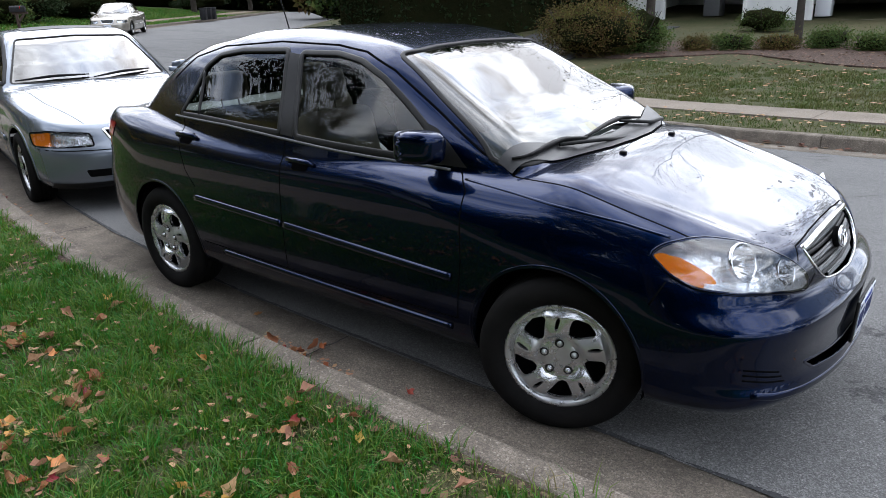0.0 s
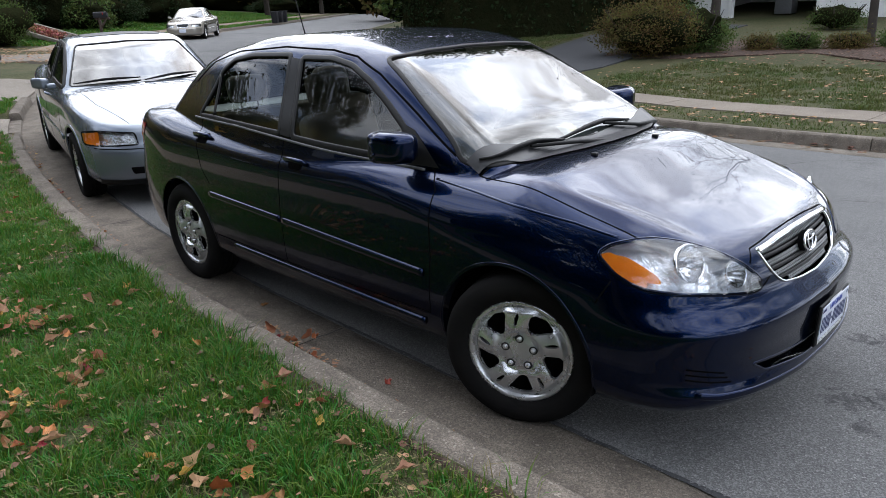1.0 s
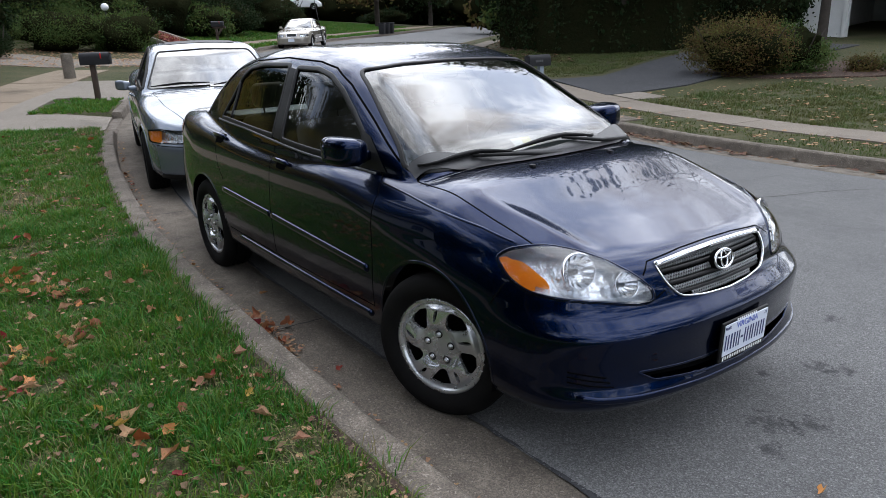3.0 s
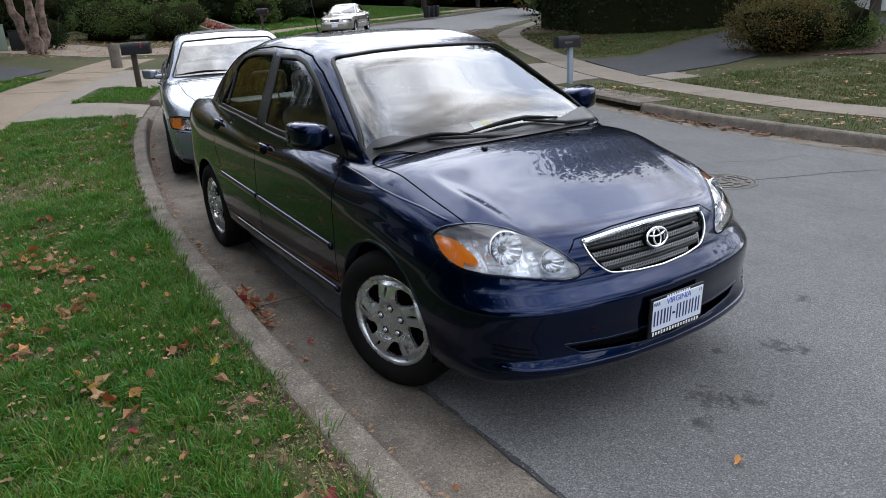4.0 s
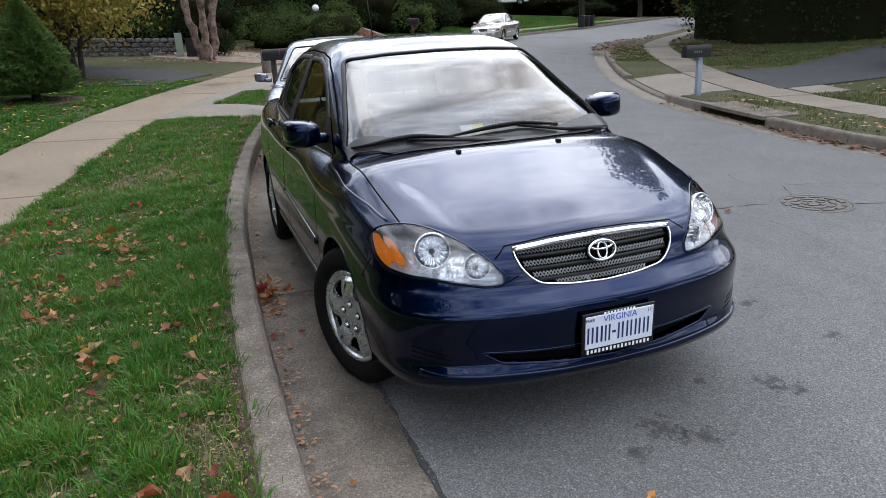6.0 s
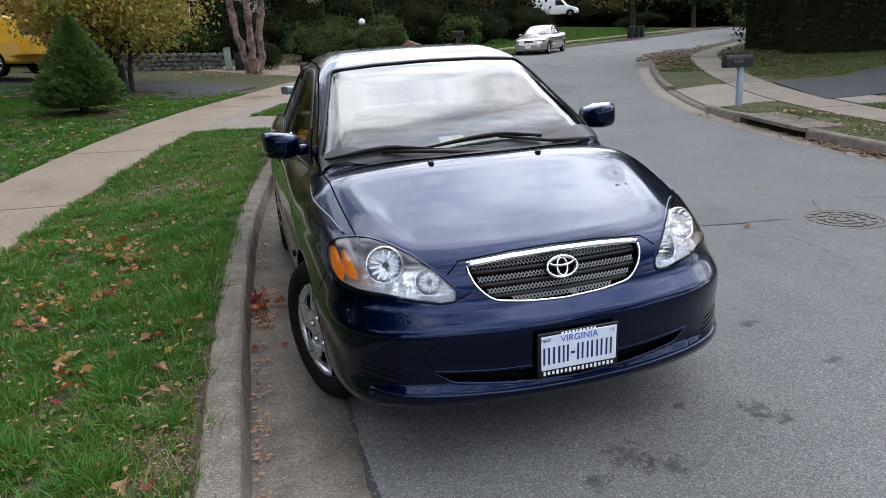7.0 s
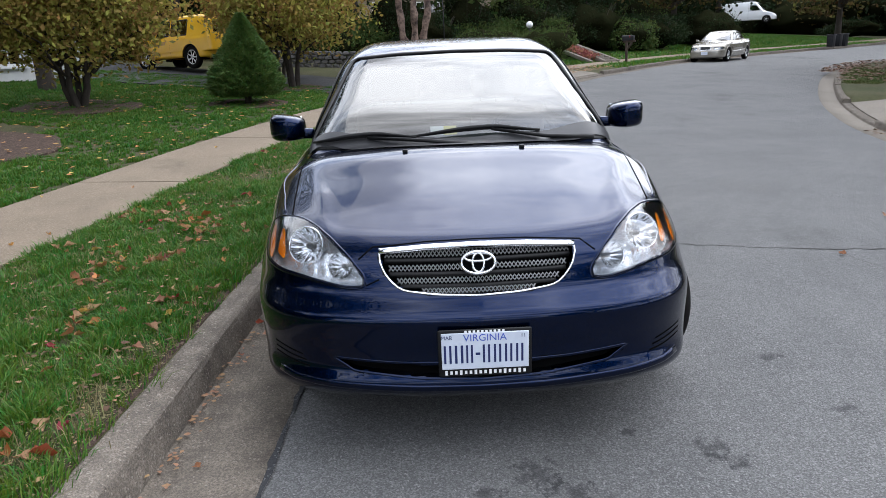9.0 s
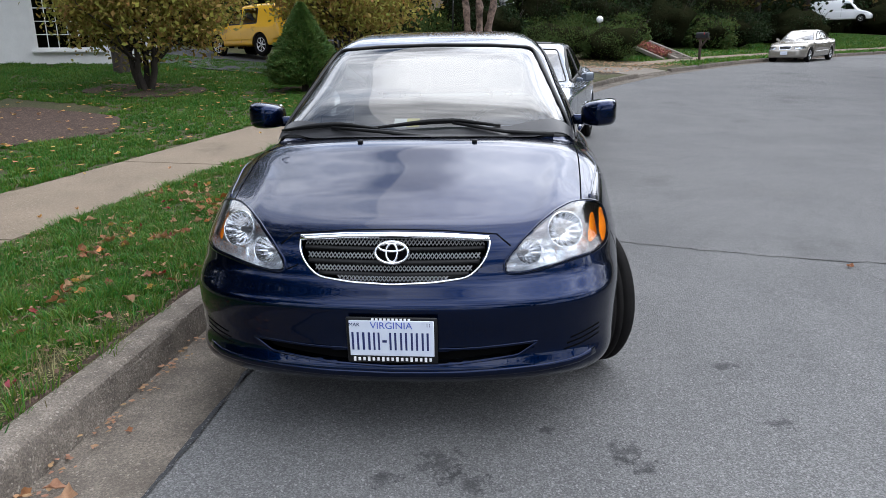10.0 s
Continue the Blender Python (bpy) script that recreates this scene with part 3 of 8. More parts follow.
def text_mesh(body, size, m, parent, material, name, depth=0.0006, label=""):
    cu = bpy.data.curves.new(name, "FONT")
    cu.body, cu.size, cu.extrude, cu.align_x, cu.align_y = body, size, depth, "CENTER", "CENTER"
    ob = new(name, cu)
    me = bpy.data.meshes.new_from_object(ob.evaluated_get(bpy.context.evaluated_depsgraph_get()))
    bpy.data.objects.remove(ob)
    bpy.data.curves.remove(cu)
    o = part_mesh(name, me, material, parent, label)
    o.matrix_local = m
    return o


def seat(parent, x, y, z, wide, back_h, name, rest=True):
    s = new(name)
    s.parent = parent
    s.matrix_local = pose(x, y, z)
    bm = bmesh.new()
    box(bm, 0.22, 0, 0.0, 0.52, wide, 0.16, 0.05, seg=3)
    part("seat_cushion", bm, SEAT, s)
    bm = bmesh.new()
    box(bm, -0.10, 0, back_h / 2 + 0.02, 0.15, wide * 0.94, back_h, 0.06, pose(0, 0, 0, 0, -14, 0), seg=3)
    part("backrest", bm, SEAT, s)
    if rest:
        for sy in ((0,) if wide < 0.8 else (-wide * 0.27, wide * 0.27)):
            bm = bmesh.new()
            box(bm, -0.22, sy, back_h + 0.13, 0.10, 0.27, 0.17, 0.05, pose(0, 0, 0, 0, -10, 0), seg=3)
            tube(bm, [(-0.20, sy - 0.06, back_h - 0.05), (-0.22, sy - 0.06, back_h + 0.1)], 0.006, 6)
            tube(bm, [(-0.20, sy + 0.06, back_h - 0.05), (-0.22, sy + 0.06, back_h + 0.1)], 0.006, 6)
            part("headrest", bm, SEAT, s)
    return s


def door_mirror(car, x, y, z, sign, paint, size=(0.115, 0.20, 0.118)):
    """A rounded housing with its glass behind, on a short foot at the window's front corner."""
    mi = new("door_mirror")
    mi.parent = car
    mi.matrix_local = pose(x, y, z, 0, 0, -8 * sign)
    bm = bmesh.new()
    bmesh.ops.create_icosphere(bm, subdivisions=4, radius=1.0)
    for v in bm.verts:
        a, b, c = v.co
        k = (abs(a) ** 4.6 + abs(b) ** 4.6 + abs(c) ** 4.6) ** (-1 / 4.6)
        p = Vector((a, b, c)) * k
        px = p.x * size[0] / 2
        if p.x < 0:
            px *= 0.35
        taper = 1 - 0.16 * (1 if b * sign < 0 else -0.2) * abs(p.y)
        v.co = (px - 0.035 * abs(p.y) * (1 if p.x > 0 else 0.2), p.y * size[1] / 2, p.z * size[2] / 2 * taper - 0.006 * p.y * sign * -1)
    part("mirror_housing", bm, paint, mi)
    bm = bmesh.new()
    box(bm, -0.022, 0, 0, 0.006, size[1] * 0.82, size[2] * 0.78, 0.002, seg=1)
    part("mirror_glass", bm, CHROME, mi)
    bm = bmesh.new()
    box(bm, 0.02, -sign * (size[1] / 2 - 0.002), -0.032, 0.07, 0.09, 0.05, 0.016, seg=3)
    part("mirror_foot", bm, paint, mi)
    return mi


def blade(car, form, pts, name, arm=None):
    """A wiper: a rubber blade along the glass with its bowed arm."""
    a = np.array(pts)
    q = np.linspace(0, 1, 14)
    yy, zz = np.interp(q, np.linspace(0, 1, len(a)), a[:, 0]), np.interp(q, np.linspace(0, 1, len(a)), a[:, 1])
    p = form.cast(yy, zz, "x", 1, 0.014)
    wv = new(name)
    wv.parent = car
    bm = bmesh.new()
    tube(bm, p, 0.0065, 6)
    part("wiper_blade", bm, BLACK, wv)
    bm = bmesh.new()
    n = form.grad(p)
    bow = p + n * (0.013 * np.sin(np.pi * q))[:, None]
    tube(bm, bow, [0.004 + 0.006 * math.sin(math.pi * t) for t in q], 6)
    part("wiper_frame", bm, BLACK, wv)
    if arm:
        a = np.array(arm)
        pa = form.cast(a[:, 0], a[:, 1], "z", 1, 0.02)
        pa[-1, 2] -= 0.025
        bm = bmesh.new()
        tube(bm, pa, [0.007, 0.009, 0.012][:len(pa)], 8)
        part("wiper_arm", bm, BLACK, wv)
    return wv


# ---- the blue saloon ----
def blue_car():
    F = BLUE_FORM
    car = thing("saloon_car", "glossy navy blue four-door saloon parked by the kerb, front wheels turned", "car", pose(0, 0, 0))
    ARCH = [(0.0, 0.305, 0.352), (-2.6, 0.305, 0.352)]
    front_glass = round_poly([(-1.515, 1.370), (-1.400, 1.006), (-0.926, 0.981), (-0.58, 0.962), (-0.545, 0.985), (-0.687, 1.106), (-0.80, 1.182), (-0.95, 1.274), (-1.105, 1.340), (-1.26, 1.368)], 0.025, 3)
    rear_glass = round_poly([(-1.62, 1.382), (-1.515, 1.014), (-2.25, 1.040), (-2.44, 1.040), (-2.36, 1.166), (-2.30, 1.290), (-2.20, 1.352), (-2.0, 1.377)], 0.025, 3)
    screen = round_poly([(-0.532, 1.370), (-0.3, 1.386), (0, 1.392), (0.3, 1.386), (0.532, 1.370), (0.700, 0.972), (0.4, 0.986), (0, 0.994), (-0.4, 0.986), (-0.700, 0.972)], 0.04, 4)
    back = round_poly([(-0.48, 1.365), (0.48, 1.365), (0.58, 1.12), (-0.58, 1.12)], 0.05, 4)
    lamp = round_poly([(0.757, 0.762), (0.768, 0.700), (0.752, 0.664), (0.69, 0.650), (0.61, 0.642), (0.47, 0.616), (0.42, 0.611), (0.380, 0.618), (0.382, 0.652), (0.437, 0.710), (0.50, 0.758), (0.56, 0.788), (0.62, 0.803), (0.67, 0.803), (0.722, 0.791)], 0.02, 3)
    grille = round_poly([(-0.336, 0.727), (-0.17, 0.736), (0, 0.739), (0.17, 0.736), (0.336, 0.727), (0.316, 0.66), (0.262, 0.606), (0.14, 0.591), (0, 0.586), (-0.14, 0.591), (-0.262, 0.606), (-0.316, 0.66)], 0.03, 3)
    slot = round_poly([(-0.50, 0.386), (-0.3, 0.374), (0, 0.368), (0.3, 0.374), (0.50, 0.386), (0.43, 0.342), (0.2, 0.322), (0, 0.316), (-0.2, 0.322), (-0.43, 0.342)], 0.012, 2)
    seam_front, seam_mid = -0.40, -1.47

    def side_door(q, x0, x1, s):
        return (q[:, 0] > x0) & (q[:, 0] < x1) & (q[:, 1] * s > 0.45) & (q[:, 2] > 0.36) & (q[:, 2] < 0.985) & (np.hypot(q[:, 0] + 2.6, q[:, 2] - 0.305) > 0.385)

    def on_hood(q):
        lim = np.interp(q[:, 0], [-0.25, 0.25, 0.42, 0.56, 0.70], [0.69, 0.675, 0.662, 0.56, 0.36])
        return (q[:, 0] > -0.07 - 0.36 * q[:, 1] ** 2) & (np.abs(q[:, 1]) < lim) & (q[:, 2] > 0.735)

    shell = car_shell(car, F, BLUE, ((-3.78, 1.02), (-0.95, 0.95), (0.10, 1.60)), 0.016,
        [("y", front_glass, (-2, 0), 0), ("y", rear_glass, (-3, -1), 0), ("x", screen, (-1.3, -0.2), 0), ("x", back, (-3.4, -2.0), 0),
         ("x", lamp, (0.25, 1), 0), ("x", mir(lamp), (0.25, 1), 0), ("x", grille, (0.5, 1), 0), ("x", slot, (0.5, 1), 0)],
        ARCH,
        [("hood", "", on_hood)] + [("front_door", "", lambda q, s=s: side_door(q, seam_mid, seam_front, s)) for s in (-1, 1)]
        + [("rear_door", "", lambda q, s=s: side_door(q, -2.36, seam_mid, s)) for s in (-1, 1)]
        + [("front_bumper", "", lambda q: (q[:, 0] > 0.42) & (q[:, 2] < 0.60)), ("rear_bumper", "", lambda q: (q[:, 0] < -3.0) & (q[:, 2] < 0.62))])
    hood, bumper = shell["hood"], shell["front_bumper"]

    # glass, its black surrounds and the seams
    part_mesh("windscreen", panel(F, screen, "x", 1, -0.004, 0.035), WSGLASS, car, "laminated windscreen mirroring cloud").visible_shadow = False
    part_mesh("rear_window", panel(F, back, "x", -1, -0.004, 0.05), TINT, car).visible_shadow = False
    part_mesh("windscreen_seal", strip(F, screen, "x", 1, 0.022, 0.004, 0, True), BLACK, car)
    part_mesh("windscreen_seal", strip(F, back, "x", -1, 0.03, 0.004, 0, True), BLACK, car)
    for s in (-1, 1):
        for name, poly in (("front_door_window", front_glass), ("rear_door_window", rear_glass)):
            part_mesh(name, panel(F, poly, "y", s, -0.006, 0.045), TINT, car).visible_shadow = False
            part_mesh("window_surround", strip(F, poly, "y", s, 0.030, 0.004, 0, True), BLACK, car)
        part_mesh("pillar_trim", panel(F, [(-1.612, 1.372), (-1.522, 1.362), (-1.412, 1.004), (-1.506, 1.01)], "y", s, 0.003, 0.05), BLACK, car)
        part_mesh("window_divider", strip(F, [(-2.31, 1.270), (-2.245, 1.050)], "y", s, 0.022, 0.004), BLACK, car)
        part_mesh("mirror_sail", panel(F, [(-0.529, 1.03), (-0.442, 0.951), (-0.60, 0.955), (-0.66, 0.975), (-0.684, 1.113), (-0.614, 1.092)], "y", s, 0.004, 0.03), BLACK, car)
        part_mesh("belt_trim", strip(F, [(-0.52, 0.938), (-0.90, 0.957), (-1.10, 0.968), (-1.48, 0.991), (-1.96, 1.018), (-2.50, 1.028)], "y", s, 0.012, 0.006), GREYPL, car)
        part_mesh("roof_drip", strip(F, [(-0.374, 1.005), (-0.624, 1.147), (-0.908, 1.302), (-1.101, 1.375), (-1.292, 1.403), (-1.711, 1.418), (-2.205, 1.393), (-2.46, 1.335), (-2.62, 1.22)], "y", s, 0.010, 0.003), DARK, car)
        part_mesh("door_seam", strip(F, [(seam_front - 0.09, 0.955), (seam_front, 0.88), (seam_front + 0.01, 0.62), (seam_front - 0.02, 0.36)], "y", s, 0.006, 0.0006), DARK, car)
        part_mesh("door_seam", strip(F, [(seam_mid, 1.0), (seam_mid, 0.62), (seam_mid - 0.01, 0.36)], "y", s, 0.006, 0.0006), DARK, car)
        part_mesh("door_seam", strip(F, [(-2.40, 1.03), (-2.34, 0.90), (-2.28, 0.76), (-2.20, 0.68)], "y", s, 0.006, 0.0006), DARK, car)
        part_mesh("door_seam", strip(F, [(-0.42, 0.36), (-1.4, 0.355), (-2.2, 0.37)], "y", s, 0.006, 0.0006), DARK, car)
        part_mesh("side_moulding", strip(F, [(-0.44, 0.537), (-1.46, 0.588)], "y", s, 0.034, 0.010), BLUE, car)
        part_mesh("side_moulding", strip(F, [(-1.485, 0.590), (-2.21, 0.620)], "y", s, 0.034, 0.010), BLUE, car)
        part_mesh("sill_moulding", strip(F, [(-0.46, 0.308), (-1.2, 0.322), (-2.02, 0.340)], "y", s, 0.030, 0.012), BLUE, car)
        part_mesh("fender_crease", strip(F, [(-0.43, 0.916), (-0.207, 0.894), (0.027, 0.868), (0.223, 0.838), (0.375, 0.806)], "y", s, 0.010, 0.0030), BLUE, car)
        part_mesh("hood_seam", strip(F, [(-0.25, 0.69 * s), (0.07, 0.685 * s), (0.235, 0.676 * s), (0.42, 0.662 * s), (0.455, 0.648 * s)], "z", 1, 0.006, 0.0006), DARK, car)
        part_mesh("bumper_seam", strip(F, [(0.36, 0.60), (0.40, 0.68)], "y", s, 0.006, 0.0006), DARK, car)
        # handles
        for hx, hz in ((-1.335, 0.893), (-2.285, 0.933)):
            hd = new("door_handle")
            hd.parent = car
            bm = bmesh.new()
            p = F.cast(np.array([hx + 0.095, hx + 0.07, hx, hx - 0.07, hx - 0.095]), np.array([hz, hz + 0.002, hz + 0.004, hz + 0.005, hz + 0.004]), "y", s, 0.0)
            n = F.grad(p)
            tube(bm, p + n * np.array([0.004, 0.020, 0.026, 0.022, 0.004])[:, None], [0.009, 0.012, 0.012, 0.012, 0.009], 10)
            part("grip", bm, BLUE, hd)
            bm = bmesh.new()
            # the recess's shade is a dark sheet; the skin is not hollowed
            cup = round_poly([(hx - 0.055, hz - 0.03), (hx + 0.055, hz - 0.03), (hx + 0.055, hz + 0.022), (hx - 0.055, hz + 0.022)], 0.02, 4)
            part_mesh("handle_recess", panel(F, cup, "y", s, 0.0015, 0.02), DARK, hd)
            bm.free()
        # wheel arches and wheels
        for ax, az, r in ARCH:
            line = arch_liner(car, F, ax, az, r, s)
            part_mesh("arch_lip", strip(F, [p for p in line if p[1] > 0.23], "y", s, 0.008, 0.0018, step=0.02), BLUE, car)
        wheel(car, 0.0, 0.729 * s, 0.305, 0.312, 0.205, 0.19, 21)
        wheel(car, -2.6, 0.738 * s, 0.305, 0.312, 0.205, 0.20, 0)
        # headlamps
        hl = new("headlight")
        hl.parent = car
        hl["label"] = "clear headlight with amber indicator and chrome bowls"
        lm = lamp if s > 0 else mir(lamp)
        part_mesh("lens", panel(F, lm, "x", 1, 0.003, 0.022), LENS, hl).visible_shadow = False
        part_mesh("lamp_rim", strip(F, lm, "x", 1, 0.004, 0.0035, 0, True, 0.012), DARK, hl)
        part_mesh("lamp_edge", strip(F, lm, "x", 1, 0.013, 0.0028, 0, True, 0.012), BLUE, hl)
        facets = panel(F, lm, "x", 1, -0.070, 0.007)
        for v in facets.vertices:
            v.co.x += 0.0055 * math.sin(v.co.z * 175) + 0.004 * math.sin(v.co.y * 140)
        facets.normals_split_custom_set([(0, 0, 0)] * len(facets.loops))
        part_mesh("reflector", facets, REFLECTOR, hl)
        ring = np.array(dense(lm, 0.015))
        near_, deep = F.cast(ring[:, 0], ring[:, 1], "x", 1, 0.0), F.cast(ring[:, 0], ring[:, 1], "x", 1, -0.082)
        k = len(ring)
        part_mesh("housing_wall", mesh_from("housing_wall", np.concatenate([near_, deep]), [(i, (i + 1) % k, k + (i + 1) % k, k + i) for i in range(k)], True), REFLECTOR, hl)
        am = round_poly([(0.755, 0.752), (0.763, 0.70), (0.750, 0.670), (0.734, 0.667), (0.722, 0.705), (0.735, 0.766)], 0.008, 2)
        am = am if s > 0 else mir(am)
        part_mesh("indicator", panel(F, am, "x", 1, -0.004, 0.015), AMBER, hl, "amber indicator lens")
        # a second, inner amber patch: a plain sheet behind the lens
        bowl = round_poly([(0.716, 0.748), (0.722, 0.678), (0.684, 0.668), (0.680, 0.690), (0.698, 0.746)], 0.010, 3)
        bowl = bowl if s > 0 else mir(bowl)
        part_mesh("inner_amber", panel(F, bowl, "x", 1, -0.030, 0.012), AMBER, hl, "inner amber strip behind the clear lens")
        for by, bz, br in ((0.590, 0.724, 0.063), (0.459, 0.672, 0.046)):
            p = F.cast(np.array([by * s]), np.array([bz]), "x", 1, -0.028)[0]
            mm = Matrix.Translation(p) @ pose(0, 0, 0, 0, -20, 16 * s)
            bm = bmesh.new()
            lathe(bm, [(br * 0.98, 0.010), (br * 0.90, -0.004), (br * 0.76, -0.018), (br * 0.56, -0.030), (br * 0.36, -0.037), (br * 0.18, -0.040)], 96, "x")
            for v in bm.verts:
                a = math.atan2(v.co.z, v.co.y)
                v.co.x += 0.0045 * math.cos(14 * a) * min(1.0, math.hypot(v.co.y, v.co.z) / br)
            bmesh.ops.transform(bm, matrix=mm, verts=bm.verts)
            part("lamp_bowl", bm, CHROME, hl, "fluted chrome bowl")
            bm = bmesh.new()
            lathe(bm, [(br * 1.05, 0.004), (br * 1.05, 0.014), (br * 0.99, 0.016), (br * 0.96, 0.008)], 40, "x", mm)
            part("bowl_ring", bm, CHROME, hl)
            bm = bmesh.new()
            lathe(bm, [(br * 0.18, -0.041), (br * 0.18, -0.012), (br * 0.1, -0.004), (0.0005, -0.003)], 16, "x", mm)
            part("lamp_bulb", bm, GREYPL, hl)
        # tail lamps
        tl = round_poly([(-3.10, 0.955), (-3.16, 0.865), (-3.36, 0.86), (-3.36, 0.965)], 0.02, 3)
        part_mesh("tail_light", panel(F, tl, "y", s, 0.004, 0.03), REDLENS, car, "red tail light")
        door_mirror(car, -0.60, 0.848 * s, 1.046, s, BLUE, (0.27, 0.175, 0.128))
        # grooves at the bumper's corner, their shade laid on as thin dark strips
        for k in range(3):
            zz = 0.344 + 0.019 * k
            part_mesh("bumper_groove", strip(F, [((0.585 + 0.012 * k) * s, zz), (0.65 * s, zz + 0.010), (0.715 * s, zz + 0.026)], "x", 1, 0.006, 0.0008), DARK, bumper)

    # grille
    gr = new("grille")
    gr.parent = car
    gr["label"] = "dark mesh grille in a chrome frame"
    part_mesh("grille_back", panel(F, grille, "x", 1, -0.05, 0.03), DARK, gr)
    part_mesh("grille_frame", strip(F, grille, "x", 1, 0.0075, 0.005, 0, True, 0.012), CHROME, gr, "chrome frame")
    part_mesh("grille_frame_top", strip(F, [(-0.328, 0.722), (-0.17, 0.731), (0, 0.734), (0.17, 0.731), (0.328, 0.722)], "x", 1, 0.022, 0.012), CHROME, gr, "broad chrome top bar")
    half = lambda z: float(np.interp(z, [0.587, 0.606, 0.66, 0.73], [0.16, 0.262, 0.312, 0.330])) - 0.008
    for z in (0.690, 0.650, 0.612):
        part_mesh("grille_bar", strip(F, [(-half(z), z), (0, z - 0.003), (half(z), z)], "x", 1, 0.015, 0.010, -0.020), BLACK, gr)
    # open lattice between the bars: a flat diamond net on each row
    for z0 in (0.710, 0.670, 0.631, 0.599):
        w = half(z0) if z0 > 0.6 else 0.20
        n = int(w / 0.0135)
        for sg in (1, -1):
            a = np.array([(i * 0.0135, z0 + sg * (0.0085 if i % 2 else -0.0085)) for i in range(-n, n + 1)])
            p = F.cast(a[:, 0], a[:, 1], "x", 1, -0.014)
            bm = bmesh.new()
            tube(bm, p, 0.0030, 5)
            part("grille_mesh", bm, MESHGREY, gr)
    em = new("badge")
    em.parent = gr
    pe = F.cast(np.array([0.0]), np.array([0.688]), "x", 1, 0.012)[0]
    em.matrix_local = Matrix.Translation(pe) @ pose(0, 0, 0, 0, -14, 0)
    bm = bmesh.new()
    lathe(bm, [(0.001, -0.012), (0.96, -0.012), (1.0, -0.02)], 40, "x", Matrix.Diagonal((1, 0.058, 0.039, 1)))
    part("badge_back", bm, DARK, em)
    for ry, rz, wd in ((0.056, 0.036, 0.0085), (0.019, 0.031, 0.007), (0.044, 0.0135, 0.007)):
        bm = bmesh.new()
        cz = 0.018 if rz < 0.02 else 0.0
        pts = [(0.004, ry * math.cos(2 * math.pi * i / 40), cz + rz * math.sin(2 * math.pi * i / 40)) for i in range(41)]
        tube(bm, pts, wd * 0.62, 8, False)
        part("badge_ring", bm, CHROME, em)

    # bumper slot, lip
    part_mesh("air_slot", panel(F, slot, "x", 1, -0.04, 0.04), DARK, bumper)
    part_mesh("slot_edge", strip(F, slot, "x", 1, 0.009, 0.0015, 0, True, 0.015), BLUE, bumper)
    part_mesh("bumper_lip", strip(F, [(-0.70, 0.316), (-0.64, 0.303), (-0.5, 0.296), (-0.2, 0.288), (0, 0.287), (0.2, 0.288), (0.5, 0.296), (0.64, 0.303), (0.70, 0.316)], "x", 1, 0.024, 0.004), BLUE, bumper)
    part_mesh("hood_seam", strip(F, [(-0.40, 0.700), (-0.352, 0.735), (-0.17, 0.747), (0, 0.750), (0.17, 0.747), (0.352, 0.735), (0.40, 0.700)], "x", 1, 0.006, 0.0006), DARK, car)
    part_mesh("bumper_seam", strip(F, [(-0.375, 0.620), (-0.33, 0.640)], "x", 1, 0.005, 0.0006), DARK, car)

    # number plate with its dealer frame
    np_ = new("number_plate")
    np_.parent = car
    np_["label"] = "white state number plate in a black frame"
    np_.matrix_local = pose(0.872, 0.008, 0.418, 0, 3, 0)
    bm = bmesh.new()
    box(bm, -0.006, 0, -0.004, 0.012, 0.306, 0.166, 0.006, seg=2)
    part("plate_frame", bm, BLACK, np_)
    bm = bmesh.new()
    box(bm, 0.002, 0, 0.006, 0.004, 0.284, 0.128, 0.0015, seg=1)
    part("plate_sheet", bm, PLATE, np_)
    for i, w in enumerate((0.030, 0.033, 0.027, 0.015, 0.029, 0.029, 0.029, 0.029)):
        y = (-0.122, -0.085, -0.051, -0.024, 0.004, 0.040, 0.076, 0.112)[i]
        bm = bmesh.new()
        if i == 3:
            box(bm, 0.0048, y, -0.004, 0.0014, w, 0.009, 0.0005, seg=1)
        else:
            for q in (-1, 1):
                box(bm, 0.0048, y + q * w * 0.29, -0.004, 0.0014, w * 0.24, 0.064, 0.0005, seg=1)
        part("plate_bar", bm, PLATEBLUE, np_)
    text_mesh("VIRGINIA", 0.034, Matrix.Translation((0.0046, 0, 0.052)) @ pose(0, 0, 0, 90, 0, 90), np_, PLATETEXT, "plate_word")
    text_mesh("MAR", 0.018, Matrix.Translation((0.0046, -0.124, 0.055)) @ pose(0, 0, 0, 90, 0, 90), np_, PLATEBLUE, "plate_month")
    text_mesh("11", 0.018, Matrix.Translation((0.0046, 0.124, 0.055)) @ pose(0, 0, 0, 90, 0, 90), np_, PLATEBLUE, "plate_year")
    for k in range(17):
        bm = bmesh.new()
        box(bm, 0.0008, -0.128 + 0.016 * k, -0.0715, 0.002, 0.0085, 0.012 if k % 3 else 0.016, 0.0005, seg=1)
        part("frame_bar", bm, WHITE, np_)
    for k in range(10):
        bm = bmesh.new()
        box(bm, 0.0008, -0.062 + 0.0135 * k, 0.0735, 0.002, 0.008, 0.007, 0.0005, seg=1)
        part("frame_bar", bm, WHITE, np_)

    # cowl, washer jets, wipers
    cowl = [(-0.315, -0.695), (-0.25, -0.695), (-0.145, -0.45), (-0.088, -0.2), (-0.075, 0), (-0.088, 0.2), (-0.145, 0.45), (-0.25, 0.695), (-0.315, 0.695), (-0.225, 0.4), (-0.190, 0), (-0.225, -0.4)]
    part_mesh("cowl_panel", panel(F, cowl, "z", 1, 0.007, 0.02), COWL, car)
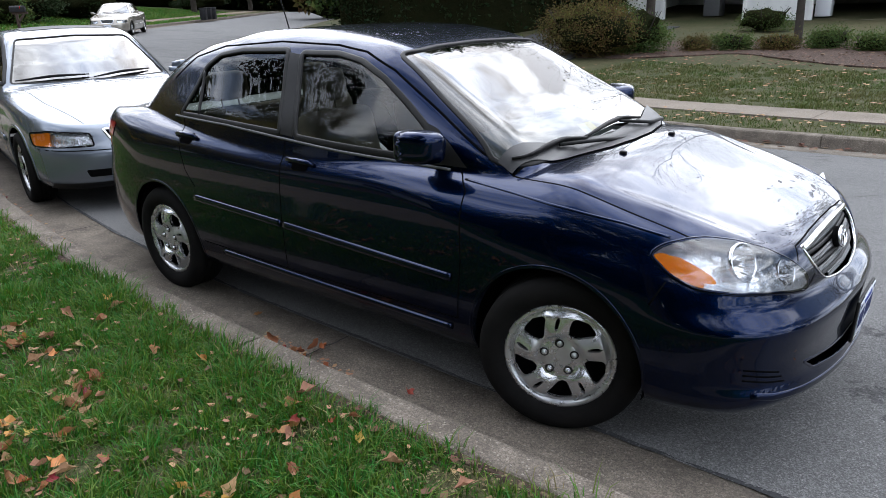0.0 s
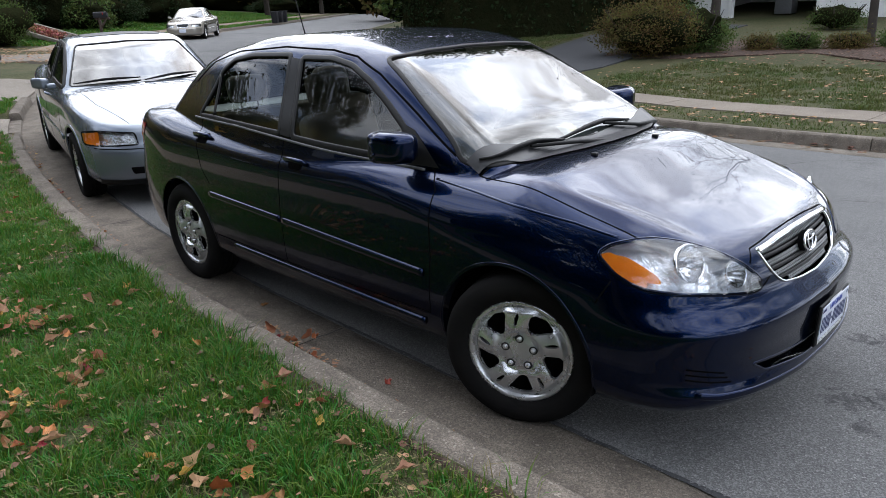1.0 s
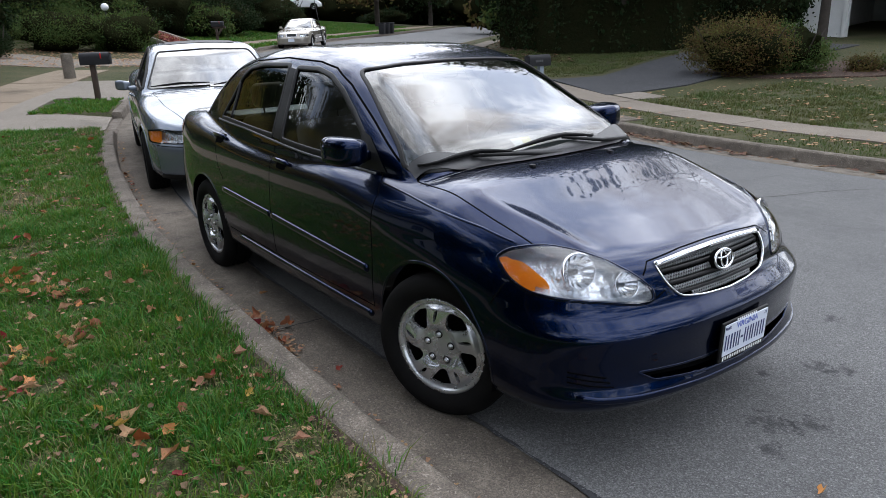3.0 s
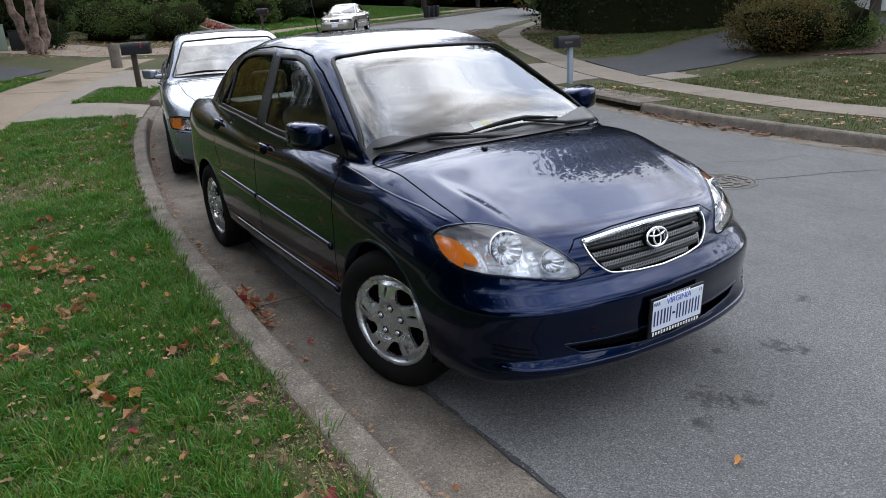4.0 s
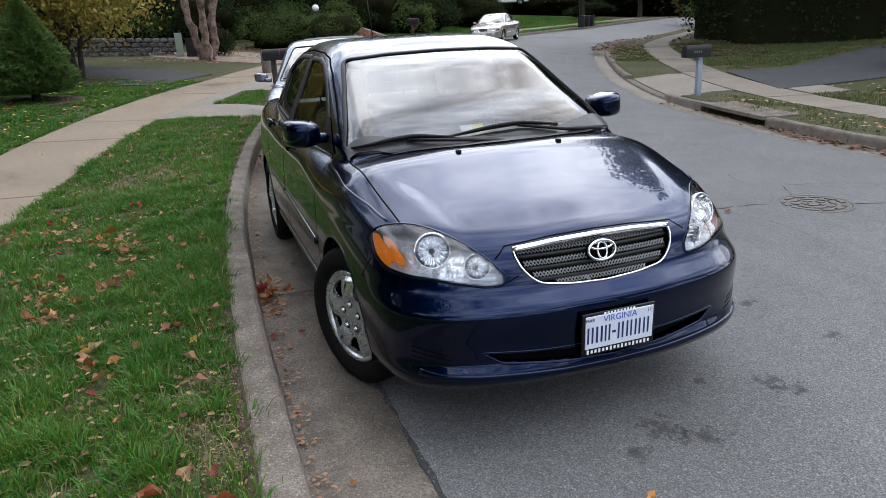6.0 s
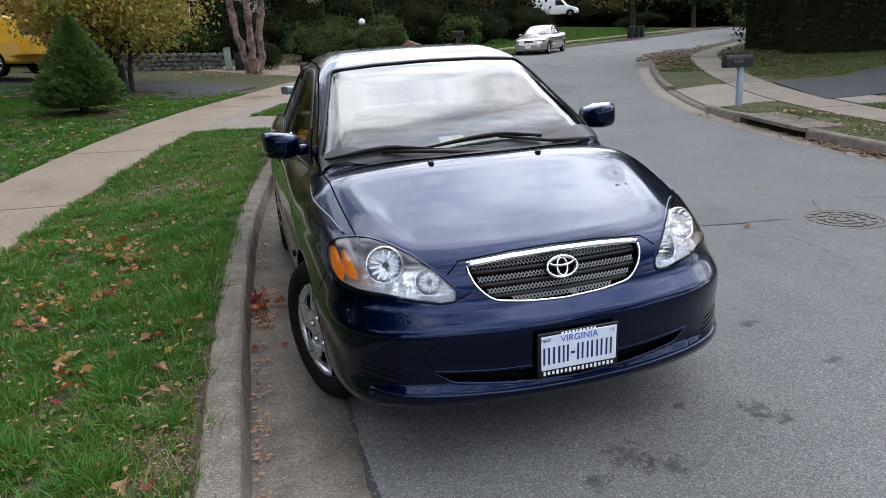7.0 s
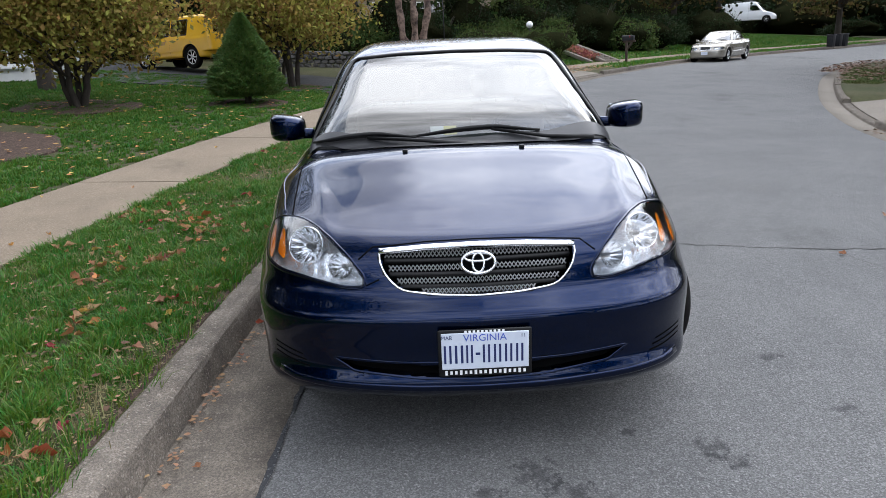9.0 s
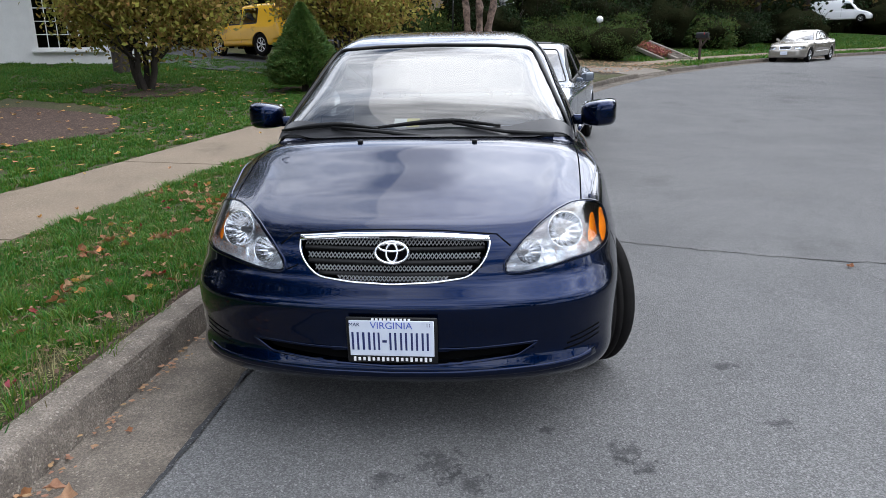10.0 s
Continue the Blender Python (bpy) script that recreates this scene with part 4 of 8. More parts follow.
    part_mesh("hood_seam", strip(F, [(-0.248, -0.69), (-0.143, -0.45), (-0.084, -0.2), (-0.070, 0), (-0.084, 0.2), (-0.143, 0.45), (-0.248, 0.69)], "z", 1, 0.010, 0.001), DARK, car)
    for y in (-0.248, 0.250):
        bm = bmesh.new()
        p = F.cast(np.array([-0.012]), np.array([y]), "z", 1, 0.004)[0]
        box(bm, p[0], p[1], p[2], 0.028, 0.022, 0.014, 0.005, seg=2)
        part("washer_jet", bm, BLACK, hood)
    blade(car, F, [(-0.672, 1.000), (-0.52, 1.016), (-0.38, 1.024), (-0.20, 1.012)], "wiper", [(-0.205, -0.42), (-0.15, -0.15), (-0.12, 0.05)])
    blade(car, F, [(-0.225, 1.014), (0.0, 1.030), (0.16, 1.036), (0.36, 1.020)], "wiper", [(-0.215, 0.14), (-0.175, 0.38), (-0.205, 0.60)])

    # stickers on the glass
    for y, mtl in ((-0.105, WHITE), (-0.045, YELLOWP)):
        part_mesh("inspection_sticker", panel(F, [(y - 0.03, 1.012), (y + 0.03, 1.012), (y + 0.03, 1.048), (y - 0.03, 1.048)], "x", 1, -0.010, 0.03), mtl, car)

    # cabin
    bm = bmesh.new()
    box(bm, -0.62, 0, 0.86, 0.55, 1.36, 0.16, 0.06, pose(0, 0, 0, 0, 6, 0), seg=3)
    part("dashboard", bm, GREYPL, car)
    sw = new("steering_wheel")
    sw.parent = car
    sw.matrix_local = pose(-0.93, 0.37, 0.90, 0, -66, 0)
    bm = bmesh.new()
    tube(bm, [(0.185 * math.cos(2 * math.pi * i / 32), 0.185 * math.sin(2 * math.pi * i / 32), 0) for i in range(33)], 0.015, 8, False)
    part("wheel_rim", bm, BLACK, sw)
    bm = bmesh.new()
    box(bm, 0, 0, -0.01, 0.13, 0.34, 0.03, 0.012, seg=2)
    part("wheel_hub", bm, BLACK, sw)
    for y in (-0.36, 0.36):
        seat(car, -1.42, y, 0.50, 0.50, 0.56, "front_seat")
    seat(car, -2.32, 0, 0.52, 1.22, 0.50, "rear_seat")
    bm = bmesh.new()
    box(bm, -2.70, 0, 1.02, 0.35, 1.15, 0.03, 0.01)
    part("parcel_shelf", bm, GREYPL, car)
    bm = bmesh.new()
    box(bm, -0.99, 0.0, 1.325, 0.03, 0.23, 0.065, 0.02, seg=2)
    part("rear_view_mirror", bm, BLACK, car)
    bm = bmesh.new()
    p = F.cast(np.array([-2.31]), np.array([0.0]), "z", 1, 0.0)[0]
    lathe(bm, [(0.028, -0.004), (0.026, 0.012), (0.012, 0.026), (0.0005, 0.03)], 16, "z", Matrix.Translation(p))
    part("aerial_base", bm, BLACK, car)
    bm = bmesh.new()
    tube(bm, [p + np.array((0, 0, 0.02)), p + np.array((-0.13, 0.0, 0.42))], [0.0045, 0.0025], 6)
    part("aerial", bm, BLACK, car)
    return car


blue_car()


# ---- the ground ----
KERB_R = spline([-120, -90, -60, -46, -41, -37, -32.3, -29, -25, -21, -17.4, -14, -11.3, -8.3, -5.5, -2.8, 0, 2, 8, 60],
                [110, 78, 46, 30, 24.2, 19.3, 14.0, 10.9, 8.0, 5.4, 3.4, 1.9, 0.69, -0.2, -0.74, -1.05, -1.15, -1.16, -1.2, -1.2], 0.6, 0.05)
KERB_L = spline([-120, -60, -36, -31, -26.3, -23.5, -21.7, -18.9, -14.3, -10.6, -7.6, -5.3, -3, 0, 8, 60],
                [130, 64, 33, 26, 19.8, 16.4, 14.6, 12.5, 9.8, 7.95, 6.85, 6.42, 6.15, 6.0, 5.95, 5.95], 0.5, 0.05)


def soft(v):
    return np.logaddexp(0, np.asarray(v, float))


def base_z(x, y):
    """Height of the road's plane; it rises behind the cars and falls to the far kerb."""
    x, y = np.asarray(x, float), np.asarray(y, float)
    v = y - KERB_R(x)
    return 0.043 * soft(-x - 4) - 0.016 * soft(-x - 18) - 0.027 * soft(-x - 60) - 0.038 * (soft(v - 3.6) - soft(v - 8.0)) + 0.05 * (soft(v - 10.5) - soft(v - 40)) + 0.055 * (soft(-v - 4) - soft(-v - 30))


def lawn_z(x, y):
    return base_z(x, y) + 0.132


def curve_at(fn, x, d):
    """A point beside a kerb line, d metres square to it."""
    s = (fn(x + 0.1) - fn(x - 0.1)) / 0.2
    k = np.sqrt(1 + s * s)
    return x - d * s / k, fn(x) + d / k


def surface(name, col, col2, rough, scale, fine, bump, speck=None, crack=None, stains=(), stones=None):
    """Paving or earth: broad stains, grit and pale stones."""
    m = mat(name, col, col2, rough=rough, scale=scale, fine=fine, bump=bump, amount=0.75)
    nt = m.node_tree
    b = nt.nodes["Principled BSDF"]
    src = b.inputs["Base Color"].links[0].from_socket
    tc = nt.nodes.new("ShaderNodeTexCoord")
    if stones:
        # the aggregate: every stone its own grey
        size, low, high = stones
        vo = node(nt, "ShaderNodeTexVoronoi", Scale=size)
        link(nt, tc.outputs["Object"], vo.inputs["Vector"])
        sp = nt.nodes.new("ShaderNodeSeparateColor")
        link(nt, vo.outputs["Color"], sp.inputs[0])
        k = ramp(nt, sp.outputs[2], [(0.0, (low,) * 3), (0.6, (1, 1, 1)), (1.0, (high,) * 3)])
        src = mix_col(nt, 1.0, src, k, "MULTIPLY")
        bn = nt.nodes.new("ShaderNodeBump")
        bn.inputs["Distance"].default_value, bn.inputs["Strength"].default_value = bump * 0.6, 0.9
        link(nt, sp.outputs[0], bn.inputs["Height"])
        old = b.inputs["Normal"].links[0].from_socket
        link(nt, old, bn.inputs["Normal"])
        link(nt, bn.outputs[0], b.inputs["Normal"])
    if speck:
        size, c, lo = speck
        vo = node(nt, "ShaderNodeTexVoronoi", Scale=size)
        link(nt, tc.outputs["Object"], vo.inputs["Vector"])
        sp = nt.nodes.new("ShaderNodeSeparateColor")
        link(nt, vo.outputs["Color"], sp.inputs[0])
        src = mix_col(nt, math_node(nt, "MULTIPLY", math_node(nt, "GREATER_THAN", sp.outputs[0], lo), 0.7), src, c)
        src = mix_col(nt, math_node(nt, "MULTIPLY", math_node(nt, "LESS_THAN", sp.outputs[1], 0.25), 0.55), src, tuple(q * 0.45 for q in col))
    if crack:
        n = node(nt, "ShaderNodeTexNoise", Scale=0.55, Detail=6.0, Roughness=0.62)
        link(nt, tc.outputs["Object"], n.inputs["Vector"])
        k = ramp(nt, n.outputs[0], [(0.30, (0.62, 0.62, 0.62)), (0.42, (1, 1, 1)), (0.62, (1, 1, 1)), (0.75, (1.22, 1.2, 1.16))])
        src = mix_col(nt, 1.0, src, k, "MULTIPLY")
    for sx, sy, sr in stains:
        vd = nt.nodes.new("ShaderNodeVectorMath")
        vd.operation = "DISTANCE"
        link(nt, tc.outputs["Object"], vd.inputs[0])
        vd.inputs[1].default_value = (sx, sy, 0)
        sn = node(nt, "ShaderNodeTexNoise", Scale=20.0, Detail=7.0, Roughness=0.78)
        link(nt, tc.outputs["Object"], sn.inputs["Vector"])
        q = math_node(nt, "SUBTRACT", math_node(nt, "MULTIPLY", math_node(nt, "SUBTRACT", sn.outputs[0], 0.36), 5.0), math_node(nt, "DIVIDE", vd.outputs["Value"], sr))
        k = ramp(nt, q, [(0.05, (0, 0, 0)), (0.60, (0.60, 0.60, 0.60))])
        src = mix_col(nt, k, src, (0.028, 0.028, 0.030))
    link(nt, src, b.inputs["Base Color"])
    return m


ASPHALT = surface("asphalt", (0.190, 0.189, 0.186), (0.130, 0.130, 0.130), 0.82, 1.1, 120, 0.010, (170, (0.30, 0.296, 0.288), 0.975), True,
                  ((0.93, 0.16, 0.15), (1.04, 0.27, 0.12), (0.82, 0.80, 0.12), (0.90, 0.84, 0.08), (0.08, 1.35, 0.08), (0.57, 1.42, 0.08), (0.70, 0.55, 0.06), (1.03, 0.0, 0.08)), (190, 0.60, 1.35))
DRIVE = surface("drive_asphalt", (0.052, 0.053, 0.057), (0.036, 0.037, 0.039), 0.9, 1.5, 60, 0.003, (150, (0.16, 0.16, 0.16), 0.9), True)
CONCRETE = surface("kerb_concrete", (0.285, 0.245, 0.203), (0.105, 0.089, 0.074), 0.9, 6.0, 70, 0.016, (140, (0.36, 0.32, 0.27), 0.95), True, (), (210, 0.66, 1.22))
GUTTER = surface("gutter_concrete", (0.255, 0.218, 0.178), (0.110, 0.094, 0.078), 0.9, 5.0, 80, 0.014, (140, (0.30, 0.265, 0.22), 0.96), True, (), (210, 0.66, 1.22))
WALK = surface("pavement_concrete", (0.262, 0.208, 0.152), (0.178, 0.140, 0.102), 0.9, 1.4, 50, 0.004, (160, (0.36, 0.30, 0.235), 0.88), True, (), (190, 0.75, 1.15))
OLDWALK = surface("old_pavement_concrete", (0.215, 0.182, 0.148), (0.14, 0.118, 0.095), 0.9, 1.2, 50, 0.004, (160, (0.26, 0.235, 0.20), 0.88), True)
APRON = surface("apron_concrete", (0.215, 0.187, 0.155), (0.145, 0.126, 0.105), 0.9, 1.2, 50, 0.004, (160, (0.34, 0.31, 0.27), 0.88), True)
TURF = surface("turf_ground", (0.024, 0.038, 0.010), (0.085, 0.072, 0.038), 0.95, 0.8, 26, 0.02, (90, (0.13, 0.11, 0.06), 0.90))
MULCH = surface("mulch", (0.075, 0.05, 0.038), (0.045, 0.03, 0.024), 0.95, 5, 40, 0.02, (60, (0.16, 0.11, 0.085), 0.8))
CRACK = mat("crack_dark", (0.03, 0.03, 0.03), (0.05, 0.045, 0.04), rough=0.95, scale=8, amount=0.6)
IRON = mat("cast_iron", (0.085, 0.08, 0.075), (0.14, 0.125, 0.11), rough=0.7, metal=0.3, scale=14, fine=80, bump=0.002, amount=0.7)
BLADE = mat("grass_blade", (0.034, 0.122, 0.009), (0.092, 0.180, 0.019), rough=0.6, scale=0.9, fine=3, amount=0.7, random_hue=0.65, sub=0.3)
LAWNMIX = mat("lawn_blade", (0.050, 0.098, 0.018), (0.105, 0.095, 0.032), rough=0.6, scale=0.7, fine=3, amount=0.8, random_hue=0.4, sub=0.3)
STRAW = mat("dry_grass", (0.25, 0.21, 0.10), (0.17, 0.15, 0.07), rough=0.8, scale=1.2, fine=4, amount=0.6, random_hue=0.4, sub=0.2)
LEAFBROWN = mat("fallen_leaf_brown", (0.36, 0.155, 0.06), (0.17, 0.075, 0.04), rough=0.7, scale=30, fine=140, amount=0.8, random_hue=0.22, sub=0.2, bump=0.002)
LEAFTAN = mat("fallen_leaf_tan", (0.42, 0.25, 0.14), (0.24, 0.13, 0.07), rough=0.75, scale=30, fine=140, amount=0.8, random_hue=0.25, sub=0.2, bump=0.002)
LEAFDULL = mat("fallen_leaf_dull", (0.15, 0.075, 0.04), (0.09, 0.05, 0.03), rough=0.8, scale=20, fine=90, amount=0.7, random_hue=0.3, sub=0.1)
LEAFGOLD = mat("fallen_leaf_gold", (0.50, 0.28, 0.07), (0.40, 0.20, 0.06), rough=0.7, scale=30, fine=140, amount=0.5, random_hue=0.4, sub=0.2, bump=0.002)
LEAFRED = mat("fallen_leaf_red", (0.25, 0.045, 0.02), (0.19, 0.04, 0.02), rough=0.6, scale=30, fine=140, amount=0.5, random_hue=0.4, sub=0.2, bump=0.002)


def structure(ob, label, category):
    return tagged(ob, label, category, kind="structure")


def stations(x0, x1, near=0.25, far=2.5):
    xs, x = [], x1
    while x > x0:
        xs.append(x)
        x -= near if -14 < x < 5 else (near * 3 if -32 < x < 9 else far)
    xs.append(x0)
    return np.array(xs[::-1])


def ribbon(name, fn, x0, x1, rows, z_fn, material, near=0.25):
    """A long strip beside a kerb line; rows: (distance from the line, lift)."""
    xs = stations(x0, x1, near)
    v = []
    for d, lift in rows:
        px, py = curve_at(fn, xs, d)
        v.append(np.stack([px, py, z_fn(px, py) + lift], 1))
    v = np.concatenate(v)
    n, f = len(xs), []
    for r in range(len(rows) - 1):
        a = r * n + np.arange(n - 1)
        f.append(np.stack([a, a + 1, a + n + 1, a + n], 1))
    f = np.concatenate(f)
    me = fast_mesh(name, v, f, True)
    return part_mesh(name, me, material)


def drape(name, poly, z_fn, lift, material, step=0.4, parent=None, skirt=0.12):
    """A flat patch of ground cover laid over the terrain, with a short edge down."""
    p, f = fill(poly, step)
    z = z_fn(p[:, 0], p[:, 1]) + lift
    v = [tuple(q) for q in np.stack([p[:, 0], p[:, 1], z], 1)]
    a = np.array(poly)
    area = 0.5 * np.sum(a[:, 0] * np.roll(a[:, 1], -1) - a[:, 1] * np.roll(a[:, 0], -1))
    f = [t if (p[t[1]][0] - p[t[0]][0]) * (p[t[2]][1] - p[t[0]][1]) - (p[t[1]][1] - p[t[0]][1]) * (p[t[2]][0] - p[t[0]][0]) > 0 else t[::-1] for t in f]
    n = len(dense(poly, step))
    base = len(v)
    v += [(v[i][0], v[i][1], v[i][2] - skirt) for i in range(n)]
    f = list(f) + [(i, (i + 1) % n, base + (i + 1) % n, base + i)[::(-1 if area > 0 else 1)] for i in range(n)]
    return part_mesh(name, mesh_from(name, v, f, False), material, parent)


# one sheet of earth, dipping under the road
def ground_sheet():
    xs = np.concatenate([[-2500, -900, -400, -200, -130], stations(-110, 40, 0.4, 3.0), [55, 80, 140, 300, 900, 2500]])
    cols = []
    right = [1800, 700, 300, 140, 80, 50, 36, 26, 20, 16, 13, 11, 9.5, 8, 7, 6, 5.2, 4.4, 3.7, 3.0, 2.4, 1.8, 1.3, 0.9, 0.55, 0.3, 0.14]
    left = right[::-1]
    for d in right:
        y = KERB_R(np.clip(xs, -115, 55)) - d
        cols.append((y, lawn_z(np.clip(xs, -115, 60), np.maximum(y, KERB_R(np.clip(xs, -115, 55)) - 60))))
    for fn, d in ((KERB_R, -0.10), (KERB_L, 0.10)):
        y = fn(np.clip(xs, -115, 55)) + d
        cols.append((y, base_z(np.clip(xs, -115, 60), y) - 0.25))
    for d in left:
        y = KERB_L(np.clip(xs, -115, 55)) + d
        cols.append((y, lawn_z(np.clip(xs, -115, 60), np.minimum(y, KERB_L(np.clip(xs, -115, 55)) + 60))))
    v = []
    rng = np.random.RandomState(3)
    # the earth drops away under the dropped kerbs and aprons
    for i, (y, z) in enumerate(cols):
        for fn, side, spans in ((KERB_R, 1, ((-10.7, -8.7), (-15.6, -12.0), (-22.3, -19.2))), (KERB_L, -1, ((-11.6, -7.9),))):
            d = (fn(np.clip(xs, -115, 55)) - y) * side
            for x0, x1 in spans:
                z = np.where((xs > x0) & (xs < x1) & (d > 0.05) & (d < 1.75), z - 0.16 * np.clip(1.75 - d, 0, 1), z)
        cols[i] = (y, z)
    for y, z in cols:
        v.append(np.stack([xs, y, z + rng.normal(0, 0.006, len(xs))], 1))
    n, f = len(xs), []
    for r in range(len(cols) - 1):
        a = r * n + np.arange(n - 1)
        f.append(np.stack([a, a + 1, a + n + 1, a + n], 1))
    ob = part_mesh("ground", fast_mesh("ground", np.concatenate(v), np.concatenate(f), True), TURF)
    return structure(ob, "patchy autumn turf with bare soil", "ground")


ground_sheet()


def road():
    xs = stations(-100, 45, 0.5, 2.5)
    rows = []
    q = np.linspace(0, 1, 25)
    a = np.stack(curve_at(KERB_R, xs, 0.40), 1)
    b = np.stack(curve_at(KERB_L, xs, -0.36), 1)
    for t in q:
        p = a * (1 - t) + b * t
        z = base_z(p[:, 0], p[:, 1])
        rows.append(np.stack([p[:, 0], p[:, 1], z], 1))
    n, f = len(xs), []
    for r in range(len(q) - 1):
        k = r * n + np.arange(n - 1)
        f.append(np.stack([k, k + 1, k + n + 1, k + n], 1))
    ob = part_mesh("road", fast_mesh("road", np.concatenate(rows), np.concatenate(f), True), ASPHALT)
    structure(ob, "worn grey asphalt road with fine cracks", "road")
    return ob


ROAD = road()


def crack(pts, width):
    """A wandering crack in the asphalt."""
    rng = random.Random(len(pts) * 7 + int(width * 1e4))
    line = dense(pts, 0.08, False)
    v, f = [], []
    for i, (x, y) in enumerate(line):
        x, y = x + rng.uniform(-0.018, 0.018), y + rng.uniform(-0.018, 0.018)
        a, b = line[max(0, i - 1)], line[min(len(line) - 1, i + 1)]
        t = Vector((b[0] - a[0], b[1] - a[1])).normalized()
        w = width * rng.uniform(0.35, 1.0) / 2
        for s in (-1, 1):
            px, py = x - t.y * w * s, y + t.x * w * s
            v.append((px, py, float(base_z(px, py)) + 0.003))
        if i:
            f.append((2 * i - 2, 2 * i - 1, 2 * i + 1, 2 * i))
    part_mesh("crack", mesh_from("crack", v, f, False), CRACK, ROAD)


crack([(-2.15, 1.0), (-1.9, 1.6), (-1.78, 2.0), (-1.66, 2.5), (-1.62, 2.95), (-1.55, 3.1)], 0.016)
crack([(-1.3, 3.7), (-1.15, 4.1), (-1.0, 4.6), (-0.75, 5.1), (-0.3, 5.5)], 0.014)
crack([(-1.75, 3.5), (-2.1, 3.75), (-2.0, 4.2), (-1.75, 4.6), (-1.7, 5.2)], 0.010)
crack([(-0.4, 3.3), (0.2, 3.55), (0.7, 4.2), (1.1, 4.3)], 0.008)
crack([(-1.7, 2.6), (-1.1, 2.7), (-0.5, 2.6)], 0.006)


def manhole(x, y, r):
    z = float(base_z(x, y))
    t = thing("manhole_cover", "round cast-iron manhole cover set in the asphalt", "manhole cover", pose(x, y, z + 0.001))
    bm = bmesh.new()
    lathe(bm, [(r, -0.02), (r, 0.004), (r * 0.93, 0.005), (r * 0.92, -0.004)], 48)
    part("manhole_ring", bm, IRON, t)
    bm = bmesh.new()
    lathe(bm, [(r * 0.905, -0.004), (r * 0.90, 0.002), (0.001, 0.003)], 48)
    part("manhole_lid", bm, IRON, t)
    for k, (rr, n) in enumerate(((0.80, 12), (0.55, 8), (0.30, 5))):
        for i in range(n):
            bm = bmesh.new()
            a0 = 360 * i / n
            lathe(bm, [(r * rr, 0.002), (r * rr, 0.010), (r * (rr - 0.13), 0.010), (r * (rr - 0.13), 0.002)], 6, "z", None, a0, 360 / n * 0.74)
            part("lid_rib", bm, IRON, t, smooth=False)


manhole(-1.43, 3.42, 0.31)


# gutters and kerbs
GUTTER_NEAR = structure(ribbon("gutter_near", KERB_R, -40, 40, [(-0.02, 0.0), (0.06, -0.006), (0.41, 0.005), (0.42, -0.05)], base_z, GUTTER), "stained concrete gutter along the kerb", "gutter")
structure(ribbon("gutter_far", KERB_L, -40, 40, [(-0.36, -0.05), (-0.355, 0.004), (-0.05, -0.006), (0.02, 0.0)], base_z, APRON), "pale concrete gutter on the far side", "gutter")


def gutter_joint(x, wide):
    """A dark open joint across the gutter."""
    rng = random.Random(int(abs(x) * 50))
    v, f = [], []
    for i in range(9):
        d = 0.03 + 0.37 * i / 8
        px, py = curve_at(KERB_R, x + rng.uniform(-0.008, 0.008), d)
        w = wide * rng.uniform(0.5, 1.2)
        for q in (-w, w):
            v.append((float(px) + q, float(py), float(base_z(px, py)) + 0.0055 + (0.002 if 0 < i < 8 else 0)))
        if i:
            f.append((2 * i - 2, 2 * i - 1, 2 * i + 1, 2 * i))
    part_mesh("joint", mesh_from("joint", v, f, False), CRACK, GUTTER_NEAR)


for k in range(-4, 4):
    gutter_joint(-1.335 + 3.05 * k + 0.1, 0.006)


def kerb_stone(fn, x0, x1, side, height, parent, h1=None):
    """One length of concrete kerb, its face leaning back and its edge worn round."""
    n = max(2, int((x1 - x0) / 0.3))
    xs = np.linspace(x0, x1, n + 1)
    hs = np.linspace(height, h1 if h1 is not None else height, n + 1)
    prof = [(0.012, -0.10), (0.012, 0.0), (-0.004, 0.72), (-0.012, 0.90), (-0.030, 1.0), (-0.142, 1.0), (-0.155, 0.93), (-0.155, -0.6)]
    rng = np.random.RandomState(int(abs(x0) * 100) % 9999)
    v = []
    for k, (d, q) in enumerate(prof):
        px, py = curve_at(fn, xs, d * side)
        jit = rng.normal(0, 0.0022, n + 1)
        z = base_z(px, py) + (hs * q if q > 0 else q * 0.3) + jit
        v.append(np.stack([px, py + jit, z], 1))
    m = n + 1
    f = []
    for r in range(len(prof) - 1):
        for i in range(n):
            q = (r * m + i, r * m + i + 1, (r + 1) * m + i + 1, (r + 1) * m + i)
            f.append(q if side < 0 else q[::-1])
    f.append(tuple(r * m for r in range(len(prof))))
    f.append(tuple(r * m + n for r in range(len(prof)))[::-1])
    me = mesh_from("kerb_stone", np.concatenate(v), f, False)
    return part_mesh("kerb_stone", me, CONCRETE, parent)


kerb_r = structure(new("kerb_near"), "weathered concrete kerb with joints", "kerb")
kerb_l = structure(new("kerb_far"), "weathered concrete kerb with a drain inlet", "kerb")
x = -1.335 + 3.05 * 8
while x > -8.5:
    kerb_stone(KERB_R, max(x - 3.05, -8.62) + 0.010, x - 0.004, 1, 0.142, kerb_r)
    x -= 3.05
kerb_stone(KERB_R, -8.98, -8.64, 1, 0.03, kerb_r, 0.142)
kerb_stone(KERB_R, -10.45, -9.0, 1, 0.03, kerb_r)
kerb_stone(KERB_R, -12.25, -10.47, 1, 0.13, kerb_r)
kerb_stone(KERB_R, -15.3, -12.27, 1, 0.03, kerb_r)
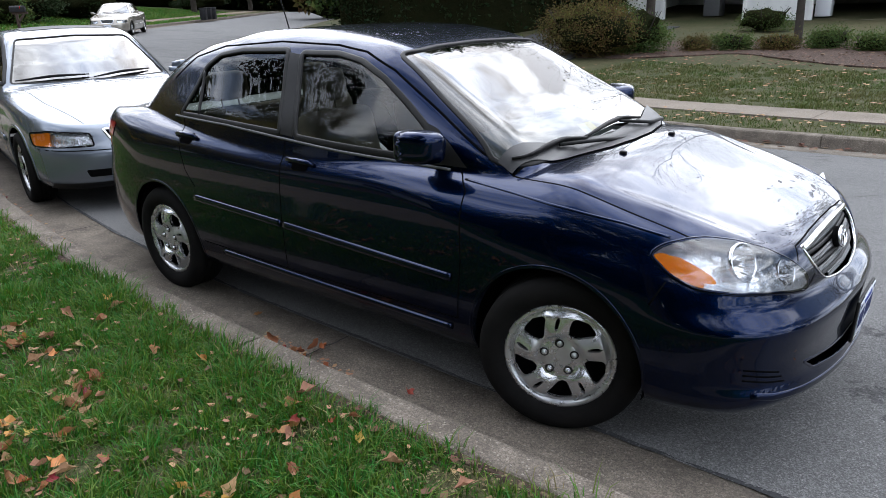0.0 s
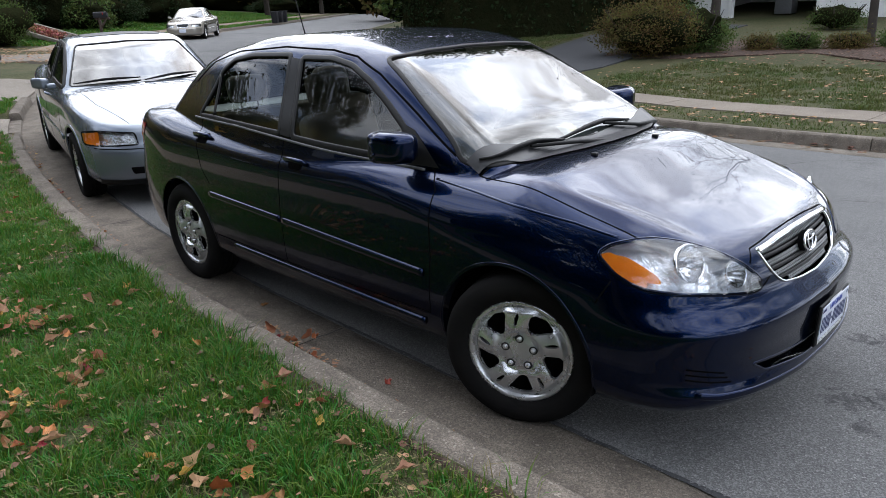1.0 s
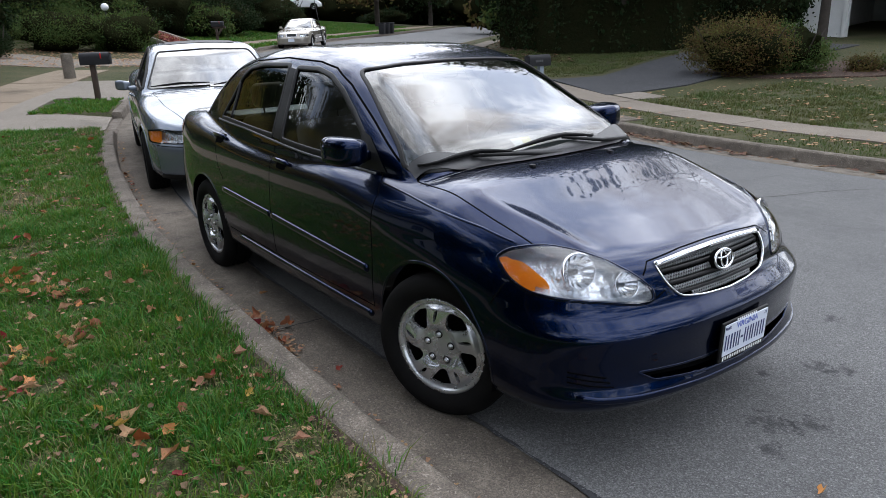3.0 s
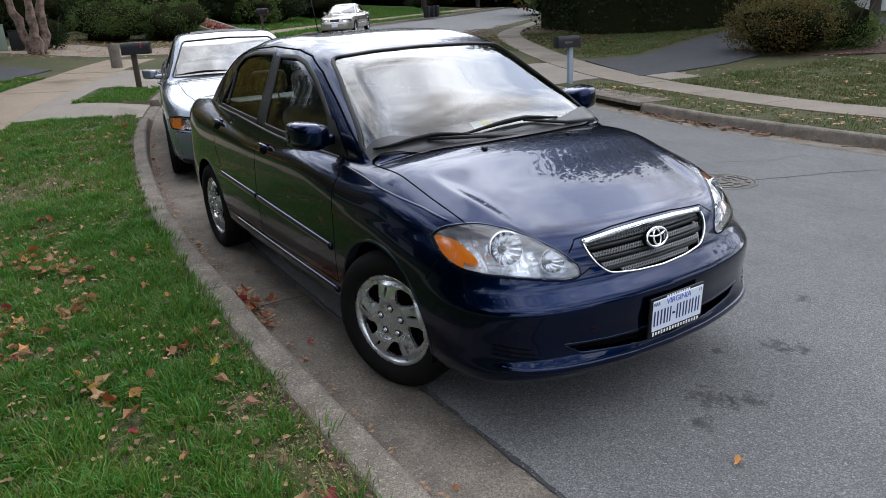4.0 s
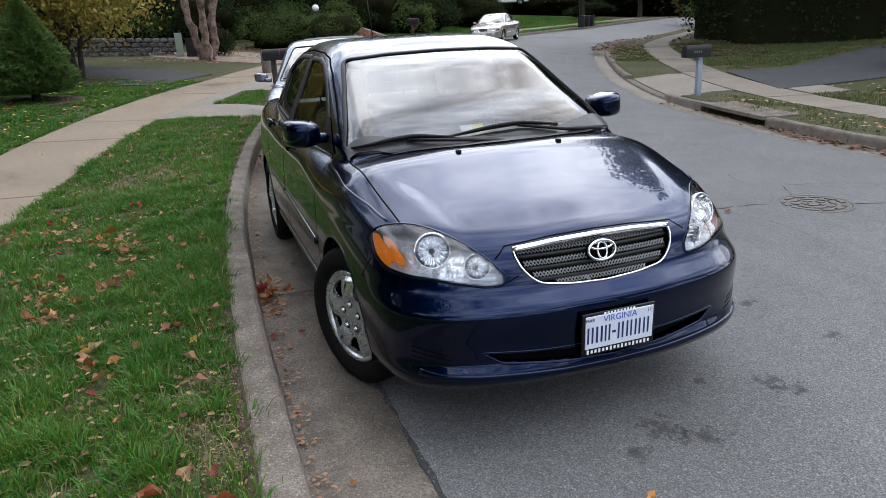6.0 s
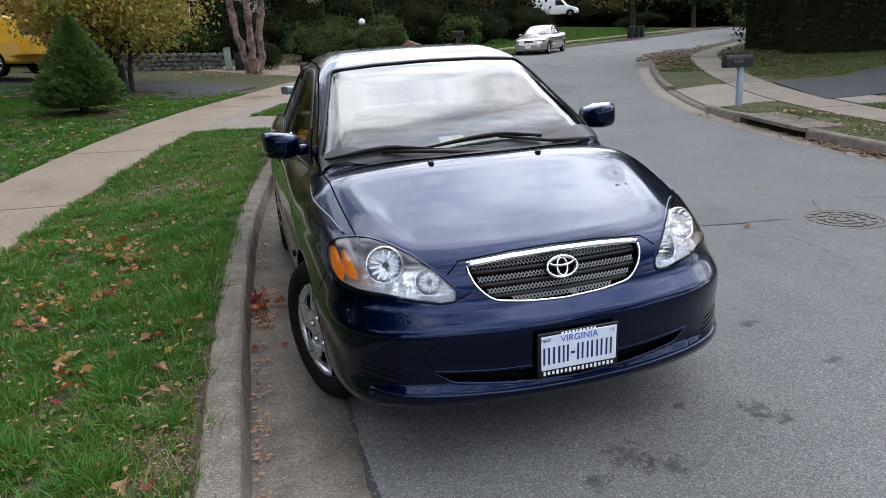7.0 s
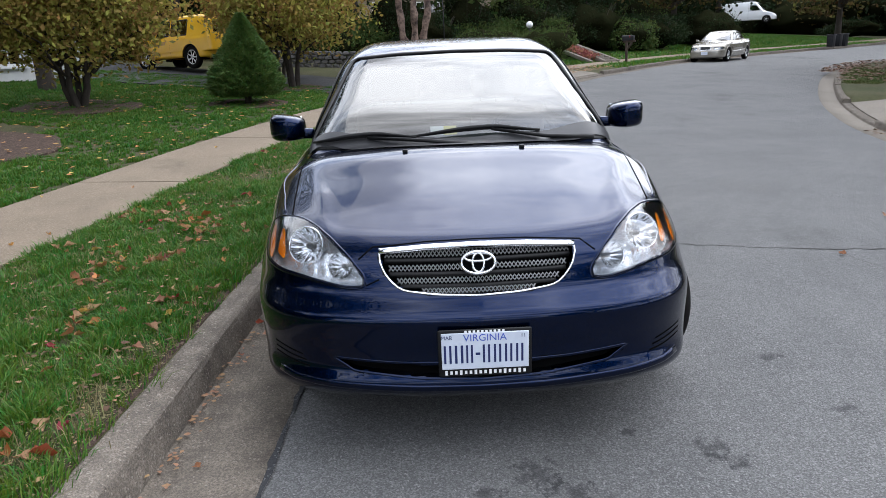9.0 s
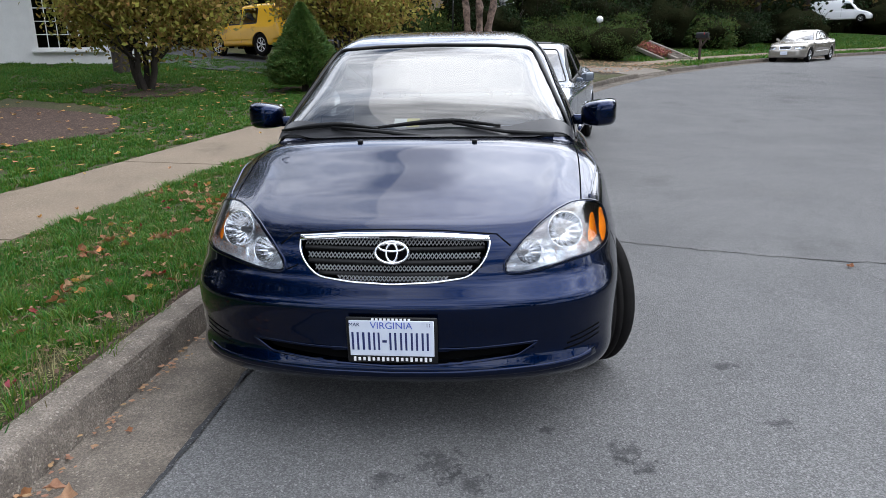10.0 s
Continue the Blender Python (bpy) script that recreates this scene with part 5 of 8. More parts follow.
for a, b, h in ((-17.3, -15.3, 0.10), (-19.4, -17.32, 0.12), (-22.0, -19.45, 0.04), (-26, -22.05, 0.13), (-30, -26.05, 0.14), (-35, -30.05, 0.14), (-42, -35.05, 0.14), (-60, -42.05, 0.14)):
    kerb_stone(KERB_R, a, b, 1, h, kerb_r)
x = 30.0
while x > -4.8:
    kerb_stone(KERB_L, max(x - 3.05, -5.1) + 0.01, x, -1, 0.142, kerb_l)
    x -= 3.05
kerb_stone(KERB_L, -8.3, -6.82, -1, 0.10, kerb_l, 0.142)
for a, b, h in ((-11.4, -8.32, 0.04), (-14.5, -11.42, 0.12), (-17.5, -14.52, 0.14), (-21, -17.52, 0.14), (-25, -21.02, 0.14), (-30, -25.02, 0.14), (-45, -30.02, 0.14)):
    kerb_stone(KERB_L, a, b, -1, h, kerb_l)
# the drain inlet: a lid over a dark mouth in the far kerb
bm = bmesh.new()
xs = np.linspace(-6.80, -5.12, 8)
for d0, d1, z0, z1 in ((-0.03, 0.62, 0.098, 0.150),):
    ring = []
    for d, z in ((d0, z0), (d0, z1), (d1, z1), (d1, z0)):
        px, py = curve_at(KERB_L, xs, d)
        ring.append([bm.verts.new((px[i], py[i], float(base_z(px[i], py[i])) + z)) for i in range(len(xs))])
    for k in range(4):
        for i in range(len(xs) - 1):
            bm.faces.new((ring[k][i], ring[k][i + 1], ring[(k + 1) % 4][i + 1], ring[(k + 1) % 4][i]))
    bm.faces.new([r[0] for r in ring])
    bm.faces.new([r[-1] for r in ring][::-1])
bmesh.ops.recalc_face_normals(bm, faces=bm.faces)
part("inlet_lid", bm, CONCRETE, kerb_l, smooth=False)
# a near-black sheet paints the shade inside the mouth
bm = bmesh.new()
px, py = curve_at(KERB_L, xs, 0.30)
lo = [bm.verts.new((px[i], py[i], float(base_z(px[i], py[i])) - 0.35)) for i in range(len(xs))]
hi = [bm.verts.new((px[i], py[i], float(base_z(px[i], py[i])) + 0.10)) for i in range(len(xs))]
for i in range(len(xs) - 1):
    bm.faces.new((lo[i], lo[i + 1], hi[i + 1], hi[i]))
part("inlet_back", bm, DARK, kerb_l, smooth=False)


# dark crevice line along the kerb's back, laid in soil colour
structure(ribbon("soil_edge", KERB_R, -8.6, 14, [(-0.152, 0.10), (-0.160, 0.139), (-0.195, 0.137), (-0.205, 0.12)], base_z, MULCH), "dark brown strip of soil behind the kerb", "soil")


# pavements: one slab after another
def pavement(name, fn, d0, d1, x0, x1, size, label, material=None):
    top = structure(new(name), label, "pavement")
    x = x1
    rng = random.Random(5)
    while x > x0:
        a = x - size + 0.012
        xs = np.linspace(a, x, 5)
        v, f = [], []
        tilt = rng.uniform(-0.004, 0.004)
        for lift in (0.0, -0.10):
            for d in (d0, (d0 + d1) / 2, d1):
                px, py = curve_at(fn, xs, d)
                z = lawn_z(px, py) + 0.020 + lift + tilt
                v += [tuple(q) for q in np.stack([px, py, z], 1)]
        for r in (0, 1):
            for i in range(4):
                q = (r * 5 + i, r * 5 + i + 1, (r + 1) * 5 + i + 1, (r + 1) * 5 + i)
                f.append(q if d1 > d0 else q[::-1])
        for ring in ([0, 1, 2, 3, 4, 9, 14, 13, 12, 11, 10, 5],):
            m = len(ring)
            for i in range(m):
                a0, a1 = ring[i], ring[(i + 1) % m]
                q = (a1, a0, a0 + 15, a1 + 15)
                f.append(q if d1 > d0 else q[::-1])
        part_mesh("slab", mesh_from("slab", v, f, False), material or WALK, top)
        x -= size


pavement("pavement_near", KERB_R, -1.86, -3.14, -17, 14, 1.53, "light concrete pavement slabs beside the verge")
pavement("pavement_upper", KERB_R, -1.7, -2.9, -58, -23.5, 1.53, "light concrete pavement up the road")
pavement("pavement_far", KERB_L, 1.30, 2.15, -26, 22, 1.53, "narrow grey-brown concrete pavement across the road", OLDWALK)


def tar_joint():
    """A ragged dark seam where the road's edge meets the gutter."""
    rng = random.Random(77)
    xs = np.arange(-9.0, 4.2, 0.035)
    mid = 0.418 + np.array([0.010 * noise.noise((x * 2.3, 0.4, 1)) + 0.006 * noise.noise((x * 11, 2.0, 5)) for x in xs])
    wide = np.array([max(0.002, 0.009 + 0.010 * noise.noise((x * 3.1, 7.0, 2)) + rng.uniform(-0.003, 0.003)) for x in xs])
    rows = []
    for d in (mid - wide, mid + wide * 0.9):
        x, y = curve_at(KERB_R, xs, d)
        rows.append(np.stack([x, y, base_z(x, y) + 0.0105], 1))
    k = len(xs)
    faces = [(i, i + 1, k + i + 1, k + i) for i in range(k - 1)]
    return structure(part_mesh("trim", mesh_from("tar_joint", np.concatenate(rows), faces, False), DRIVE), "ragged dark tar seam between gutter and road", "road seam")


def between(fn, x0, x1, d0, d1, n=6):
    xs = np.linspace(x0, x1, n)
    a, b = np.stack(curve_at(fn, xs, d0), 1), np.stack(curve_at(fn, xs, d1), 1)
    return [tuple(p) for p in a] + [tuple(p) for p in b[::-1]]


tar_joint()


def apron_z(x, y):
    r = np.clip((KERB_R(x) - y) / 1.0, 0, 1)
    l = np.clip((y - KERB_L(x)) / 1.0, 0, 1)
    return base_z(x, y) + 0.03 + 0.112 * np.maximum(r, l)


for nm, poly in (("driveway_apron", between(KERB_R, -10.42, -8.97, -0.15, -1.85)),
                 ("driveway_apron", between(KERB_R, -15.3, -12.3, -0.15, -1.85)),
                 ("driveway_apron", between(KERB_R, -12.3, -10.4, -1.40, -1.85)),
                 ("driveway_apron", between(KERB_R, -22.0, -19.45, -0.15, -3.4)),
                 ("driveway_apron", between(KERB_L, -11.3, -8.2, 0.15, 1.25)),
                 ("driveway_apron", between(KERB_L, -11.3, -7.2, 2.25, 3.0))):
    structure(drape(nm, poly, apron_z, 0.012, APRON, 0.3), "pale concrete driveway apron", "driveway")
structure(drape("driveway", [(-15.0, -1.9), (-17.4, -0.6), (-18.6, -1.3), (-20.6, -4.0), (-22.0, -7.0), (-27.0, -16.0), (-21, -18.0), (-17.2, -8.5), (-15.6, -4.0)], lawn_z, 0.03, DRIVE, 0.5), "dark asphalt driveway", "driveway")
structure(drape("driveway", [(-7.5, 9.0), (-7.3, 11.4), (-7.9, 16.0), (-8.0, 21.0), (-12.5, 21.5), (-11.0, 15.0), (-9.9, 11.6), (-10.4, 10.3)][::-1], lawn_z, 0.03, DRIVE, 0.5), "dark asphalt driveway", "driveway")
structure(drape("driveway", [(-20.4, 1.5), (-22.4, 3.0), (-26.3, 1.2), (-26.0, -2.6), (-24.2, -2.2)], lawn_z, 0.014, APRON, 0.6), "pale concrete driveway", "driveway")
structure(drape("flower_bed", round_poly([(-4.2, -6.6), (-6.9, -5.25), (-8.4, -6.0), (-9.0, -8.2), (-5.0, -9.5)], 0.5, 6), lawn_z, 0.03, MULCH, 0.4), "bare mulch bed in the lawn", "flower bed")
structure(drape("flower_bed", round_poly([(0.0, 12.9), (-1.6, 13.3), (-4.2, 15.0), (-6.5, 13.2), (-8.8, 13.0), (-7.2, 16.6), (-3, 18.2), (2, 17.0)], 0.5, 6), lawn_z, 0.03, MULCH, 0.5), "leaf-strewn mulch bed with shrubs", "flower bed")


# ---- grass ----
def grass(name, polys, per_m2, height, width, seed, material, label, keep=None, blades=26, tuft=0.020):
    """Blades in tufts that lean apart, thinning out over worn ground."""
    rng = np.random.RandomState(seed)
    P = []
    for poly in polys:
        a = np.array(poly)
        lo, hi = a.min(0), a.max(0)
        q = lo + rng.rand(int((hi - lo).prod() * per_m2 / blades), 2) * (hi - lo)
        P.append(q[in_poly(q[:, 0], q[:, 1], poly)])
    P = np.concatenate(P)
    c = np.array([noise.noise((x * 1.1, y * 1.1, seed)) for x, y in P])
    c2 = np.array([noise.noise((x * 4.5, y * 4.5, seed + 9)) for x, y in P])
    ok = (c * 0.55 + c2 * 0.7 + rng.uniform(-0.35, 0.62, len(P))) > -0.30
    if keep is not None:
        ok &= keep(P, rng)
    P, c, c2 = P[ok], c[ok], c2[ok]
    lush = np.clip(0.85 + 0.6 * c + 0.8 * c2 + rng.uniform(-0.3, 0.3, len(P)), 0.30, 1.65)
    Q = np.repeat(P, blades, 0)
    lush = np.repeat(lush, blades)
    n = len(Q)
    o = rng.normal(0, tuft, (n, 2)) * lush[:, None]
    Q = Q + o
    z = lawn_z(Q[:, 0], Q[:, 1]) - 0.004
    h = height * rng.uniform(0.40, 1.2, n) * lush
    a = rng.rand(n) * 2 * np.pi
    out = o / (np.linalg.norm(o, axis=1, keepdims=True) + 1e-9)
    b = rng.rand(n) * 2 * np.pi
    lean = np.stack([np.cos(b), np.sin(b)], 1) * 0.75 + out * 0.95
    lean *= (rng.uniform(0.15, 1.0, n) * h)[:, None]
    w = width * rng.uniform(0.6, 1.25, n)
    side = np.stack([np.cos(a) * w / 2, np.sin(a) * w / 2, np.zeros(n)], 1)
    base = np.stack([Q[:, 0], Q[:, 1], z], 1)
    midp = base + np.stack([lean[:, 0] * 0.35, lean[:, 1] * 0.35, h * 0.62], 1)
    tip = base + np.stack([lean[:, 0], lean[:, 1], h * rng.uniform(0.7, 1.0, n)], 1)
    v = np.stack([base - side, base + side, midp + side * 0.8, midp - side * 0.8, tip], 1).reshape(-1, 3)
    k = np.arange(n)[:, None] * 5
    f = np.concatenate([k + np.array([[0, 1, 2]]), k + np.array([[0, 2, 3]]), k + np.array([[3, 2, 4]])])
    ob = part_mesh(name, fast_mesh(name, v, f), material)
    return tagged(ob, label, "grass", kind="stuff")


def worn(P, rng):
    d = KERB_R(P[:, 0]) - P[:, 1]
    edge = np.clip((d - 0.150) / 0.12, 0, 1) ** 0.6
    bare = np.hypot((P[:, 0] + 4.9) / 1.05, (d - 1.1) / 0.9)
    bare2 = np.hypot((P[:, 0] - 0.75) / 0.9, (d - 0.30) / 0.22)
    return rng.rand(len(P)) < edge * np.clip(bare, 0.10, 1) * np.clip(bare2, 0.08, 1)


grass("verge_grass", [between(KERB_R, -4.2, 2.6, -0.155, -1.85, 14)], 19000, 0.066, 0.0054, 1, BLADE, "short green verge grass with worn patches", worn, 34, 0.027)
grass("verge_grass", [between(KERB_R, -8.9, -4.2, -0.155, -1.85, 10)], 10500, 0.060, 0.0066, 2, BLADE, "short green verge grass with worn patches", worn)
grass("verge_grass", [between(KERB_R, 2.6, 9.5, -0.2, -1.85, 12), between(KERB_R, 1.5, 9.5, -3.17, -6.2, 10)], 1500, 0.06, 0.011, 9, BLADE, "short green grass further along the kerb", blades=12, tuft=0.035)
grass("dry_grass", [between(KERB_R, -8.9, 2.6, -0.16, -1.85, 18)], 1200, 0.055, 0.0045, 3, STRAW, "dry straw-coloured blades among the verge grass", blades=8, tuft=0.03)
grass("lawn_grass", [between(KERB_R, -8, 1.5, -3.17, -6.2, 10), between(KERB_R, -14.5, -8, -3.17, -9.0, 10), between(KERB_R, -15.5, -4, -9.0, -16.0, 12), between(KERB_R, -12.2, -10.5, -0.2, -1.38, 6)], 4600, 0.065, 0.0095, 4, BLADE, "cut green lawn scattered with leaves",
      lambda P, rng: ~in_poly(P[:, 0], P[:, 1], [(-4.2, -6.6), (-6.9, -5.25), (-8.4, -6.0), (-9.0, -8.2), (-5.0, -9.5)]))
grass("far_verge_grass", [between(KERB_L, -7.0, 6, 0.2, 1.2, 12), between(KERB_L, -7.6, -5.6, 0.7, 1.2, 6)], 520, 0.05, 0.012, 5, LAWNMIX, "thin yellowed verge grass across the road", blades=8, tuft=0.04)
grass("far_lawn_grass", [between(KERB_L, -7.2, 7, 2.2, 6.6, 12), between(KERB_L, -20.5, -11.4, 2.3, 8.0, 10), between(KERB_L, -20.5, -14.6, 0.2, 1.3, 6)], 1100, 0.06, 0.015, 6, LAWNMIX, "green and olive lawn across the road", lambda P, rng: ~in_poly(P[:, 0], P[:, 1], [(-7.3, 8.6), (-7.1, 11.4), (-7.7, 16.0), (-7.8, 21.0), (-12.7, 21.5), (-11.3, 15.0), (-10.3, 11.8), (-11.6, 9.6)]), blades=10, tuft=0.05)
grass("far_lawn_grass", [between(KERB_R, -34, -26, -3.0, -6, 8), between(KERB_R, -54, -34, -3.0, -14, 8), between(KERB_R, -48, -24, -0.2, -1.65, 10)], 170, 0.10, 0.05, 7, BLADE, "bright green lawn far up the road", blades=6, tuft=0.12)


# ---- fallen leaves ----
def leaf_mesh(seed, size, lobes):
    """A dry leaf: a lobed outline, crumpled and rolled up at its edges, with a stalk."""
    rng = random.Random(seed)
    n = 12
    curl, roll, ph = rng.uniform(0.5, 1.5), rng.uniform(0.3, 1.3), rng.uniform(0, 6.28)
    v = [(0, 0, 0.006)]
    for q in (0.5, 1.0):
        for i in range(n):
            a = 6.2832 * i / n
            r = size * 0.5 * q * (0.80 + 0.26 * math.cos(lobes * a) + rng.uniform(-0.10, 0.10))
            x, y = r * math.cos(a) * 1.15, r * math.sin(a) * 0.85
            k = math.cos(a - ph)
            z = 0.006 + curl * q * q * size * 0.17 * (0.5 + 0.5 * math.cos(2 * (a - ph))) + roll * max(0.0, k) * q * q * size * 0.22 + rng.uniform(-0.07, 0.13) * size * q
            pull = 1 - 0.25 * q * curl * abs(k)
            v.append((x * pull, y * pull, max(0.0, z)))
    f = [(0, 1 + i, 1 + (i + 1) % n) for i in range(n)]
    f += [(1 + i, 1 + n + i, 1 + n + (i + 1) % n, 1 + (i + 1) % n) for i in range(n)]
    v += [(-size * 0.9, size * 0.06, 0.012), (-size * 0.45, 0.003, 0.004), (-size * 0.45, -0.003, 0.004)]
    f.append((len(v) - 3, len(v) - 2, len(v) - 1))
    return mesh_from("fallen_leaf", v, f, True)


def scatter_leaves():
    rng = random.Random(11)
    kinds = []
    for i in range(16):
        me = leaf_mesh(100 + i, rng.uniform(0.055, 0.105), rng.choice((3, 4, 5, 5)))
        me.materials.append((LEAFBROWN, LEAFTAN, LEAFRED, LEAFTAN, LEAFGOLD, LEAFBROWN, LEAFBROWN, LEAFTAN)[i % 8])
        kinds.append(me)
    words = {LEAFBROWN.name: "curled russet-brown fallen leaf on the grass", LEAFTAN.name: "dry tan fallen leaf on the grass", LEAFGOLD.name: "golden-yellow fallen leaf on the grass", LEAFRED.name: "dark red fallen leaf on the grass"}
    placed = []

    def put(x, y, z, k=None, scale=1.0, tilt=18):
        me = kinds[k] if k is not None else rng.choice(kinds)
        ob = new("fallen_leaf", me)
        ob.matrix_world = pose(x, y, z, rng.uniform(-tilt, tilt), rng.uniform(-tilt, tilt), rng.uniform(0, 360)) @ Matrix.Scale(scale, 4)
        tagged(ob, words[me.materials[0].name], "leaf", "fallen leaves")
        placed.append(ob)

    clumps = [(rng.uniform(-3.2, 1.6), rng.uniform(-1.75, -0.35)) for _ in range(46)]
    for cx, cd in clumps:
        for _ in range(rng.randint(3, 7)):
            x, d = cx + rng.gauss(0, 0.10), cd + rng.gauss(0, 0.08)
            if d > -0.22 or d < -1.85:
                continue
            px, py = curve_at(KERB_R, x, d)
            put(float(px), float(py), float(lawn_z(px, py)) + 0.028, scale=rng.uniform(0.65, 1.1), tilt=28)
    for _ in range(85):
        px, py = curve_at(KERB_R, rng.uniform(-8.6, 1.8), rng.uniform(-1.8, -0.25))
        put(float(px), float(py), float(lawn_z(px, py)) + 0.035, scale=rng.uniform(0.6, 1.0), tilt=24)
    # a drift in the gutter and strays on the road and pavement
    for _ in range(18):
        px, py = curve_at(KERB_R, rng.gauss(-1.22, 0.16), abs(rng.gauss(0.06, 0.05)) + 0.02)
        put(float(px), float(py), float(base_z(px, py)) + rng.uniform(0.006, 0.05), rng.choice((0, 2, 5, 8, 10)), 0.9, 40)
    for _ in range(26):
        px, py = curve_at(KERB_R, rng.uniform(-8, 1.6), abs(rng.gauss(0.03, 0.05)) + 0.03)
        put(float(px), float(py), float(base_z(px, py)) + 0.004, scale=rng.uniform(0.4, 0.7), tilt=12)
    for x, y, k in ((1.275, -0.126, 4), (-1.81, -0.82, 0), (1.22, -0.98, 7), (1.17, -1.05, 3), (-0.6, -0.95, 2), (-1.5, 2.6, 0), (-2.6, 3.6, 1), (1.7, 1.2, 3)):
        put(x, y, float(base_z(x, y)) + 0.006, k, 0.8, 8)
    for x, d in ((-2.2, -2.0), (-4.0, -2.3), (-6.5, -2.6), (-3.6, -3.0), (-1.9, -2.1)):
        px, py = curve_at(KERB_R, x, d)
        put(float(px), float(py), float(lawn_z(px, py)) + 0.026, 4, 0.9, 10)

    def spread(name, pts, seed, size, z_fn, lift, material, label):
        r = np.random.RandomState(seed)
        n = len(pts)
        a, s = r.rand(n) * 6.28, size * r.uniform(0.6, 1.3, n)
        c, e = np.cos(a) * s, np.sin(a) * s
        z = z_fn(pts[:, 0], pts[:, 1]) + lift + r.rand(n) * 0.02
        cor = [(1, 0, 0.2), (0.25, 0.45, 0.5), (-0.8, 0.3, 0.1), (-0.5, -0.5, 0.45), (0.4, -0.55, 0.1)]
        v = np.stack([np.stack([pts[:, 0] + c * u - e * w, pts[:, 1] + e * u + c * w, z + s * t * r.rand(n)], 1) for u, w, t in cor], 1).reshape(-1, 3)
        k = np.arange(n)[:, None] * 5
        f = np.concatenate([k + np.array([[0, 1, 2]]), k + np.array([[0, 2, 3]]), k + np.array([[0, 3, 4]])])
        tagged(part_mesh(name, fast_mesh(name, v, f), material), label, "leaves", kind="stuff")

    r = np.random.RandomState(21)
    def field(fn, x0, x1, d0, d1, n):
        xs, ds = r.uniform(x0, x1, n), r.uniform(d0, d1, n)
        return np.stack(curve_at(fn, xs, ds), 1)
    spread("leaf_litter", field(KERB_R, -14, 1, -9.5, -3.2, 800), 1, 0.045, lawn_z, 0.05, LEAFGOLD, "yellow and tan leaves on the lawn")
    spread("leaf_litter", field(KERB_R, -24.5, -18.5, -8, -0.3, 2200), 2, 0.05, lawn_z, 0.04, LEAFTAN, "tan leaves under the birch")
    spread("leaf_litter", np.concatenate([field(KERB_L, -7, 5, 0.2, 1.2, 200), field(KERB_L, -8, 6, 2.3, 7.5, 420)]), 3, 0.045, lawn_z, 0.035, LEAFTAN, "dry leaves on the far lawn")
    spread("leaf_litter", np.concatenate([field(KERB_L, -8, 5, -0.30, -0.02, 260), field(KERB_L, -5, -2.6, -0.22, -0.02, 160)]), 4, 0.042, base_z, 0.01, LEAFDULL, "brown leaves blown against the far kerb")
    spread("leaf_litter", np.concatenate([field(KERB_L, -26, -15, 0.1, 1.2, 420), field(KERB_L, -26, -15, 2.25, 4.5, 700), field(KERB_L, -24, -18, -0.5, 0.3, 500)]), 5, 0.07, lawn_z, 0.03, LEAFDULL, "brown leaves heaped round the bend")
    spread("leaf_litter", np.concatenate([field(KERB_L, -9, 4, 6.6, 11, 900)]), 6, 0.05, lawn_z, 0.05, LEAFDULL, "brown leaves on the mulch bed")
    spread("grit", np.concatenate([field(KERB_R, -0.6, 2.0, -0.45, -0.17, 1700), field(KERB_R, -5.6, -4.2, -1.6, -0.5, 1500)]), 8, 0.0065, lawn_z, 0.001, STRAW, "pale grit and crumbs on the bare soil by the kerb")
    spread("leaf_litter", np.concatenate([field(KERB_R, -8.5, 2.2, -1.84, -0.2, 1300)]), 7, 0.016, lawn_z, 0.02, LEAFTAN, "crumbled leaf fragments in the verge grass")
    spread("leaf_litter", np.concatenate([field(KERB_R, -8.5, 2.2, -1.84, -0.2, 900)]), 17, 0.022, lawn_z, 0.015, LEAFDULL, "dull brown leaf fragments in the verge grass")
    spread("leaf_litter", np.concatenate([field(KERB_R, -8.5, 2.4, 0.01, 0.10, 420), field(KERB_R, -1.6, -0.9, 0.01, 0.16, 160)]), 18, 0.014, base_z, 0.004, LEAFTAN, "leaf crumbs and seeds in the gutter")


scatter_leaves()


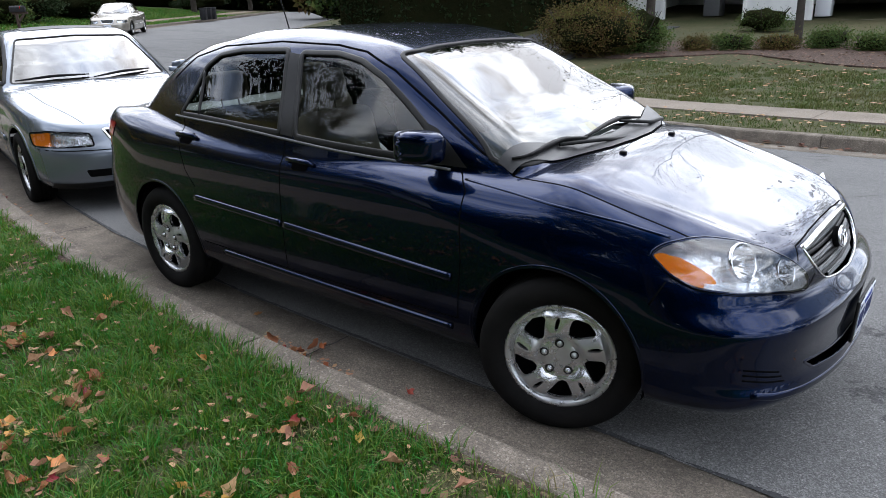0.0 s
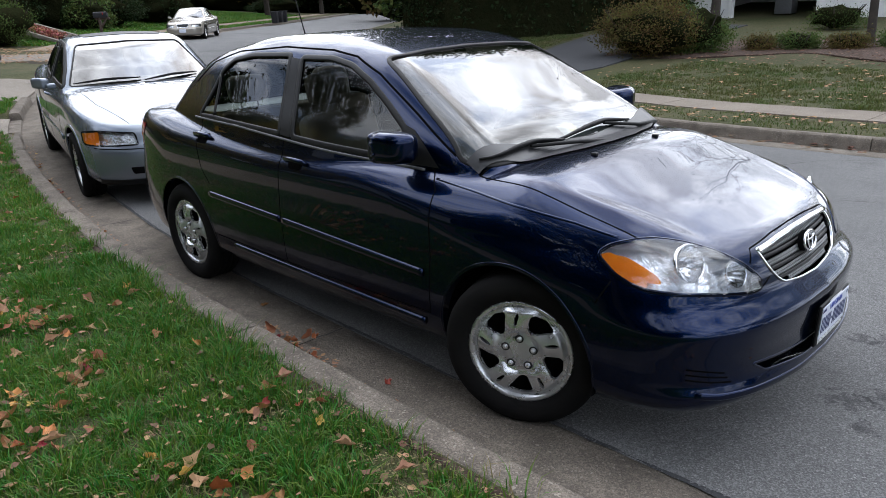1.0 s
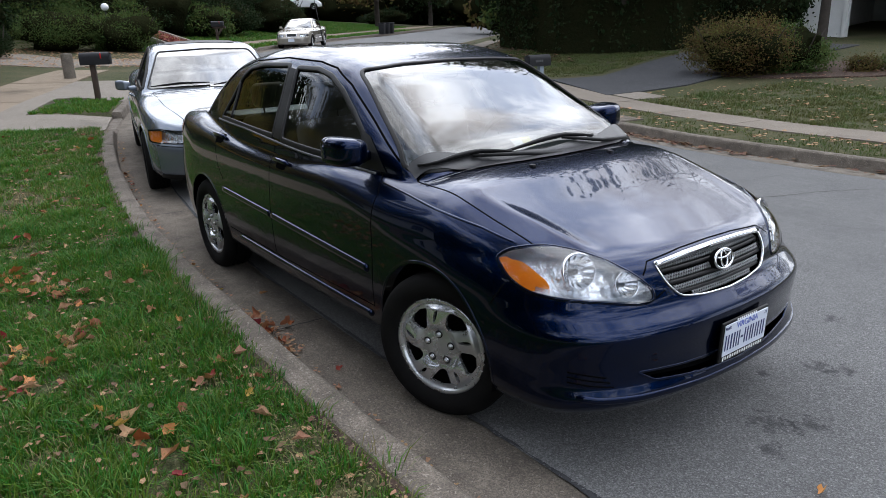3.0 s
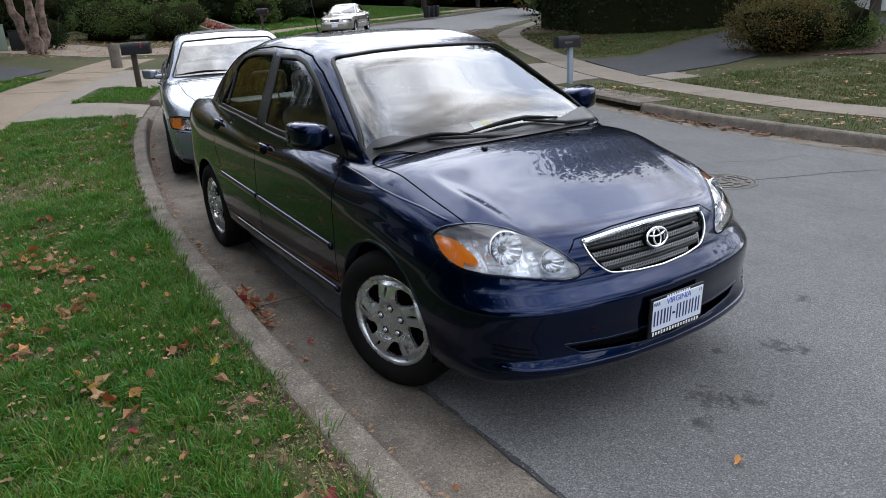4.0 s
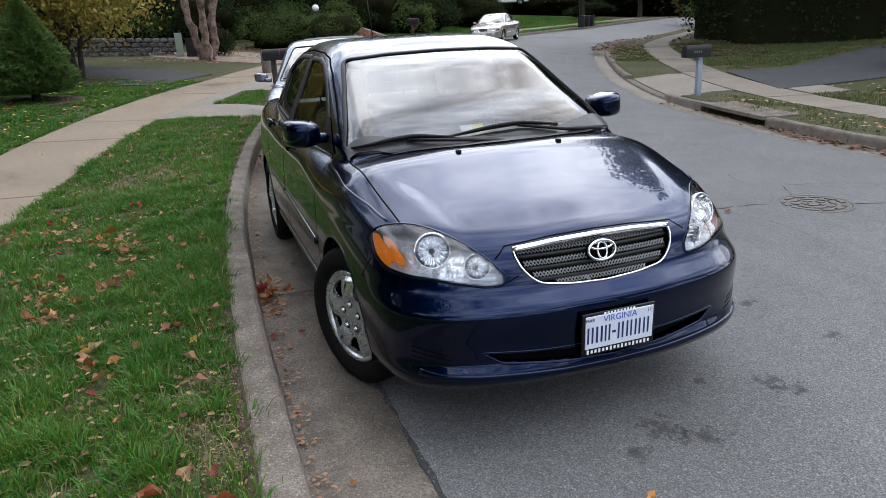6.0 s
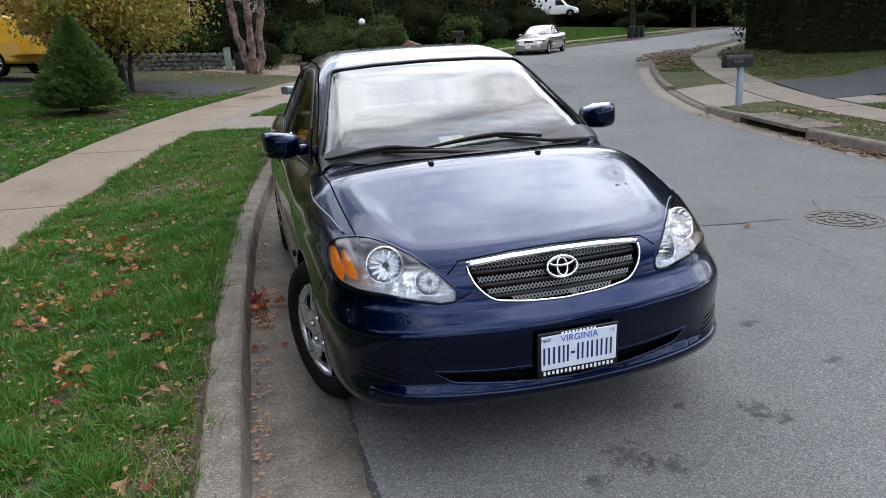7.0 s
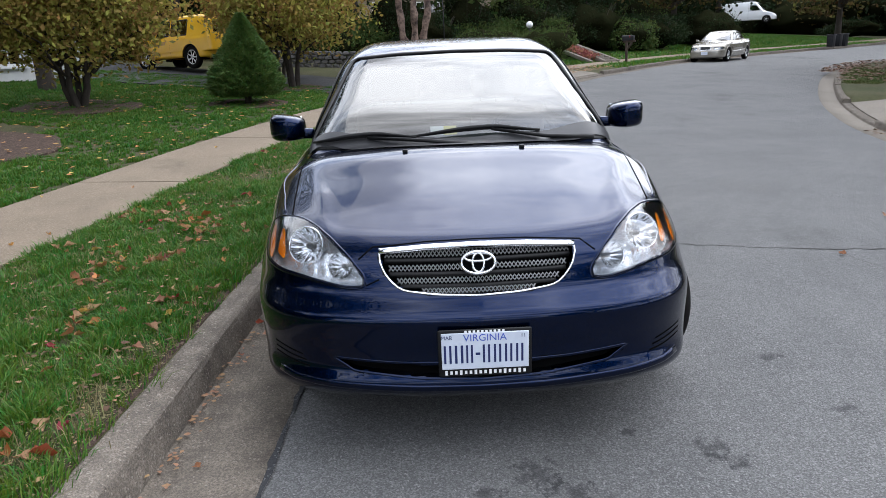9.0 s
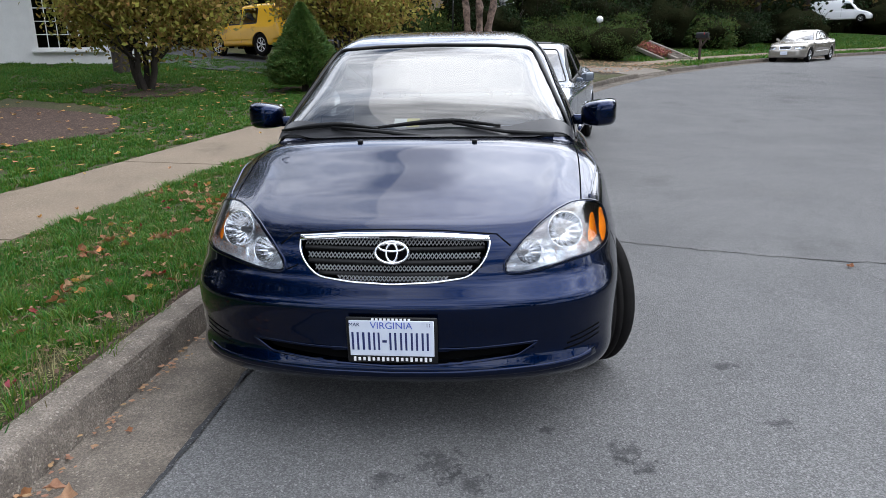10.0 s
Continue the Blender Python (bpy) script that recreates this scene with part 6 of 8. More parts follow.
# ---- the other vehicles ----
def plain_car(name, label, form, paint, at, wheelbase, r, rim, track, front_glass, rear_glass, screen, back, lamp, grille, h=0.03, span=((-3.9, 1.1), (-1.0, 1.0), (0.10, 2.1)),
              low_trim=0.0, amber=None, plate=True, rim_mat=None, screen_x=(-1.6, -0.2), back_x=(-4, -1.6), mirror=(-0.75, 0.90, 0.98), handles=((-1.45, 0.82), (-2.4, 0.85)), seams=(-0.55, -1.55), sunroof=None, spokes=7):
    car = thing(name, label, "car", at)
    arches = [(0.0, r, r + 0.045), (-wheelbase, r, r + 0.045)]
    holes = [("y", front_glass, (-5, 1), 0), ("y", rear_glass, (-5, 1), 0), ("x", screen, screen_x, 0), ("x", back, back_x, 0), ("x", lamp, (0.2, 1.5), 0), ("x", mir(lamp), (0.2, 1.5), 0)]
    if grille:
        holes.append(("x", grille, (0.4, 1.5), 0))
    car_shell(car, form, paint, span, h, holes, arches, [("hood", "", lambda q: (q[:, 0] > -0.35) & (q[:, 2] > 0.66) & (np.abs(q[:, 1]) < 0.66)), ("front_bumper", "", lambda q: (q[:, 0] > 0.45) & (q[:, 2] < 0.58))])
    part_mesh("windscreen", panel(form, screen, "x", 1, -0.004, 0.06), SKYGLASS, car).visible_shadow = False
    part_mesh("rear_window", panel(form, back, "x", -1, -0.004, 0.08), TINT, car).visible_shadow = False
    part_mesh("windscreen_seal", strip(form, screen, "x", 1, 0.014, 0.003, 0, True, 0.04), BLACK, car)
    for s in (-1, 1):
        for poly in (front_glass, rear_glass):
            part_mesh("side_window", panel(form, poly, "y", s, -0.006, 0.08), TINT, car).visible_shadow = False
            part_mesh("window_surround", strip(form, poly, "y", s, 0.045, 0.005, 0, True, 0.04), BLACK, car)
        for x in seams:
            part_mesh("door_seam", strip(form, [(x, 0.86), (x, 0.34)], "y", s, 0.008, 0.001, step=0.05), DARK, car)
        for ax, az, rr in arches:
            line = arch_liner(car, form, ax, az, rr, s)
            part_mesh("arch_lip", strip(form, [p for p in line if p[1] > 0.25], "y", s, 0.03, 0.006, step=0.04), paint, car)
        wheel(car, 0.0, track * s, r, r, rim, 0.20, 0, False, spokes, rim_mat)
        wheel(car, -wheelbase, track * s, r, r, rim, 0.20, 0, False, spokes, rim_mat)
        lm = lamp if s > 0 else mir(lamp)
        hl = new("headlight")
        hl.parent = car
        part_mesh("lens", panel(form, lm, "x", 1, 0.003, 0.035), LENS, hl).visible_shadow = False
        part_mesh("reflector", panel(form, lm, "x", 1, -0.035, 0.035), REFLECTOR, hl)
        part_mesh("lamp_rim", strip(form, lm, "x", 1, 0.010, 0.003, 0, True, 0.03), DARK, hl)
        if amber:
            part_mesh("indicator", panel(form, amber if s > 0 else mir(amber), "x", 1, -0.004, 0.03), AMBER, hl, "amber indicator lens")
        door_mirror(car, mirror[0], mirror[1] * s, mirror[2], s, paint, (0.10, 0.16, 0.105))
        for hx, hz in handles:
            bm = bmesh.new()
            p = form.cast(np.array([hx + 0.1, hx + 0.06, hx - 0.06, hx - 0.1]), np.array([hz] * 4), "y", s, 0.0)
            n = form.grad(p)
            tube(bm, p + n * np.array([0.0, 0.024, 0.024, 0.0])[:, None], 0.013, 8)
            part("door_handle", bm, paint, car)
        if low_trim:
            part_mesh("side_moulding", strip(form, [(-0.5, low_trim), (-wheelbase + 0.5, low_trim + 0.02)], "y", s, 0.05, 0.012, step=0.06), paint, car)
    if grille:
        part_mesh("grille_back", panel(form, grille, "x", 1, -0.03, 0.05), DARK, car)
        part_mesh("grille_frame", strip(form, grille, "x", 1, 0.020, 0.008, 0, True, 0.03), CHROME, car, "chrome grille frame")
        a = np.array(grille)
        for k in range(5):
            z = a[:, 1].min() + (k + 1) * (a[:, 1].max() - a[:, 1].min()) / 6
            w = (a[:, 0].max()) * 0.88
            part_mesh("grille_bar", strip(form, [(-w, z), (w, z)], "x", 1, 0.012, 0.006, -0.012, step=0.05), GREYPL, car)
    if sunroof:
        part_mesh("sunroof", panel(form, round_poly(sunroof, 0.05, 4), "z", 1, 0.004, 0.06), BLACK, car, "dark glass sunroof")
    if plate:
        bm = bmesh.new()
        p = form.cast(np.array([0.0]), np.array([0.43]), "x", 1, 0.012)[0]
        box(bm, p[0], 0, 0.43, 0.012, 0.305, 0.15, 0.004, seg=1)
        part("number_plate", bm, PLATE, car)
    for y0, y1 in ((-0.66, -0.05), (-0.02, 0.55)):
        zz = min(p[1] for p in screen) + 0.02
        blade(car, form, [(y0, zz + 0.005), ((y0 + y1) / 2, zz + 0.025), (y1, zz + 0.03)], "wiper")
    bm = bmesh.new()
    box(bm, screen_x[0] * 0.5 - 0.25, 0, 0.80, 0.45, 1.30, 0.14, 0.05)
    part("dashboard", bm, GREYPL, car)
    for y in (-0.36, 0.36):
        seat(car, -1.55, y, 0.46, 0.48, 0.54, "front_seat")
    seat(car, -2.35, 0, 0.48, 1.15, 0.46, "rear_seat")
    return car


SILVER_FORM = CarForm(
    top=([-4.0, -3.68, -3.5, -3.0, -2.4, -1.3, -0.6, -0.4, 0.0, 0.4, 0.66, 0.78, 0.9, 1.1], [0.78, 0.92, 0.98, 1.0, 0.96, 0.92, 0.93, 0.935, 0.885, 0.805, 0.725, 0.665, 0.56, 0.4]),
    roof=([-3.3, -3.0, -2.7, -2.4, -2.1, -1.75, -1.45, -1.25, -0.9, -0.55, -0.4, -0.2], [0.86, 1.0, 1.14, 1.29, 1.365, 1.388, 1.382, 1.352, 1.175, 0.96, 0.87, 0.74]),
    nose=([0.1, 0.2, 0.28, 0.40, 0.50, 0.56, 0.60, 0.66, 0.75, 1.0], [0.72, 0.82, 0.862, 0.868, 0.862, 0.835, 0.80, 0.785, 0.76, 0.6]),
    plan=([0.0, 0.3, 0.5, 0.62, 0.72, 0.79, 0.85, 0.92], [0.0, 0.03, 0.085, 0.15, 0.25, 0.38, 0.60, 1.0]),
    plan_r=([0.0, 0.3, 0.5, 0.65, 0.75, 0.82, 0.9], [0.0, 0.02, 0.06, 0.13, 0.24, 0.42, 0.7]),
    tail=([0.1, 0.3, 0.5, 0.75, 0.95, 1.1], [-3.45, -3.55, -3.62, -3.58, -3.55, -3.5]),
    side=([0.1, 0.22, 0.35, 0.55, 0.7, 0.82, 0.9, 1.0, 1.2], [-0.09, -0.04, -0.012, 0.0, -0.004, -0.02, -0.05, -0.10, -0.25]),
    width=([-4.0, -3.5, -3.0, -2.0, -1.0, 0.0, 0.5, 0.9], [0.78, 0.82, 0.85, 0.866, 0.866, 0.86, 0.835, 0.80]),
    gwide=([0.6, 0.85, 0.95, 1.15, 1.33, 1.40, 1.6], [0.87, 0.80, 0.765, 0.675, 0.585, 0.54, 0.40]),
    gtaper=([-3.3, -2.9, -2.3, -1.6, -0.9, -0.4], [0.76, 0.86, 0.95, 1.0, 1.0, 0.96]), pinch=0.03)
_fg = round_poly([(-1.58, 1.318), (-1.52, 0.965), (-1.0, 0.945), (-0.76, 0.94), (-0.95, 1.09), (-1.2, 1.24), (-1.38, 1.305)], 0.03, 3)
_rg = round_poly([(-1.68, 1.322), (-1.63, 0.97), (-2.45, 0.985), (-2.62, 1.0), (-2.48, 1.13), (-2.32, 1.25), (-2.1, 1.318)], 0.03, 3)
_ws = round_poly([(-0.515, 1.304), (0, 1.326), (0.515, 1.304), (0.705, 0.945), (0, 0.95), (-0.705, 0.945)], 0.04, 4)
_bk = round_poly([(-0.47, 1.30), (0.47, 1.30), (0.58, 1.03), (-0.58, 1.03)], 0.05, 4)
silver = plain_car("saloon_car", "silver four-door saloon parked close behind at the kerb", SILVER_FORM, SILVER, pose(-5.27, 0.31, 0.05, 0, 2.3, -11.6), 2.61, 0.31, 0.20, 0.755, _fg, _rg, _ws, _bk,
          round_poly([(0.80, 0.665), (0.80, 0.565), (0.42, 0.570), (0.43, 0.665), (0.70, 0.69)], 0.02, 3),
          round_poly([(-0.33, 0.685), (0.33, 0.685), (0.27, 0.565), (-0.27, 0.565)], 0.02, 3), h=0.022, low_trim=0.50,
          sunroof=[(-1.42, -0.40), (-1.40, 0.40), (-1.95, 0.38), (-1.95, -0.38)], amber=round_poly([(0.795, 0.655), (0.797, 0.57), (0.70, 0.57), (0.69, 0.68)], 0.01, 2), mirror=(-0.86, 0.93, 0.985))
# the slot's dark inside is painted as a sheet; no opening is cut
part_mesh("air_slot", panel(SILVER_FORM, round_poly([(-0.52, 0.385), (0.52, 0.385), (0.50, 0.325), (-0.50, 0.325)], 0.015, 3), "x", 1, 0.003, 0.04), DARK, silver)
part_mesh("bumper_chin", panel(SILVER_FORM, [(-0.74, 0.275), (0.74, 0.275), (0.74, 0.215), (-0.74, 0.215)], "x", 1, 0.004, 0.04), BLACK, silver)
part_mesh("bumper_line", strip(SILVER_FORM, [(-0.78, 0.545), (0, 0.53), (0.78, 0.545)], "x", 1, 0.008, 0.001, step=0.04), DARK, silver)
for side in (-1, 1):
    part_mesh("hood_line", strip(SILVER_FORM, [(-0.42, 0.66 * side), (0.10, 0.60 * side), (0.62, 0.44 * side)], "z", 1, 0.006, 0.001, step=0.04), DARK, silver)
    part_mesh("washer_cover", panel(SILVER_FORM, round_poly([(0.52 * side, 0.515), (0.60 * side, 0.515), (0.60 * side, 0.480), (0.52 * side, 0.480)], 0.008, 2), "x", 1, 0.006, 0.02), SILVER, silver)

BEIGE_FORM = CarForm(
    top=([-4.2, -3.95, -3.6, -3.0, -2.4, -1.3, -0.6, -0.4, 0.0, 0.4, 0.66, 0.78, 0.9, 1.1], [0.80, 0.94, 0.99, 1.0, 0.96, 0.93, 0.95, 0.955, 0.90, 0.83, 0.76, 0.69, 0.58, 0.4]),
    roof=([-3.6, -3.3, -2.9, -2.55, -2.2, -1.8, -1.5, -1.3, -0.9, -0.55, -0.4, -0.2], [0.84, 0.98, 1.16, 1.33, 1.41, 1.435, 1.425, 1.39, 1.21, 0.99, 0.88, 0.74]),
    nose=([0.1, 0.2, 0.28, 0.40, 0.50, 0.56, 0.60, 0.66, 0.75, 1.0], [0.72, 0.80, 0.842, 0.848, 0.842, 0.82, 0.79, 0.775, 0.74, 0.55]),
    plan=([0.0, 0.3, 0.5, 0.62, 0.72, 0.80, 0.88, 0.95], [0.0, 0.02, 0.055, 0.105, 0.18, 0.30, 0.55, 0.9]),
    tail=([0.1, 0.3, 0.5, 0.75, 0.95, 1.1], [-3.75, -3.85, -3.92, -3.88, -3.84, -3.8]),
    side=([0.1, 0.22, 0.35, 0.55, 0.7, 0.82, 0.9, 1.0, 1.2], [-0.09, -0.04, -0.012, 0.0, -0.004, -0.02, -0.05, -0.10, -0.25]),
    width=([-4.2, -3.7, -3.0, -2.0, -1.0, 0.0, 0.5, 0.9], [0.80, 0.85, 0.88, 0.90, 0.90, 0.89, 0.87, 0.84]),
    gwide=([0.6, 0.85, 0.95, 1.15, 1.33, 1.42, 1.6], [0.90, 0.83, 0.79, 0.70, 0.61, 0.56, 0.42]),
    gtaper=([-3.6, -3.1, -2.4, -1.6, -0.9, -0.4], [0.76, 0.86, 0.95, 1.0, 1.0, 0.96]), pinch=0.03)
_bz = float(base_z(-29.76, 12.81))
plain_car("saloon_car", "champagne-silver saloon parked far up the road", BEIGE_FORM, BEIGE, pose(-29.76, 12.81, _bz - 0.02, 0, 1.5, -40) @ Matrix.Scale(0.94, 4), 2.83, 0.32, 0.20, 0.77,
          [(a - 0.04, b + 0.02) for a, b in _fg], [(a - 0.10, b + 0.02) for a, b in _rg], [(a, b + 0.02) for a, b in _ws], [(a, b + 0.02) for a, b in _bk],
          round_poly([(0.78, 0.70), (0.79, 0.58), (0.40, 0.585), (0.40, 0.70)], 0.05, 4),
          round_poly([(-0.27, 0.73), (0.27, 0.73), (0.23, 0.58), (-0.23, 0.58)], 0.02, 3), h=0.035, span=((-4.1, 1.1), (-1.0, 1.0), (0.10, 1.6)), low_trim=0.45, mirror=(-0.9, 0.96, 1.0))

SUV_FORM = CarForm(
    top=([-4.2, -3.6, -3.0, -1.3, -0.6, -0.3, 0.3, 0.66, 0.78, 0.9], [1.15, 1.15, 1.15, 1.12, 1.14, 1.15, 1.11, 1.05, 0.98, 0.8]),
    roof=([-3.75, -3.62, -3.5, -2.9, -1.6, -1.2, -1.0, -0.7, -0.4, -0.2], [1.05, 1.45, 1.83, 1.90, 1.86, 1.80, 1.70, 1.42, 1.10, 0.9]),
    nose=([0.1, 0.3, 0.42, 0.60, 0.70, 0.9, 1.05, 1.3], [0.70, 0.78, 0.84, 0.86, 0.80, 0.78, 0.74, 0.6]),
    plan=([0.0, 0.3, 0.5, 0.7, 0.80, 0.88, 0.95], [0.0, 0.02, 0.05, 0.11, 0.20, 0.42, 0.8]),
    plan_r=([0.0, 0.5, 0.75, 0.85, 0.95], [0.0, 0.02, 0.08, 0.2, 0.5]),
    tail=([0.1, 0.5, 0.8, 1.2, 2.0], [-3.5, -3.62, -3.62, -3.60, -3.5]),
    side=([0.1, 0.30, 0.45, 0.7, 0.95, 1.1, 1.25], [-0.06, -0.02, 0.0, 0.0, -0.01, -0.04, -0.14]),
    width=([-4.2, -3.0, -1.0, 0.5, 0.9], [0.86, 0.89, 0.89, 0.87, 0.84]),
    gwide=([0.6, 1.05, 1.3, 1.7, 1.85, 2.1], [0.90, 0.86, 0.80, 0.70, 0.64, 0.5]),
    gtaper=([-4, -3.2, -2.0, -0.8, -0.3], [0.94, 0.97, 1.0, 1.0, 0.97]), low=0.38, gk=0.09, pinch=0.0)
_yz = float(lawn_z(-23.2, -8.8)) + 0.03
plain_car("off_road_car", "bright yellow off-road car standing on the driveway", SUV_FORM, YELLOW, pose(-22.6, -9.25, _yz - 0.08, 0, 0, 237) @ Matrix.Scale(0.9, 4), 2.65, 0.41, 0.25, 0.76,
          round_poly([(-1.52, 1.68), (-1.50, 1.17), (-0.78, 1.16), (-1.05, 1.50), (-1.2, 1.66)], 0.04, 3),
          round_poly([(-1.64, 1.68), (-1.62, 1.17), (-2.45, 1.18), (-2.45, 1.70)], 0.04, 3),
          round_poly([(-0.56, 1.66), (0.56, 1.66), (0.70, 1.18), (-0.70, 1.18)], 0.05, 3), round_poly([(-0.5, 1.66), (0.5, 1.66), (0.58, 1.22), (-0.58, 1.22)], 0.05, 3),
          round_poly([(0.80, 0.93), (0.80, 0.76), (0.52, 0.76), (0.52, 0.93)], 0.03, 3), round_poly([(-0.45, 0.93), (0.45, 0.93), (0.42, 0.74), (-0.42, 0.74)], 0.02, 3),
          h=0.035, span=((-3.9, 1.1), (-1.05, 1.05), (0.2, 2.1)), mirror=(-0.85, 1.0, 1.22), handles=((-1.35, 1.05), (-2.3, 1.05)), seams=(-0.6, -1.57, -2.5), back_x=(-4.2, -3.2))


def van(at):
    """A plain white van, only its upper half in sight above the hedges."""
    v = thing("van", "white panel van parked far off behind shrubs", "van", at)
    F = CarForm(
        top=([-6, -4.5, -1, -0.2, 0.3, 0.6, 0.9], [1.1, 1.1, 1.1, 1.12, 1.02, 0.9, 0.7]),
        roof=([-4.6, -4.45, -4.2, -1.2, -0.9, -0.5, -0.1, 0.2], [1.1, 1.7, 2.0, 2.05, 1.98, 1.6, 1.15, 0.9]),
        nose=([0.1, 0.3, 0.6, 0.8, 1.2], [0.7, 0.82, 0.85, 0.8, 0.6]), plan=([0.0, 0.5, 0.8, 0.95, 1.05], [0.0, 0.03, 0.12, 0.35, 0.8]),
        tail=([0.1, 0.5, 1.2, 2.0], [-4.4, -4.5, -4.5, -4.45]), side=([0.1, 0.3, 0.7, 1.05, 1.2], [-0.06, -0.02, 0, -0.02, -0.08]),
        width=([-5, -1, 0.5, 0.9], [0.98, 0.98, 0.95, 0.92]), gwide=([0.6, 1.1, 1.6, 2.0, 2.2], [0.97, 0.95, 0.90, 0.80, 0.7]), gtaper=([-5, -1, 0], [1, 1, 0.97]), low=0.3)
    ws = round_poly([(-0.65, 1.85), (0.65, 1.85), (0.78, 1.18), (-0.78, 1.18)], 0.06, 3)
    fg = round_poly([(-1.5, 1.75), (-1.5, 1.2), (-0.55, 1.18), (-0.95, 1.7)], 0.05, 3)
    car_shell(v, F, VANWHITE, ((-4.8, 1.1), (-1.15, 1.15), (0.2, 2.3)), 0.05, [("x", ws, (-1.4, 0.1), 0), ("y", fg, (-2, 0), 0)], [(0, 0.36, 0.40), (-3.2, 0.36, 0.40)], [])
    part_mesh("windscreen", panel(F, ws, "x", 1, -0.004, 0.1), TINT, v)
    for s in (-1, 1):
        part_mesh("side_window", panel(F, fg, "y", s, -0.004, 0.1), TINT, v)
        part_mesh("door_seam", strip(F, [(-1.6, 1.8), (-1.6, 0.5)], "y", s, 0.012, 0.001, step=0.1), DARK, v)
        wheel(v, 0, 0.85 * s, 0.36, 0.36, 0.2, 0.22, 0, False)
        wheel(v, -3.2, 0.85 * s, 0.36, 0.36, 0.2, 0.22, 0, False)
    bm = bmesh.new()
    for y in (-0.6, 0.6):
        tube(bm, [(-1.3, y, 2.13), (-4.2, y, 2.10)], 0.02, 6)
    for x in (-1.6, -2.8, -4.0):
        tube(bm, [(x, -0.75, 2.12), (x, 0.75, 2.12)], 0.018, 6)
    part("roof_rack", bm, GREYPL, v)


van(pose(-66.5, 32.6, float(lawn_z(-66.5, 30.5)) + 0.9, 0, 0, 60))


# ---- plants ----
# near-black for the middle of bushes and hedges: shade put into the colour
SHADECORE = mat("shade_core", (0.010, 0.014, 0.006), (0.015, 0.015, 0.007), rough=1.0, spec=0.0, scale=3, fine=14, amount=0.9, bump=0.12, bump_scale=9)
LEAFORN = mat("foliage_ornamental", (0.235, 0.245, 0.060), (0.31, 0.21, 0.055), rough=0.75, spec=0.12, scale=1.2, fine=6, amount=0.8, random_hue=0.6, sub=0.35)
BARK = mat("bark_grey", (0.058, 0.048, 0.040), (0.030, 0.026, 0.022), rough=0.95, scale=4, fine=26, bump=0.02, amount=0.8)
BIRCH = mat("bark_birch", (0.34, 0.24, 0.19), (0.05, 0.036, 0.032), rough=0.9, scale=5, fine=16, bump=0.04, amount=1.0)
LEAFDARK = mat("foliage_dark", (0.022, 0.038, 0.013), (0.012, 0.021, 0.008), rough=0.75, spec=0.12, scale=0.7, fine=5, amount=0.7, random_hue=0.5, sub=0.25)
LEAFGREEN = mat("foliage_green", (0.080, 0.115, 0.030), (0.045, 0.075, 0.022), rough=0.75, spec=0.12, scale=0.7, fine=5, amount=0.7, random_hue=0.5, sub=0.3)
LEAFOLIVE = mat("foliage_olive", (0.085, 0.088, 0.028), (0.105, 0.068, 0.024), rough=0.75, spec=0.12, scale=0.9, fine=5, amount=0.8, random_hue=0.7, sub=0.3)
LEAFORANGE = mat("foliage_orange", (0.36, 0.20, 0.045), (0.22, 0.17, 0.045), rough=0.75, spec=0.12, scale=0.9, fine=5, amount=0.8, random_hue=0.6, sub=0.3)
CONIFER = mat("foliage_conifer", (0.048, 0.100, 0.020), (0.085, 0.145, 0.030), rough=0.6, scale=2.5, fine=12, amount=0.8, random_hue=0.5, sub=0.15)
FLOWER = mat("flower_red", (0.32, 0.07, 0.05), (0.2, 0.08, 0.05), rough=0.6, scale=9, fine=30, amount=0.7, random_hue=0.5)


def leaf_cloud(points, size, seed, flat=0.0):
    """Leaves: a small folded face at each point, turned anyhow."""
    r = np.random.RandomState(seed)
    n = len(points)
    d = r.normal(size=(n, 3))
    d[:, 2] *= 1 - flat
    d /= np.linalg.norm(d, axis=1, keepdims=True)
    e = np.cross(d, r.normal(size=(n, 3)))
    e /= np.linalg.norm(e, axis=1, keepdims=True) + 1e-9
    k = np.cross(d, e)
    s = (size * r.uniform(0.6, 1.35, n))[:, None]
    p = np.asarray(points)
    v = np.stack([p - d * s * 0.5, p + e * s * 0.30 + k * s * 0.08, p + d * s * 0.55, p - e * s * 0.30 + k * s * 0.08], 1).reshape(-1, 3)
    q = np.arange(n)[:, None] * 4
    f = np.concatenate([q + np.array([[0, 1, 2]]), q + np.array([[0, 2, 3]])])
    return fast_mesh("crown", v, f)


def branches(bm, p, d, length, radius, depth, rng, tips, spread=0.6, seg=7, up=0.15):
    pts, rad = [Vector(p)], [radius]
    cur, way = Vector(p), Vector(d).normalized()
    n = 4
    for i in range(n):
        way = (way + Vector((rng.gauss(0, 0.12), rng.gauss(0, 0.12), rng.gauss(0, 0.08) + up * 0.3))).normalized()
        cur = cur + way * (length / n)
        pts.append(cur.copy())
        rad.append(radius * (1 - 0.5 * (i + 1) / n))
    tube(bm, pts, rad, max(4, seg))
    if depth == 0:
        tips.append(tuple(cur))
        tips.append(tuple(pts[-2]))
        return
    for k in range(rng.choice((2, 3, 3))):
        a = rng.uniform(0, 6.28)
        side = way.orthogonal().normalized()
        side.rotate(Matrix.Rotation(a, 3, way))
        nd = (way + side * rng.uniform(0.5, 1.1) * spread * 1.5 + Vector((0, 0, up))).normalized()
        start = pts[rng.choice((2, 3, 4))]
        branches(bm, start, nd, length * rng.uniform(0.55, 0.8), radius * 0.5, depth - 1, rng, tips, spread, seg - 1, up)


